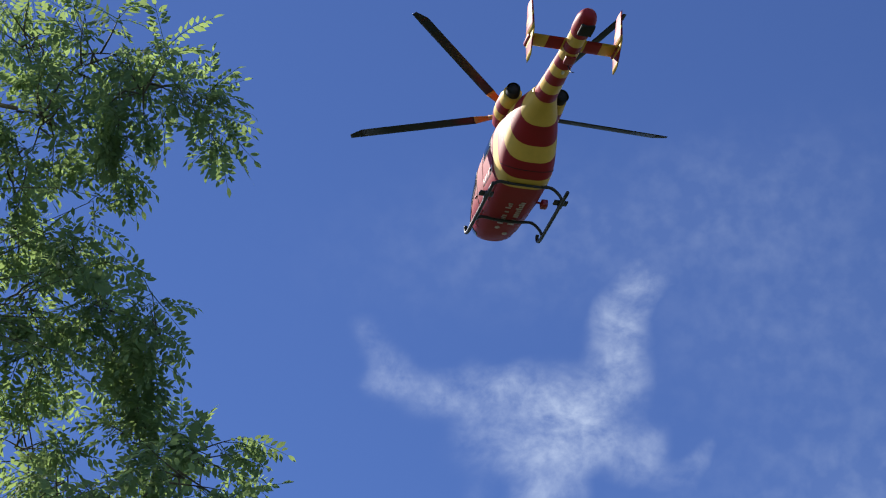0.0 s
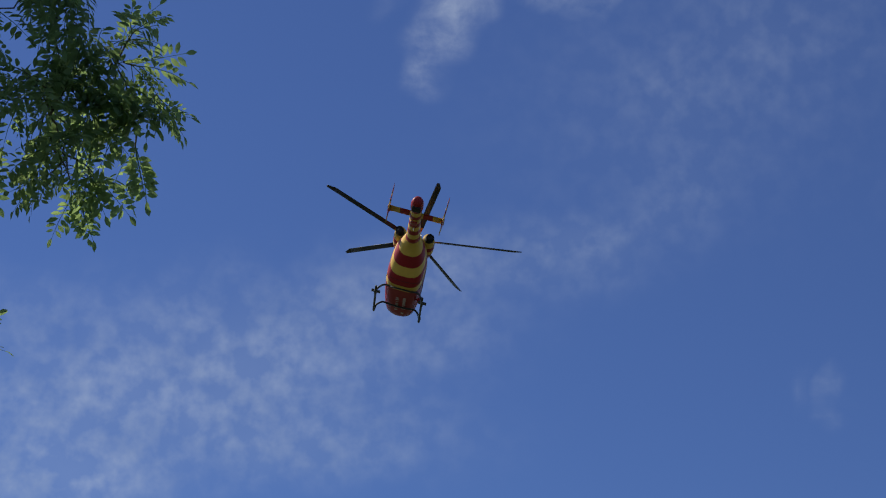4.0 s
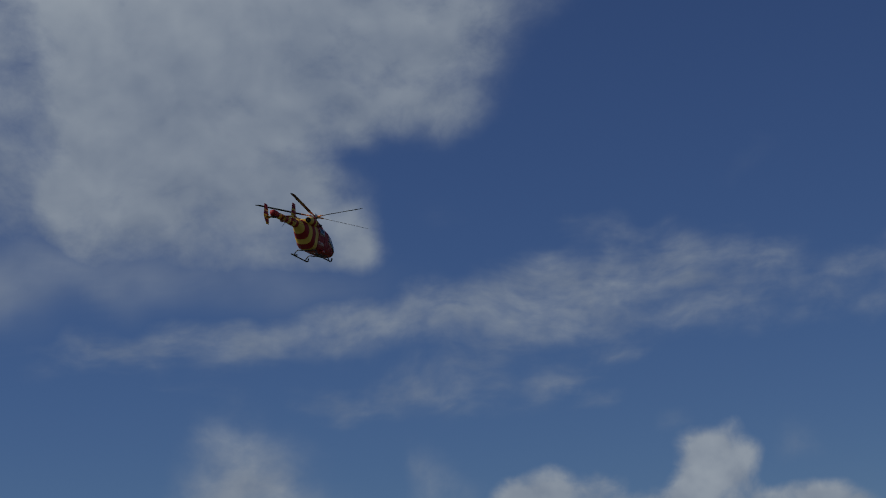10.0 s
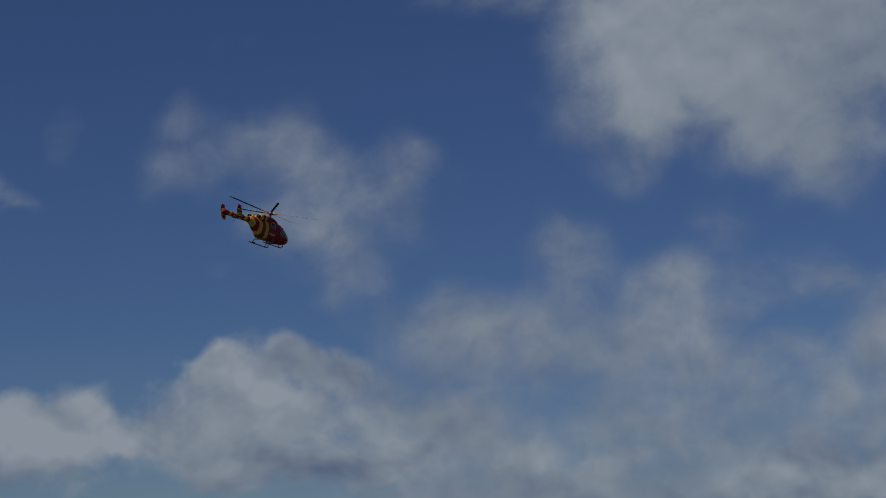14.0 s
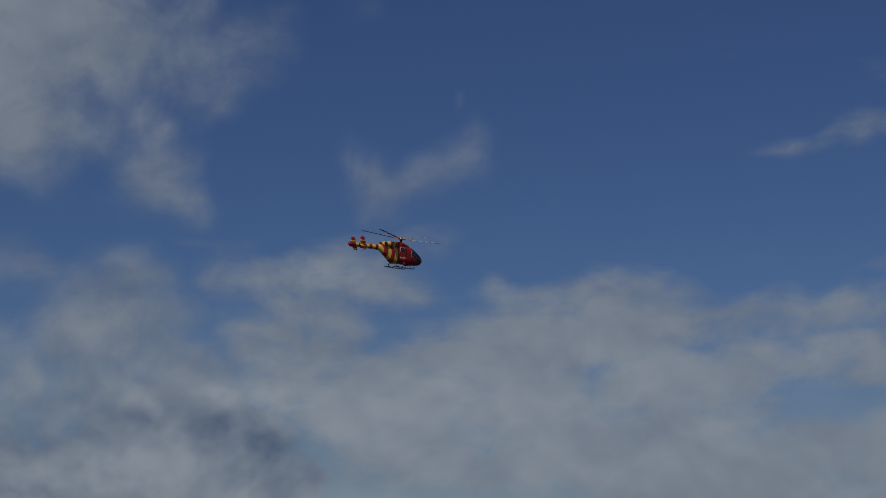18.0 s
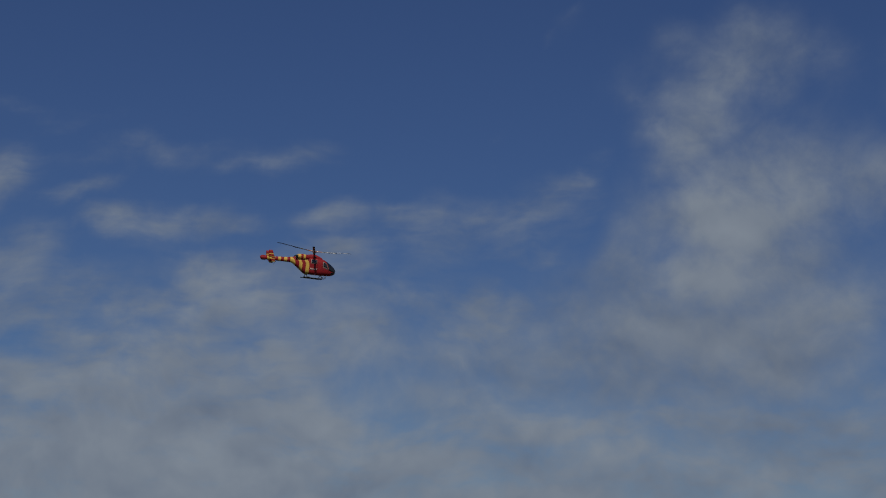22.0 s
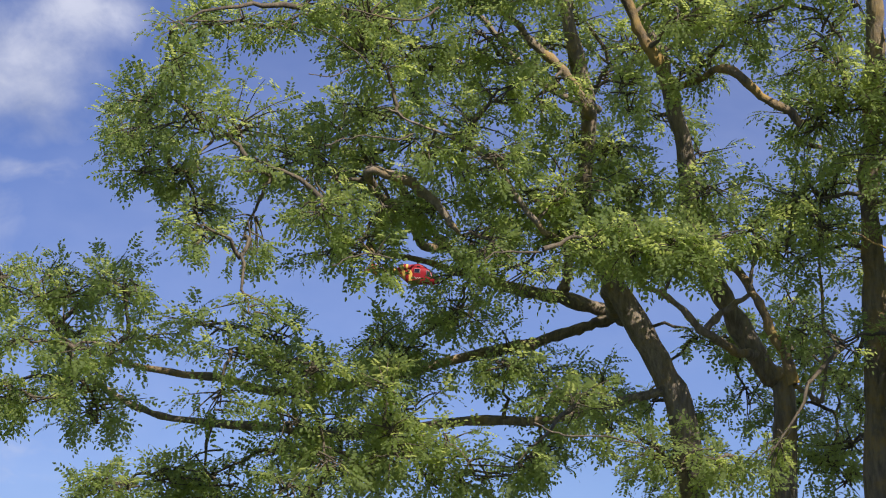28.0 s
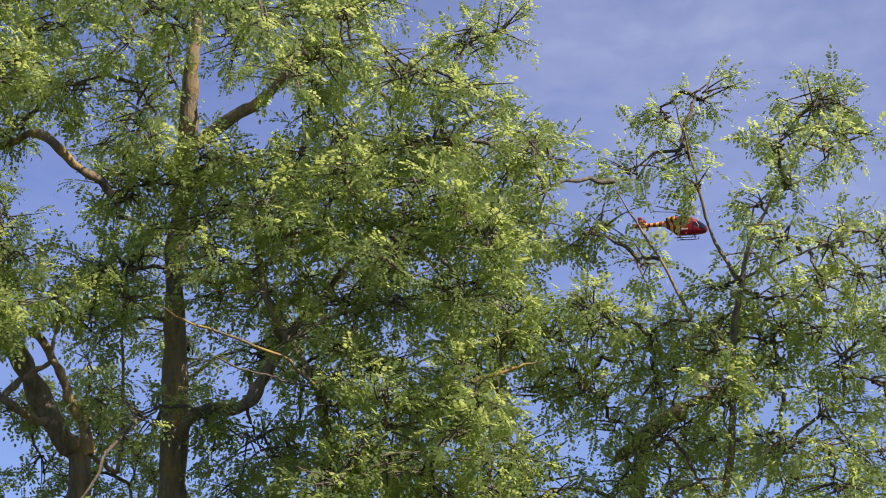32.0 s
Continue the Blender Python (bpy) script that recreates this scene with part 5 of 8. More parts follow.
        box(bm, (1.13 * side, -0.62, 0.07), (0.12, 0.34, 0.12), 0.02)
        part("boarding_step", bm, BLACK_METAL, gear, "black boarding step clamped to the skid")
    part("rear_cross_tube", tube(bmesh.new(), [(-0.55, -0.82, 0.45), (0.55, -0.82, 0.45)], 0.04), BLACK_METAL, gear)
    bm = box(bmesh.new(), (0.93, 0.28, 0.62), (0.2, 0.26, 0.22), 0.05)
    tube(bm, [(0.7, 0.28, 0.66), (0.93, 0.28, 0.64)], 0.035)
    part("searchlight", bm, RED_PAINT, heli, "small red searchlight housing by the belly")
    # tail surfaces
    part("stabiliser", aerofoil(bmesh.new(), 0.55, 0.08, (-1.26, -5.4, 2.08), (1.26, -5.4, 2.08)), STAB_PAINT, heli, "yellow and red tailplane")
    for side in (-1, 1):
        x = 1.27 * side
        bm = bmesh.new()
        aerofoil(bm, 0.85, 0.085, (x, -5.5, 2.08), (x + 0.03 * side, -5.82, 3.05), 0.5, 0.05)
        aerofoil(bm, 0.85, 0.085, (x, -5.5, 2.08), (x - 0.02 * side, -5.3, 1.5), 0.45, 0.05)
        fin = part("end_fin", bm, FIN_PAINT, heli, "swept red and yellow end fin")
        part("fin_cap", box(bmesh.new(), (x, -5.45, 2.08), (0.13, 0.5, 0.13), 0.05), RED_PAINT, fin)
    part("whip_aerial", tube(bmesh.new(), [(0.05, -4.9, 1.83), (0.06, -5.05, 1.5), (0.07, -5.3, 1.3)], [0.022, 0.016, 0.01], 6), BLACK_METAL, heli, "thin aerial under the boom")
    part("aerial_box", box(bmesh.new(), (0.0, -5.2, 1.78), (0.3, 0.3, 0.1), 0.03), RED_PAINT, heli)
    part("beacon", box(bmesh.new(), (0.0, -4.6, 1.8), (0.08, 0.12, 0.08), 0.03), WHITE_PAINT, heli, "white beacon under the boom")
    # mast and rotor
    bm = tube(bmesh.new(), [(0, 0, 2.95), (0, 0, 3.2), (0, 0, 3.46)], [0.22, 0.16, 0.13], 16)
    part("mast", bm, BLACK_METAL, heli)
    bm = tube(bmesh.new(), [(0, 0, -0.16), (0, 0, -0.1), (0, 0, 0.08), (0, 0, 0.14), (0, 0, 0.22)], [0.12, 0.26, 0.27, 0.16, 0.06], 20)
    rotor = part("rotor", bm, STEEL, heli, "grey rotor hub")
    rotor.location = (0, 0, 3.55)
    cone = radians(4.5)
    for k in range(5):
        a = radians(72 * k)
        out = Vector((math.cos(a) * math.cos(cone), math.sin(a) * math.cos(cone), math.sin(cone)))
        lead = Matrix.Rotation(radians(13.0), 3, out) @ Vector((-math.sin(a), math.cos(a), 0))
        face = out.cross(lead).normalized() * 0.0115
        bm = bmesh.new()
        tube(bm, [out * 0.16, out * 0.5, out * 0.75], [0.075, 0.06, 0.06], 8)
        aerofoil(bm, 0.16, 0.07, out * 0.62, out * 1.2, 0.29, 0.05, lead)
        part("blade_root", bm, CUFF_PAINT, rotor, "orange blade root")
        bm = bmesh.new()
        aerofoil(bm, 0.29, 0.038, out * 1.18, out * 4.75, 0.29, 0.032, lead)
        aerofoil(bm, 0.29, 0.03, out * 4.75, out * 5.16 - lead * 0.1, 0.14, 0.018, lead)
        blade = part("blade", bm, BLADE_GREY, rotor, "long dark grey rotor blade")
        for s in (1.45, 2.3, 3.15, 4.0):
            bm = bmesh.new()
            aerofoil(bm, 0.24, 0.026, out * s + face, out * (s + 0.6) + face, 0.24, 0.024, lead)
            part("blade_band", bm, WHITE_PAINT, blade, "white band on the blade's upper face")
        bm = bmesh.new()
        tube(bm, [out * 0.42 + lead * 0.12 + Vector((0, 0, -0.1)), out * 0.42 + lead * 0.12 + Vector((0, 0, 0.12))], 0.025, 8)
        part("pitch_link", bm, STEEL, rotor)
    return heli, rotor


helicopter, rotor_hub = build_helicopter()


# ---- trees ----
WEST_A = [(8.33, -10.86, 5.59, 0.35, 0.31), (8.57, -11.03, 5.35, 0.31, 0.24), (8.37, -11.40, 5.02, 0.36, 0.28), (8.20, -11.66, 5.61, 0.60, 0.44), (7.57, -11.76, 5.27, 0.59, 0.51),
    (6.79, -11.02, 4.44, 0.40, 0.25), (9.09, -10.26, 4.39, 0.23, 0.19), (9.04, -10.79, 4.15, 0.35, 0.27), (8.99, -11.30, 4.53, 0.28, 0.28), (8.70, -9.99, 3.56, 0.24, 0.22),
    (8.70, -10.79, 3.57, 0.46, 0.19), (8.19, -10.63, 3.95, 0.33, 0.18), (8.23, -11.19, 4.14, 0.23, 0.19), (7.81, -11.57, 4.10, 0.31, 0.23), (7.59, -10.66, 3.48, 0.32, 0.18),
    (7.36, -11.21, 3.70, 0.33, 0.22)]
WEST_B = [(7.02, -11.49, 3.99, 0.30, 0.22), (7.74, -12.41, 3.56, 0.44, 0.28), (8.01, -11.96, 3.35, 0.35, 0.31), (8.27, -10.54, 2.99, 0.37, 0.18), (8.54, -11.70, 3.02, 0.47, 0.28),
    (7.31, -11.21, 2.83, 0.55, 0.25), (8.54, -11.36, 2.69, 0.54, 0.15), (5.94, -11.30, 5.71, 0.47, 0.33), (6.07, -11.16, 5.21, 0.47, 0.32), (7.12, -12.00, 6.18, 0.48, 0.24),
    (6.79, -10.88, 5.99, 0.29, 0.15), (5.73, -11.83, 4.95, 0.48, 0.33), (6.67, -12.85, 5.00, 0.56, 0.32), (5.89, -12.90, 5.41, 0.40, 0.24), (5.66, -12.10, 4.61, 0.48, 0.22),
    (6.96, -12.54, 5.38, 0.40, 0.28), (6.54, -12.16, 4.53, 0.46, 0.23), (5.92, -13.94, 5.05, 0.46, 0.34)]
WEST_C = [(5.94, -13.44, 6.40, 0.42, 0.25), (4.92, -13.16, 6.24, 0.48, 0.24), (6.86, -12.35, 4.24, 0.31, 0.23), (6.75, -12.98, 4.12, 0.48, 0.20), (6.84, -11.71, 3.57, 0.41, 0.26),
    (5.83, -11.99, 3.60, 0.40, 0.22), (5.29, -12.55, 3.16, 0.56, 0.26), (6.22, -11.56, 3.04, 0.54, 0.14), (7.59, -12.08, 3.20, 0.58, 0.23), (8.05, -11.08, 3.09, 0.63, 0.19),
    (5.64, -14.05, 5.56, 0.30, 0.25), (7.82, -10.74, 6.08, 0.21, 0.15)]
WEST_D = [(7.33, -10.76, 5.96, 0.22, 0.13), (8.01, -10.71, 5.81, 0.19, 0.17), (7.84, -10.05, 5.39, 0.16, 0.13), (8.87, -11.24, 5.59, 0.20, 0.20), (7.53, -10.26, 5.25, 0.29, 0.22),
    (8.41, -11.20, 5.25, 0.20, 0.16), (8.43, -11.48, 4.99, 0.20, 0.18), (7.37, -10.58, 4.55, 0.20, 0.22), (7.63, -11.37, 5.28, 0.35, 0.23), (6.94, -10.79, 4.78, 0.32, 0.21),
    (6.63, -10.74, 5.72, 0.25, 0.18), (7.31, -12.40, 5.15, 0.36, 0.24), (7.13, -11.13, 4.50, 0.22, 0.18), (9.41, -10.63, 4.46, 0.20, 0.18)]
WEST_E = [(9.33, -11.07, 4.59, 0.18, 0.14), (9.04, -10.21, 3.62, 0.17, 0.17), (8.69, -10.43, 4.07, 0.22, 0.17), (8.60, -10.80, 4.42, 0.17, 0.17), (9.18, -11.03, 3.81, 0.24, 0.16),
    (8.19, -10.34, 3.85, 0.22, 0.16), (9.00, -11.17, 3.53, 0.24, 0.14), (7.54, -10.68, 3.85, 0.22, 0.14), (8.28, -10.38, 3.02, 0.25, 0.13), (8.19, -10.99, 3.05, 0.30, 0.15),
    (7.75, -11.71, 3.94, 0.27, 0.15), (7.76, -12.35, 3.86, 0.32, 0.20), (7.56, -11.39, 3.31, 0.30, 0.19), (7.46, -12.61, 3.46, 0.40, 0.24)]
WEST_F = [(7.07, -11.03, 6.49, 0.31, 0.16), (6.82, -11.49, 6.71, 0.27, 0.18), (6.73, -11.98, 6.88, 0.32, 0.17), (6.20, -11.96, 6.75, 0.31, 0.21), (5.42, -11.17, 6.41, 0.30, 0.22),
    (5.22, -12.18, 6.96, 0.31, 0.17), (4.98, -12.71, 6.88, 0.30, 0.17), (6.76, -10.71, 5.98, 0.26, 0.20), (7.00, -11.71, 6.45, 0.25, 0.22), (6.17, -11.22, 6.31, 0.23, 0.18),
    (5.78, -11.48, 6.36, 0.28, 0.20), (5.39, -11.19, 6.09, 0.21, 0.15), (5.36, -12.47, 6.67, 0.32, 0.20), (4.90, -12.29, 6.41, 0.21, 0.21), (4.78, -12.92, 6.81, 0.33, 0.22),
    (7.02, -11.28, 6.00, 0.22, 0.15), (6.54, -10.94, 5.94, 0.30, 0.18), (6.10, -11.28, 6.03, 0.25, 0.22)]
WEST_G = [(6.33, -13.22, 6.67, 0.28, 0.20), (4.96, -11.79, 6.07, 0.23, 0.17), (4.71, -11.70, 5.98, 0.22, 0.18), (4.53, -12.28, 5.99, 0.25, 0.23), (6.74, -10.87, 5.37, 0.27, 0.18),
    (6.59, -11.52, 5.81, 0.21, 0.22), (6.53, -11.91, 5.92, 0.28, 0.24), (6.15, -12.18, 5.89, 0.22, 0.16), (6.25, -13.71, 6.34, 0.36, 0.18), (5.84, -13.37, 6.33, 0.28, 0.17),
    (4.95, -12.42, 5.86, 0.24, 0.16), (7.20, -11.33, 5.43, 0.24, 0.16), (6.89, -11.79, 5.41, 0.24, 0.16), (6.71, -12.47, 5.74, 0.24, 0.19), (5.84, -11.50, 5.39, 0.25, 0.17)]
WEST_H = [(5.95, -14.13, 6.02, 0.30, 0.25), (7.16, -11.65, 5.08, 0.32, 0.22), (6.67, -12.60, 5.30, 0.27, 0.20), (6.07, -12.30, 5.05, 0.27, 0.24), (5.80, -12.56, 5.34, 0.31, 0.19),
    (5.41, -12.35, 5.02, 0.21, 0.20), (7.49, -12.13, 4.84, 0.24, 0.19), (6.72, -11.50, 4.80, 0.24, 0.18), (6.19, -11.49, 4.59, 0.24, 0.22), (5.86, -11.94, 4.62, 0.28, 0.20),
    (5.63, -12.22, 4.71, 0.25, 0.20), (5.54, -13.19, 5.01, 0.25, 0.17), (4.92, -12.32, 4.82, 0.27, 0.21), (5.96, -11.69, 4.34, 0.29, 0.22)]
WEST_I = [(6.20, -13.65, 4.81, 0.28, 0.21), (4.60, -12.22, 4.49, 0.20, 0.15), (7.23, -12.06, 4.02, 0.29, 0.24), (6.90, -12.62, 4.32, 0.26, 0.20), (6.72, -11.27, 3.65, 0.24, 0.22),
    (7.38, -12.67, 3.96, 0.32, 0.16), (6.35, -12.11, 3.83, 0.21, 0.17), (6.26, -12.63, 3.91, 0.27, 0.16), (6.00, -12.94, 3.80, 0.27, 0.20), (5.47, -14.20, 4.25, 0.28, 0.24),
    (6.98, -11.73, 3.33, 0.23, 0.15), (6.46, -11.58, 3.28, 0.26, 0.16), (6.39, -12.77, 3.58, 0.25, 0.22), (5.74, -12.52, 3.44, 0.22, 0.19)]
WEST_J = [(5.78, -14.19, 3.70, 0.24, 0.18), (5.41, -14.19, 3.79, 0.27, 0.21), (7.10, -11.62, 3.18, 0.31, 0.16), (6.62, -11.68, 3.04, 0.26, 0.18), (6.75, -13.06, 3.32, 0.29, 0.23),
    (6.46, -12.92, 3.29, 0.28, 0.21), (6.05, -14.32, 3.52, 0.36, 0.19), (4.81, -12.39, 3.09, 0.28, 0.17), (7.55, -12.15, 7.16, 0.31, 0.18), (7.25, -12.75, 7.16, 0.26, 0.22),
    (6.43, -13.36, 7.33, 0.30, 0.18), (5.41, -13.82, 7.59, 0.27, 0.20), (5.13, -13.96, 7.57, 0.32, 0.23), (7.21, -12.72, 6.84, 0.22, 0.16)]
WEST_K = [(6.96, -13.30, 7.04, 0.27, 0.20), (6.29, -13.20, 6.83, 0.27, 0.16), (5.94, -13.73, 6.90, 0.28, 0.22), (5.24, -14.21, 6.97, 0.33, 0.18), (7.53, -13.12, 6.35, 0.29, 0.23),
    (6.48, -13.64, 6.55, 0.29, 0.21), (5.48, -13.66, 6.53, 0.28, 0.21), (7.90, -12.57, 5.98, 0.22, 0.20), (6.17, -13.93, 6.02, 0.22, 0.20), (7.77, -12.49, 5.43, 0.22, 0.18)]
WEST_L = [(6.74, -13.19, 5.61, 0.24, 0.17), (6.99, -13.20, 5.11, 0.28, 0.19), (6.03, -13.62, 5.12, 0.24, 0.20), (7.92, -13.27, 4.16, 0.31, 0.20)]
WEST_M = [(5.45, -14.31, 4.27, 0.27, 0.18), (7.96, -13.39, 3.74, 0.27, 0.23), (6.85, -14.43, 3.95, 0.28, 0.23), (6.07, -13.99, 3.84, 0.27, 0.21), (8.14, -13.45, 3.39, 0.27, 0.17),
    (6.15, -14.29, 3.43, 0.28, 0.21)]
MID_A = [(4.70, -13.96, 6.27, 0.46, 0.29), (4.47, -12.59, 4.77, 0.45, 0.34), (4.12, -12.54, 5.40, 0.34, 0.34), (5.15, -14.33, 3.53, 0.42, 0.25), (5.10, -14.26, 4.18, 0.25, 0.29),
    (4.65, -14.06, 3.19, 0.48, 0.24), (4.07, -14.40, 7.04, 0.56, 0.35), (2.92, -12.16, 6.07, 0.50, 0.32), (2.70, -13.80, 6.45, 0.56, 0.32), (2.07, -13.10, 6.40, 0.34, 0.23),
    (1.78, -12.92, 6.39, 0.19, 0.26), (2.19, -12.69, 6.00, 0.30, 0.18), (3.55, -13.15, 5.65, 0.77, 0.35), (2.95, -13.66, 5.84, 0.67, 0.36), (2.20, -13.18, 5.69, 0.57, 0.23),
    (1.72, -13.21, 5.63, 0.38, 0.23)]
MID_B = [(3.68, -12.30, 5.04, 0.47, 0.29), (3.40, -13.86, 5.35, 0.72, 0.28), (2.36, -12.58, 5.04, 0.65, 0.29), (1.87, -13.43, 5.23, 0.53, 0.30), (3.70, -13.75, 4.93, 0.52, 0.20),
    (2.76, -12.79, 4.59, 0.58, 0.22), (2.22, -13.90, 4.86, 0.59, 0.27), (1.82, -14.38, 4.66, 0.40, 0.32), (2.88, -13.71, 4.33, 0.43, 0.31), (2.38, -14.11, 4.15, 0.59, 0.32),
    (3.42, -12.77, 3.66, 0.40, 0.29), (2.66, -13.54, 3.57, 0.57, 0.23), (1.87, -13.18, 3.58, 0.51, 0.26), (4.75, -13.39, 5.10, 0.36, 0.36), (4.54, -12.60, 4.48, 0.30, 0.22),
    (2.86, -12.71, 6.65, 0.76, 0.23), (4.20, -13.21, 7.05, 0.81, 0.24), (5.44, -12.56, 6.83, 0.60, 0.24)]
MID_C = [(6.43, -12.38, 6.73, 0.60, 0.24), (4.43, -12.18, 6.64, 0.22, 0.20), (3.89, -11.97, 6.72, 0.27, 0.15), (3.50, -11.78, 6.54, 0.21, 0.15), (3.20, -12.78, 6.80, 0.31, 0.16),
    (2.73, -12.40, 6.73, 0.27, 0.19), (3.91, -11.88, 6.36, 0.31, 0.20), (3.53, -12.67, 6.61, 0.28, 0.18), (3.47, -13.40, 6.81, 0.29, 0.19), (2.99, -13.51, 6.87, 0.32, 0.22),
    (4.40, -13.92, 6.59, 0.29, 0.25), (3.28, -13.28, 6.44, 0.24, 0.16), (2.77, -12.31, 6.09, 0.24, 0.22), (2.47, -13.09, 6.26, 0.26, 0.18), (3.17, -13.05, 5.98, 0.21, 0.20)]
MID_D = [(2.84, -12.98, 5.83, 0.25, 0.20), (2.32, -12.84, 5.66, 0.24, 0.18), (1.95, -13.30, 5.97, 0.22, 0.18), (1.85, -14.05, 6.04, 0.32, 0.19), (4.41, -12.63, 5.46, 0.24, 0.22),
    (3.99, -12.35, 5.50, 0.21, 0.16), (3.78, -12.98, 5.52, 0.24, 0.16), (3.37, -13.76, 5.75, 0.22, 0.16), (2.94, -12.95, 5.55, 0.30, 0.23), (2.47, -13.45, 5.70, 0.26, 0.19),
    (2.20, -13.95, 5.89, 0.29, 0.23), (1.54, -13.08, 5.56, 0.26, 0.16), (4.26, -13.41, 5.41, 0.31, 0.18), (3.77, -13.07, 5.32, 0.32, 0.22), (3.07, -12.62, 5.06, 0.24, 0.16),
    (2.65, -12.56, 5.05, 0.20, 0.16), (2.74, -14.04, 5.38, 0.33, 0.18), (1.98, -13.36, 5.27, 0.29, 0.22)]
MID_E = [(1.62, -13.40, 5.13, 0.25, 0.15), (4.71, -13.54, 5.11, 0.33, 0.18), (4.54, -14.48, 5.41, 0.33, 0.23), (3.61, -13.19, 4.81, 0.29, 0.22), (3.17, -12.92, 4.81, 0.23, 0.19),
    (2.88, -13.74, 5.09, 0.33, 0.20), (2.45, -12.99, 4.95, 0.25, 0.16), (2.04, -13.47, 4.81, 0.31, 0.20), (1.76, -13.94, 5.12, 0.30, 0.20), (4.60, -13.13, 4.58, 0.23, 0.17),
    (4.66, -14.78, 4.92, 0.33, 0.24), (3.48, -13.63, 4.57, 0.29, 0.24), (3.09, -13.78, 4.63, 0.31, 0.20), (2.50, -12.81, 4.53, 0.22, 0.15), (2.34, -14.37, 4.75, 0.23, 0.23),
    (1.56, -13.04, 4.38, 0.29, 0.20), (4.40, -12.52, 4.02, 0.30, 0.15)]
MID_F = [(4.66, -14.98, 4.55, 0.28, 0.18), (3.27, -13.33, 4.14, 0.25, 0.18), (2.99, -13.68, 4.26, 0.30, 0.20), (2.70, -14.12, 4.43, 0.32, 0.20), (2.16, -13.05, 4.19, 0.23, 0.20),
    (1.88, -13.99, 4.40, 0.23, 0.20), (5.21, -14.80, 4.19, 0.35, 0.23), (4.61, -14.69, 4.32, 0.24, 0.24), (3.69, -12.94, 3.77, 0.29, 0.22), (3.35, -13.22, 3.77, 0.29, 0.22),
    (2.89, -12.79, 3.75, 0.24, 0.22), (2.46, -13.99, 4.09, 0.26, 0.18), (2.04, -13.05, 3.90, 0.27, 0.16), (4.70, -14.62, 3.79, 0.32, 0.18), (3.85, -13.61, 3.58, 0.21, 0.22),
    (3.39, -13.47, 3.61, 0.28, 0.22)]
MID_G = [(3.23, -14.17, 3.71, 0.22, 0.19), (2.73, -14.33, 3.86, 0.26, 0.20), (2.05, -13.40, 3.47, 0.25, 0.19), (1.65, -13.54, 3.48, 0.31, 0.23), (4.71, -13.81, 3.30, 0.27, 0.21),
    (4.86, -15.10, 3.57, 0.35, 0.22), (3.64, -13.32, 3.35, 0.22, 0.16), (3.28, -13.41, 3.26, 0.21, 0.15), (3.04, -14.43, 3.39, 0.33, 0.16), (2.42, -13.09, 3.32, 0.28, 0.19),
    (2.16, -14.03, 3.41, 0.32, 0.16), (1.94, -14.25, 3.31, 0.23, 0.16), (4.37, -13.54, 7.13, 0.27, 0.18), (3.81, -13.98, 7.44, 0.24, 0.16), (3.40, -14.59, 7.52, 0.30, 0.20),
    (2.94, -14.70, 7.61, 0.30, 0.19), (4.64, -14.20, 7.09, 0.23, 0.19), (4.11, -14.38, 7.14, 0.22, 0.20)]
MID_H = [(3.46, -14.35, 6.92, 0.25, 0.17), (3.64, -14.81, 6.84, 0.28, 0.24), (5.00, -14.21, 6.25, 0.29, 0.19), (3.38, -14.51, 5.98, 0.28, 0.16), (2.88, -14.51, 6.08, 0.26, 0.17),
    (2.45, -14.69, 6.11, 0.22, 0.21), (4.90, -14.20, 5.65, 0.25, 0.20), (3.91, -14.42, 5.68, 0.25, 0.17), (3.54, -14.89, 5.64, 0.25, 0.19), (2.29, -14.57, 5.74, 0.22, 0.21),
    (5.02, -14.73, 5.19, 0.26, 0.23)]
MID_I = [(3.32, -14.71, 5.27, 0.24, 0.20), (3.08, -15.40, 5.36, 0.27, 0.19), (2.53, -14.62, 5.09, 0.27, 0.17), (5.26, -14.69, 4.71, 0.25, 0.18), (3.99, -15.17, 4.81, 0.30, 0.18),
    (3.52, -14.44, 4.81, 0.21, 0.17), (2.60, -14.93, 4.87, 0.30, 0.22), (5.29, -15.02, 4.52, 0.29, 0.23), (2.88, -14.76, 4.32, 0.24, 0.21), (2.58, -15.18, 4.29, 0.22, 0.20),
    (5.15, -14.92, 4.09, 0.26, 0.21)]
MID_J = [(3.03, -14.96, 3.89, 0.27, 0.16), (5.14, -14.49, 3.44, 0.28, 0.16), (3.92, -14.70, 3.41, 0.26, 0.22), (2.88, -14.83, 3.36, 0.21, 0.21)]
EAST_A = [(1.03, -13.38, 5.48, 0.30, 0.27), (1.24, -13.51, 5.18, 0.30, 0.27), (0.88, -13.75, 5.94, 0.23, 0.20), (0.50, -13.28, 6.04, 0.27, 0.19), (0.71, -13.28, 5.58, 0.23, 0.19),
    (0.60, -12.93, 5.25, 0.18, 0.15), (1.02, -13.41, 4.87, 0.19, 0.23), (0.01, -14.19, 5.92, 0.20, 0.20), (-0.19, -13.60, 5.89, 0.23, 0.19), (-0.41, -13.39, 5.84, 0.15, 0.19),
    (-0.28, -13.21, 5.49, 0.15, 0.15), (-0.01, -12.86, 5.18, 0.14, 0.14), (0.21, -13.19, 5.17, 0.15, 0.15), (0.29, -14.10, 5.10, 0.24, 0.20), (-0.38, -14.21, 5.25, 0.24, 0.16),
    (-0.44, -13.45, 4.71, 0.26, 0.30)]
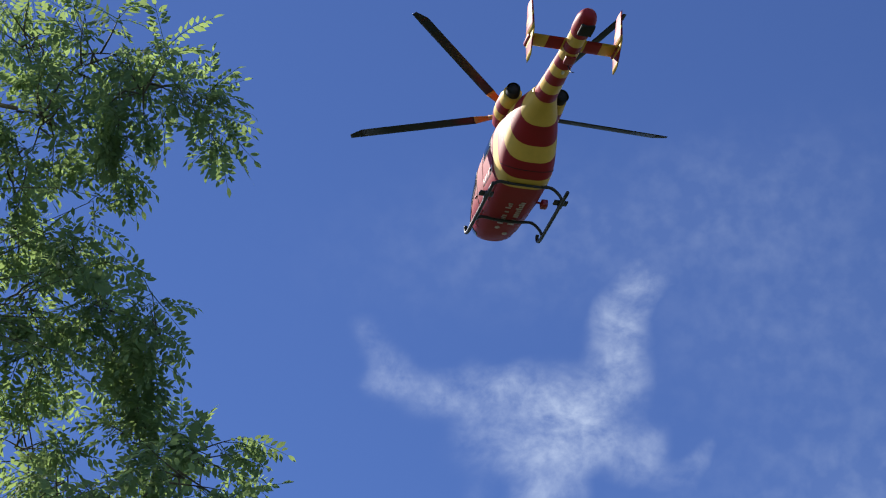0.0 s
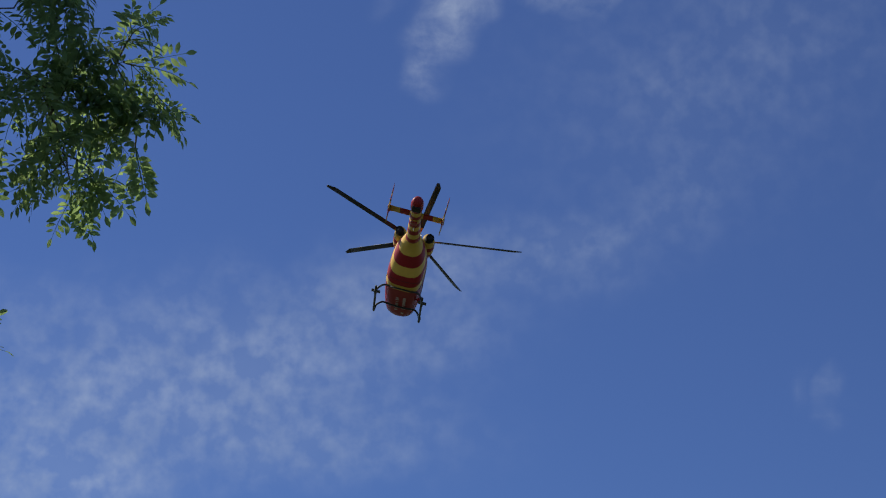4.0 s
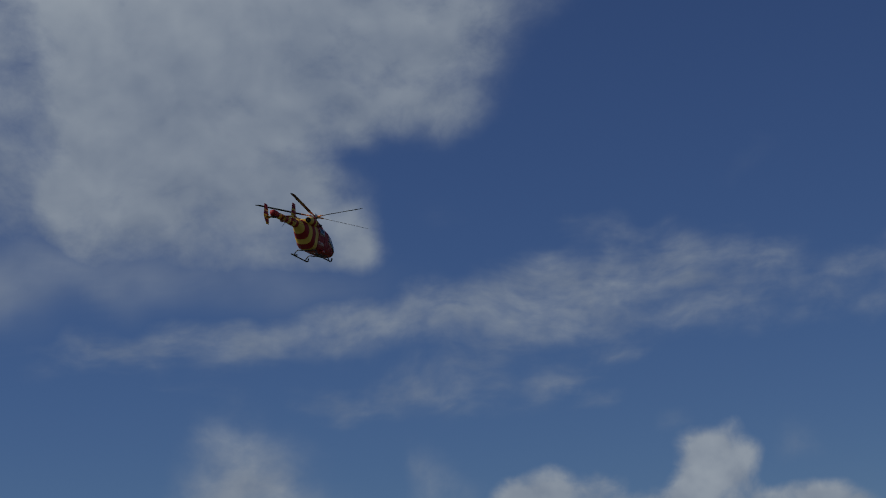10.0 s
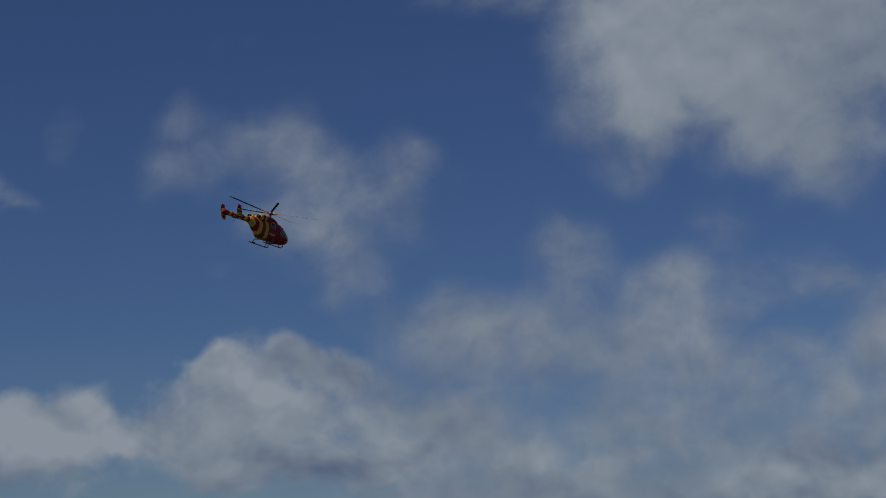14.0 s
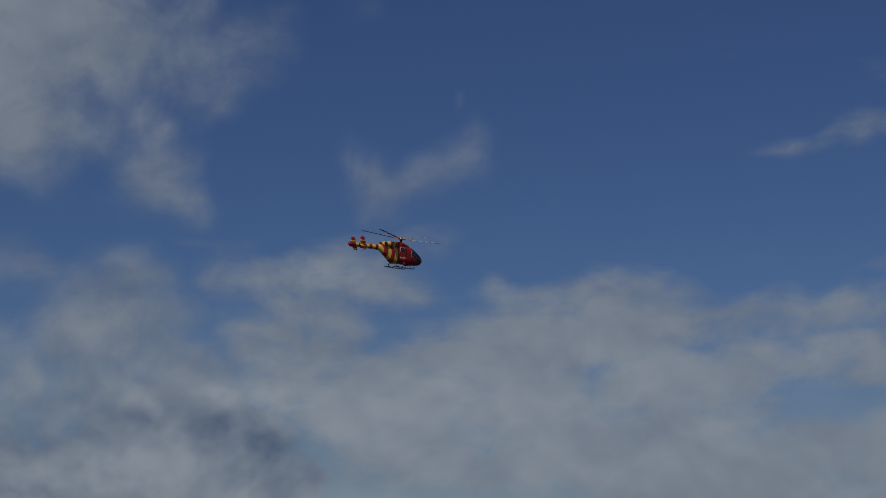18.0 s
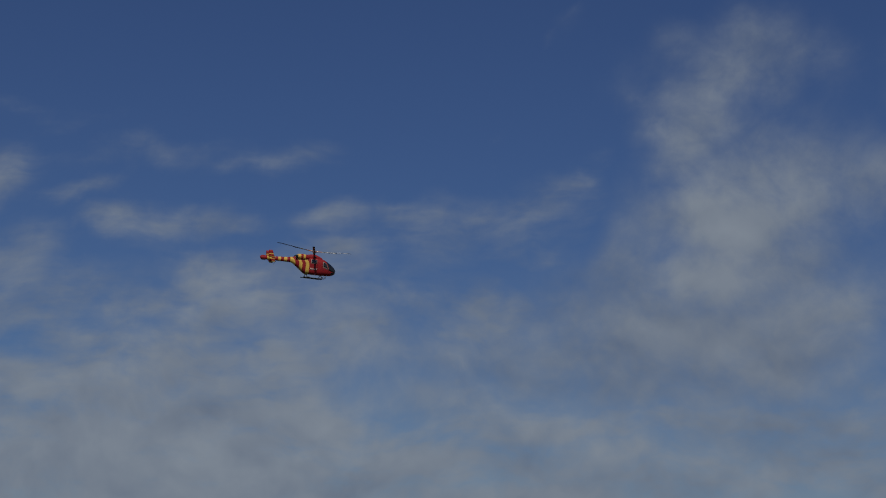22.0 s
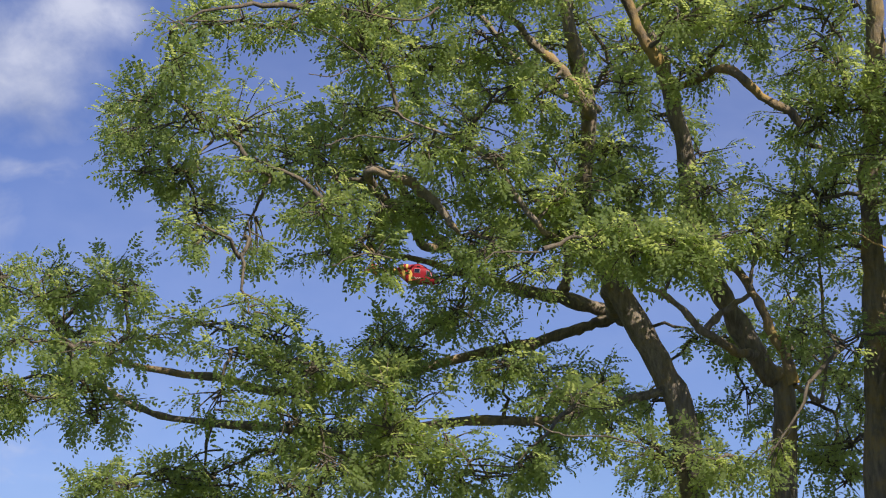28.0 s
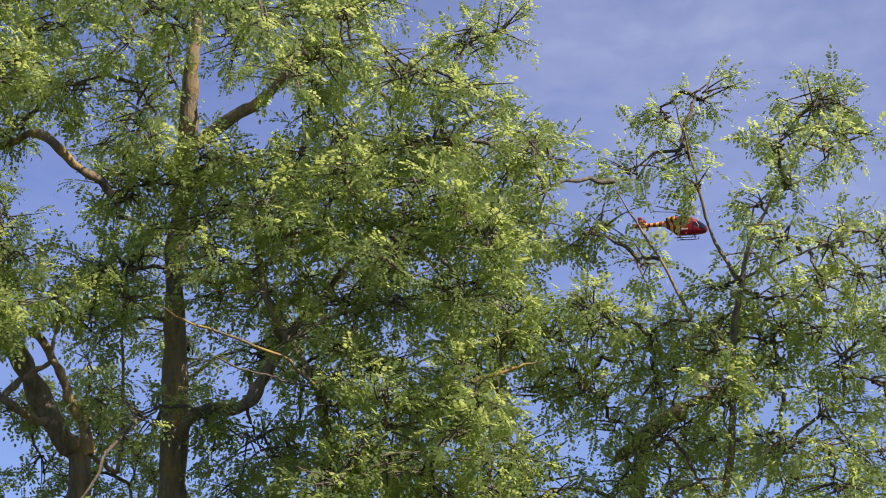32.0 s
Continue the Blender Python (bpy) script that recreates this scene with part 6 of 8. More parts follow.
EAST_B = [(-0.15, -14.19, 4.74, 0.35, 0.24), (0.24, -14.19, 4.64, 0.35, 0.24), (0.62, -14.06, 4.56, 0.35, 0.27), (1.01, -14.01, 4.41, 0.35, 0.23), (1.28, -14.10, 4.68, 0.28, 0.24),
    (1.33, -13.54, 4.03, 0.37, 0.30), (0.66, -14.18, 4.03, 0.55, 0.31), (-0.30, -13.78, 4.21, 0.30, 0.30), (0.96, -14.33, 3.68, 0.55, 0.28), (0.19, -14.23, 3.63, 0.58, 0.31),
    (1.68, -14.08, 4.61, 0.26, 0.19), (1.27, -13.34, 4.51, 0.21, 0.18), (0.84, -13.77, 4.53, 0.25, 0.20), (0.48, -13.46, 4.47, 0.26, 0.19), (0.11, -13.41, 4.40, 0.27, 0.18),
    (-0.37, -13.81, 4.43, 0.24, 0.18), (-0.58, -13.69, 4.42, 0.28, 0.17)]
EAST_C = [(1.54, -13.48, 4.22, 0.26, 0.15), (1.21, -14.15, 4.35, 0.26, 0.18), (0.84, -13.93, 4.25, 0.25, 0.19), (0.53, -13.00, 4.17, 0.22, 0.18), (0.15, -13.39, 4.13, 0.24, 0.14),
    (-0.26, -13.72, 4.26, 0.19, 0.15), (-0.63, -14.48, 4.39, 0.22, 0.15), (1.70, -14.39, 4.14, 0.26, 0.19), (1.30, -13.87, 3.93, 0.19, 0.17), (0.50, -13.02, 3.84, 0.19, 0.19),
    (0.14, -14.30, 4.12, 0.26, 0.16), (-0.25, -13.73, 3.94, 0.24, 0.20), (-0.67, -13.97, 3.94, 0.27, 0.19), (1.20, -14.08, 3.64, 0.25, 0.17), (0.80, -13.83, 3.77, 0.20, 0.18),
    (0.51, -14.57, 3.84, 0.26, 0.21), (0.16, -13.70, 3.64, 0.21, 0.16)]
EAST_D = [(-0.31, -13.71, 3.63, 0.28, 0.20), (-0.64, -14.48, 3.75, 0.30, 0.18), (1.60, -13.32, 3.38, 0.27, 0.17), (1.28, -13.53, 3.36, 0.20, 0.18), (0.95, -14.46, 3.50, 0.28, 0.21),
    (0.59, -13.19, 3.28, 0.21, 0.19), (0.11, -14.50, 3.48, 0.22, 0.16), (-0.31, -14.26, 3.42, 0.25, 0.18), (-0.59, -13.82, 3.29, 0.26, 0.15)]
WEST_LIMBS_A = [
    [(5.39, -12.85, 3.48, 0.091), (5.49, -12.75, 3.85, 0.088), (5.65, -12.60, 4.25, 0.080), (5.78, -12.47, 4.58, 0.067), (5.83, -12.34, 4.98, 0.056), (5.74, -12.22, 5.53, 0.051), (5.77, -12.02, 6.06, 0.045), (5.78, -11.81, 6.59, 0.037), (5.76, -11.59, 7.10, 0.027)],
    [(4.83, -13.29, 3.57, 0.081), (4.93, -13.21, 3.87, 0.079), (5.13, -13.04, 4.36, 0.073), (5.26, -12.88, 4.80, 0.065), (5.27, -12.76, 5.25, 0.060), (5.31, -12.59, 5.73, 0.054), (5.34, -12.48, 6.02, 0.049), (5.47, -12.31, 6.34, 0.038), (5.56, -12.19, 6.54, 0.033), (5.62, -11.98, 6.96, 0.024)],
    [(6.07, -13.43, 4.38, 0.057), (6.38, -13.25, 4.51, 0.048), (6.67, -13.10, 4.57, 0.043), (6.95, -12.93, 4.67, 0.037), (7.19, -12.78, 4.75, 0.026), (7.50, -12.58, 4.83, 0.017)]]
WEST_LIMBS_B = [
    [(6.76, -13.00, 4.17, 0.040), (7.48, -12.64, 3.97, 0.037), (8.17, -12.23, 3.85, 0.034), (8.49, -11.99, 3.92, 0.028), (8.84, -11.73, 3.97, 0.023), (9.17, -11.44, 4.09, 0.014)],
    [(8.05, -12.07, 3.54, 0.033), (8.63, -11.65, 3.60, 0.025), (8.87, -11.45, 3.71, 0.025), (9.07, -11.26, 3.86, 0.019), (9.23, -11.07, 4.16, 0.014), (9.34, -10.89, 4.50, 0.008)],
    [(6.35, -13.29, 4.97, 0.040), (6.58, -13.11, 5.25, 0.029), (6.70, -13.00, 5.41, 0.023), (6.89, -12.84, 5.61, 0.017), (7.12, -12.65, 5.81, 0.011)]]
WEST_LIMBS_C = [
    [(6.90, -12.83, 4.61, 0.028), (7.17, -12.58, 5.00, 0.025), (7.34, -12.39, 5.31, 0.025), (7.53, -12.23, 5.46, 0.023), (7.79, -12.04, 5.56, 0.014), (8.08, -11.83, 5.61, 0.008)],
    [(6.19, -13.37, 5.90, 0.029), (6.54, -13.14, 6.11, 0.026), (6.78, -12.89, 6.46, 0.023), (6.96, -12.70, 6.70, 0.017)],
    [(4.44, -12.48, 3.65, 0.038), (4.49, -12.43, 3.84, 0.036), (4.56, -12.37, 4.02, 0.031), (4.62, -12.32, 4.20, 0.027), (4.78, -12.50, 4.38, 0.027), (5.00, -12.78, 4.52, 0.025), (5.21, -12.92, 4.62, 0.022)]]
WEST_LIMBS_D = [
    [(4.21, -12.09, 5.22, 0.030), (4.30, -12.02, 5.31, 0.028), (4.42, -11.95, 5.40, 0.028), (4.61, -11.82, 5.59, 0.030), (4.92, -12.20, 5.66, 0.024), (5.30, -12.56, 5.74, 0.020)],
    [(6.68, -10.87, 4.93, 0.030), (6.56, -10.95, 4.92, 0.030), (6.45, -11.03, 4.88, 0.033), (6.35, -11.11, 4.79, 0.030), (6.25, -11.21, 4.64, 0.020)]]
WEST_LIMBS_E = [
    [(5.21, -11.32, 6.24, 0.023), (5.11, -11.46, 6.01, 0.033), (5.05, -11.56, 5.80, 0.035), (4.97, -11.66, 5.61, 0.040)]]
MID_LIMBS_A = [
    [(4.17, -13.22, 3.14, 0.101), (4.12, -13.16, 3.73, 0.090), (4.07, -13.07, 4.29, 0.079), (4.06, -12.93, 4.91, 0.069), (3.96, -12.81, 5.46, 0.064), (3.90, -12.71, 5.82, 0.061), (3.84, -12.60, 6.18, 0.048), (3.77, -12.51, 6.50, 0.037), (3.72, -12.35, 6.92, 0.026)]]
MID_LIMBS_B = [
    [(3.98, -12.85, 5.69, 0.045), (3.71, -12.87, 5.88, 0.043), (3.48, -12.89, 6.01, 0.035), (3.25, -12.89, 6.19, 0.021), (2.91, -12.92, 6.33, 0.013)],
    [(3.86, -11.94, 4.45, 0.005), (3.66, -12.02, 4.33, 0.007), (3.40, -12.12, 4.24, 0.009), (3.13, -12.22, 4.12, 0.010), (2.94, -12.30, 3.96, 0.012)],
    [(3.31, -12.29, 5.05, 0.013), (3.29, -12.37, 4.78, 0.023), (3.24, -12.46, 4.47, 0.025), (3.14, -12.52, 4.29, 0.028), (2.98, -12.63, 3.98, 0.030), (2.92, -12.69, 3.70, 0.033), (2.88, -12.75, 3.36, 0.035), (2.87, -12.80, 2.94, 0.038)]]
MID_LIMBS_C = [
    [(4.03, -12.83, 4.89, 0.026), (3.75, -12.93, 4.82, 0.018), (3.42, -12.99, 4.94, 0.016), (3.20, -13.03, 5.01, 0.011)],
    [(3.28, -12.92, 4.42, 0.023), (2.90, -12.91, 4.85, 0.018), (2.57, -12.91, 5.14, 0.016), (2.23, -12.88, 5.45, 0.010)],
    [(2.00, -12.48, 3.96, 0.012), (1.90, -12.49, 3.99, 0.012), (1.76, -12.51, 4.02, 0.010), (1.59, -12.52, 4.08, 0.007)]]
EAST_LIMBS = [
    [(1.19, -14.49, 3.01, 0.067), (1.11, -14.40, 3.77, 0.055), (1.01, -14.38, 3.94, 0.050), (0.86, -14.37, 4.05, 0.036), (0.54, -14.37, 4.18, 0.022)]]
WEST_BOUGHS = [
    [(4.96, -12.66, 3.95, 0.030), (5.03, -12.42, 4.03, 0.028), (5.13, -12.27, 4.14, 0.024), (5.23, -12.12, 4.23, 0.018)],
    [(5.01, -12.43, 4.04, 0.026), (4.86, -12.38, 4.14, 0.020), (4.69, -12.34, 4.22, 0.014), (4.60, -12.27, 4.39, 0.010)],
    [(5.61, -11.95, 5.49, 0.035), (5.70, -11.80, 5.72, 0.032), (5.83, -11.62, 5.91, 0.028), (5.96, -11.44, 6.09, 0.022), (6.18, -11.21, 6.22, 0.012)],
    [(4.49, -13.16, 3.64, 0.015), (4.43, -13.07, 4.01, 0.013), (4.43, -12.96, 4.37, 0.010), (4.39, -12.87, 4.58, 0.006)],
    [(5.73, -11.56, 4.60, 0.020), (5.82, -11.40, 4.79, 0.018), (5.92, -11.24, 5.01, 0.014), (6.11, -11.02, 5.14, 0.009), (6.30, -10.79, 5.23, 0.006)]]
MID_BOUGHS = [
    [(4.05, -13.05, 3.86, 0.036), (3.90, -12.91, 3.97, 0.040), (3.71, -12.77, 3.97, 0.043), (3.50, -12.73, 4.00, 0.045), (3.39, -12.66, 4.13, 0.040), (3.22, -12.59, 4.29, 0.030), (2.96, -12.56, 4.44, 0.015), (2.66, -12.52, 4.51, 0.009)]]
WEST_DEADWOOD = [
    [(6.26, -9.77, 4.80, 0.0033), (6.13, -9.91, 4.87, 0.0039), (5.99, -10.05, 4.86, 0.0052), (5.90, -10.16, 4.91, 0.0059)],
    [(6.22, -9.79, 4.09, 0.0033), (6.09, -9.93, 4.16, 0.0046), (5.98, -10.05, 4.15, 0.0052)],
    [(5.51, -10.32, 4.15, 0.0039), (5.40, -10.44, 4.21, 0.0059), (5.27, -10.56, 4.21, 0.0072)],
    [(5.23, -10.35, 3.19, 0.0059), (5.09, -10.48, 3.10, 0.0052), (4.89, -10.63, 3.11, 0.0046), (4.75, -10.74, 3.09, 0.0039)],
    [(6.25, -9.89, 5.67, 0.0033), (6.10, -10.04, 5.63, 0.0046), (5.90, -10.22, 5.63, 0.0065), (5.82, -10.32, 5.72, 0.0078)],
    [(6.39, -9.80, 5.26, 0.0026), (6.31, -9.92, 5.25, 0.0033), (6.25, -10.01, 5.31, 0.0039)],
    [(6.39, -9.80, 5.55, 0.0026), (6.26, -9.94, 5.47, 0.0033), (6.16, -10.07, 5.35, 0.0046)]]
MID_DEADWOOD = [
    [(3.87, -11.99, 4.71, 0.0078), (3.71, -12.10, 4.70, 0.0072), (3.48, -12.21, 4.74, 0.0059), (3.26, -12.33, 4.77, 0.0046), (3.12, -12.42, 4.89, 0.0039)],
    [(3.50, -12.00, 4.12, 0.0059), (3.31, -12.11, 4.04, 0.0065), (3.19, -12.19, 4.01, 0.0065), (2.99, -12.29, 3.96, 0.0072)],
    [(3.53, -11.99, 4.53, 0.0039), (3.38, -12.09, 4.52, 0.0046), (3.24, -12.18, 4.55, 0.0046)],
    [(2.97, -11.93, 3.41, 0.0039), (2.87, -12.01, 3.37, 0.0046), (2.76, -12.09, 3.32, 0.0059)],
    [(2.49, -12.05, 3.47, 0.0052), (2.32, -12.13, 3.50, 0.0046), (2.20, -12.20, 3.49, 0.0033)],
    [(2.31, -12.08, 4.56, 0.0059), (2.17, -12.16, 4.64, 0.0046), (2.07, -12.23, 4.74, 0.0039)],
    [(2.02, -12.13, 4.75, 0.0052), (1.87, -12.21, 4.74, 0.0046), (1.71, -12.28, 4.76, 0.0039)]]
EAST_BOUGHS = [
    [(0.83, -13.87, 3.91, 0.050), (1.00, -13.96, 3.86, 0.055), (1.20, -14.05, 3.73, 0.050)],
    [(0.60, -13.79, 3.36, 0.030), (0.51, -13.59, 3.70, 0.026), (0.46, -13.39, 4.11, 0.022), (0.40, -13.19, 4.51, 0.018), (0.30, -13.10, 4.89, 0.014), (0.10, -13.00, 5.19, 0.010), (-0.14, -12.90, 5.52, 0.006)],
    [(0.41, -13.19, 4.66, 0.014), (0.55, -13.09, 4.98, 0.011), (0.63, -12.98, 5.41, 0.008), (0.68, -12.88, 5.69, 0.005)],
    [(0.68, -13.28, 4.40, 0.012), (0.82, -13.17, 4.68, 0.010), (1.01, -13.06, 5.08, 0.007)],
    [(0.39, -13.19, 4.66, 0.010), (0.09, -13.10, 4.75, 0.008), (-0.20, -13.00, 4.84, 0.005)]]
NEAR_A = [(-1.42, 5.13, 6.87, 0.20, 0.16), (-1.12, 5.02, 6.66, 0.19, 0.14), (-0.94, 5.01, 6.49, 0.15, 0.10), (-0.76, 4.99, 6.34, 0.08, 0.10), (-1.31, 5.26, 6.56, 0.19, 0.12),
    (-1.02, 5.13, 6.35, 0.07, 0.10), (-1.49, 5.44, 6.52, 0.16, 0.16), (-1.49, 5.71, 6.44, 0.18, 0.15), (-1.21, 5.48, 6.11, 0.09, 0.07), (-1.44, 5.75, 6.16, 0.20, 0.14),
    (-1.09, 5.51, 5.87, 0.14, 0.10), (-0.93, 5.43, 5.78, 0.08, 0.08), (-1.41, 5.89, 5.98, 0.20, 0.14), (-1.05, 5.74, 5.80, 0.12, 0.09), (-1.52, 6.13, 5.86, 0.20, 0.17),
    (-1.07, 5.86, 5.63, 0.21, 0.14), (-0.80, 5.80, 5.51, 0.15, 0.08), (-1.28, 6.01, 5.58, 0.27, 0.12)]
NEAR_B = [(-0.63, 5.44, 4.46, 0.10, 0.07), (-0.83, 5.39, 4.51, 0.10, 0.07), (-1.48, 5.26, 5.03, 0.14, 0.12), (-1.47, 5.39, 4.83, 0.14, 0.14), (-1.41, 5.38, 4.58, 0.14, 0.14),
    (-1.40, 5.47, 4.41, 0.14, 0.12), (-1.37, 5.56, 4.25, 0.09, 0.06), (-1.26, 5.22, 4.94, 0.21, 0.15), (-0.95, 5.05, 4.82, 0.18, 0.15), (-0.74, 4.89, 4.89, 0.14, 0.07),
    (-1.08, 4.92, 4.48, 0.21, 0.13), (-0.87, 5.17, 4.64, 0.18, 0.10), (-0.69, 5.24, 4.57, 0.10, 0.09), (-1.17, 5.37, 4.43, 0.19, 0.12), (-0.87, 5.29, 4.41, 0.16, 0.09),
    (-1.19, 5.44, 4.28, 0.15, 0.06), (-0.82, 5.36, 4.28, 0.13, 0.04)]
NEAR_C = [(-1.25, 5.99, 3.95, 0.11, 0.13), (-1.19, 5.90, 3.89, 0.09, 0.09), (-1.24, 5.82, 4.05, 0.08, 0.06)]
WEST_FRONT_A = [(8.77, -10.17, 4.27, 0.25, 0.16), (8.47, -9.75, 3.83, 0.22, 0.19), (8.49, -9.98, 3.50, 0.24, 0.14), (8.57, -10.36, 4.27, 0.22, 0.14), (8.27, -10.04, 3.83, 0.22, 0.12),
    (8.67, -10.55, 3.72, 0.26, 0.19), (8.26, -10.33, 2.91, 0.29, 0.15), (8.30, -10.63, 5.41, 0.29, 0.15), (8.44, -10.89, 5.15, 0.24, 0.12), (8.15, -10.38, 4.29, 0.20, 0.13),
    (8.21, -10.92, 3.12, 0.29, 0.17), (7.40, -9.79, 5.69, 0.21, 0.16), (7.45, -9.88, 5.47, 0.27, 0.13), (7.49, -10.05, 5.19, 0.27, 0.18), (8.32, -11.22, 5.23, 0.24, 0.19),
    (7.45, -10.15, 4.53, 0.26, 0.18), (7.92, -11.09, 3.01, 0.25, 0.14), (7.51, -10.63, 6.02, 0.30, 0.19), (7.26, -10.41, 5.00, 0.22, 0.13), (7.18, -10.36, 3.99, 0.28, 0.12)]
WEST_FRONT_B = [(7.40, -11.03, 3.77, 0.26, 0.13), (7.28, -10.92, 3.39, 0.26, 0.14), (7.26, -10.89, 2.96, 0.21, 0.18), (6.87, -10.46, 5.99, 0.25, 0.12), (7.11, -10.97, 5.12, 0.30, 0.18),
    (6.76, -10.56, 4.63, 0.26, 0.13), (7.01, -10.85, 3.73, 0.23, 0.14), (7.24, -11.26, 3.45, 0.20, 0.14), (7.10, -11.16, 3.12, 0.30, 0.18), (6.82, -10.98, 6.57, 0.25, 0.15),
    (6.41, -10.49, 5.88, 0.25, 0.14), (6.50, -10.75, 5.61, 0.22, 0.17), (6.60, -10.94, 5.31, 0.22, 0.15), (6.93, -11.44, 5.15, 0.25, 0.14), (6.62, -11.01, 4.70, 0.22, 0.13),
    (6.58, -10.88, 4.37, 0.22, 0.17), (7.05, -11.99, 3.95, 0.25, 0.15), (6.79, -11.35, 3.39, 0.22, 0.13), (6.70, -11.35, 3.15, 0.29, 0.18), (6.59, -11.40, 6.59, 0.25, 0.13)]
WEST_FRONT_C = [(6.49, -11.25, 5.76, 0.26, 0.18), (6.27, -10.96, 5.03, 0.23, 0.17), (6.50, -11.49, 4.85, 0.25, 0.19), (6.55, -11.85, 4.18, 0.25, 0.13), (6.34, -11.49, 3.05, 0.22, 0.19),
    (5.88, -11.07, 6.39, 0.20, 0.16), (5.89, -11.10, 6.16, 0.29, 0.12), (5.90, -10.94, 5.75, 0.29, 0.13), (5.78, -11.08, 5.42, 0.28, 0.13), (5.83, -11.09, 4.98, 0.28, 0.15),
    (6.09, -11.83, 4.91, 0.21, 0.14), (6.00, -11.36, 4.44, 0.22, 0.15), (6.15, -11.81, 3.80, 0.24, 0.15), (5.79, -11.26, 3.10, 0.23, 0.13), (5.38, -10.85, 6.31, 0.24, 0.17),
    (5.46, -10.90, 5.92, 0.24, 0.15), (5.94, -12.03, 6.00, 0.21, 0.14), (5.63, -11.55, 5.53, 0.29, 0.13), (5.89, -12.24, 5.37, 0.27, 0.12), (5.63, -11.64, 4.83, 0.20, 0.12)]
WEST_FRONT_D = [(5.70, -11.83, 4.53, 0.21, 0.15), (5.58, -11.66, 3.45, 0.26, 0.18), (5.26, -11.83, 6.67, 0.23, 0.18), (5.39, -12.19, 6.47, 0.21, 0.17), (5.71, -12.92, 5.92, 0.28, 0.13),
    (5.68, -12.60, 5.38, 0.21, 0.18), (5.36, -12.19, 4.99, 0.20, 0.13), (5.38, -11.89, 4.51, 0.21, 0.18), (5.40, -12.36, 3.27, 0.25, 0.17), (4.94, -11.89, 6.66, 0.24, 0.12),
    (4.79, -11.65, 6.12, 0.25, 0.17), (4.71, -11.42, 5.82, 0.21, 0.12), (5.01, -12.12, 5.70, 0.29, 0.14), (4.79, -11.95, 4.86, 0.29, 0.18), (5.03, -12.21, 4.51, 0.27, 0.12),
    (5.53, -13.79, 4.20, 0.22, 0.15), (4.76, -11.88, 3.11, 0.23, 0.13), (4.79, -12.57, 6.98, 0.27, 0.17), (4.66, -12.19, 6.44, 0.28, 0.15), (4.60, -12.18, 4.62, 0.29, 0.17)]
WEST_FRONT_E = [(5.01, -10.91, 4.30, 0.24, 0.15), (4.83, -10.99, 4.37, 0.24, 0.15), (4.64, -11.07, 4.31, 0.24, 0.15), (4.46, -11.14, 4.32, 0.24, 0.15), (4.73, -11.03, 4.19, 0.24, 0.15), (4.56, -11.10, 4.18, 0.24, 0.15), (4.88, -10.96, 4.24, 0.24, 0.15)]
MID_FRONT_A = [(4.48, -12.00, 5.97, 0.26, 0.14), (5.10, -14.02, 3.74, 0.21, 0.12), (4.48, -12.04, 3.12, 0.21, 0.18), (3.99, -11.48, 6.37, 0.25, 0.15), (4.01, -11.70, 6.08, 0.23, 0.17),
    (4.07, -12.14, 5.94, 0.21, 0.13), (3.94, -12.04, 5.51, 0.26, 0.14), (4.26, -12.49, 5.32, 0.20, 0.14), (4.41, -13.27, 5.10, 0.23, 0.19), (4.19, -12.44, 4.60, 0.20, 0.13),
    (4.13, -12.38, 3.85, 0.25, 0.18), (4.74, -14.26, 3.90, 0.20, 0.16), (4.48, -13.50, 3.36, 0.28, 0.19), (3.37, -11.33, 6.25, 0.24, 0.14), (3.69, -11.92, 6.21, 0.22, 0.15),
    (3.73, -12.42, 5.61, 0.27, 0.17), (3.79, -12.31, 5.28, 0.21, 0.18), (3.50, -12.03, 4.77, 0.28, 0.19), (3.72, -12.82, 4.69, 0.21, 0.18), (4.41, -14.45, 4.69, 0.22, 0.15)]
MID_FRONT_B = [(3.78, -12.64, 3.89, 0.28, 0.16), (3.86, -13.19, 3.23, 0.28, 0.17), (3.43, -12.54, 6.76, 0.24, 0.19), (3.26, -12.33, 6.32, 0.24, 0.13), (3.00, -11.67, 5.76, 0.30, 0.15),
    (3.35, -12.69, 5.29, 0.22, 0.12), (3.10, -12.12, 4.89, 0.29, 0.18), (3.34, -12.57, 4.64, 0.24, 0.17), (3.53, -13.15, 4.37, 0.26, 0.18), (3.32, -12.76, 3.63, 0.26, 0.12),
    (3.57, -13.25, 3.32, 0.27, 0.14), (2.93, -12.42, 6.68, 0.28, 0.18), (2.75, -12.29, 6.32, 0.28, 0.15), (3.08, -12.91, 6.12, 0.22, 0.17), (2.87, -12.63, 5.69, 0.22, 0.18),
    (2.98, -12.85, 5.36, 0.25, 0.14), (2.77, -12.26, 4.89, 0.24, 0.18), (2.89, -12.69, 4.59, 0.21, 0.16), (3.00, -13.47, 4.48, 0.24, 0.12), (2.86, -12.55, 3.88, 0.28, 0.16)]
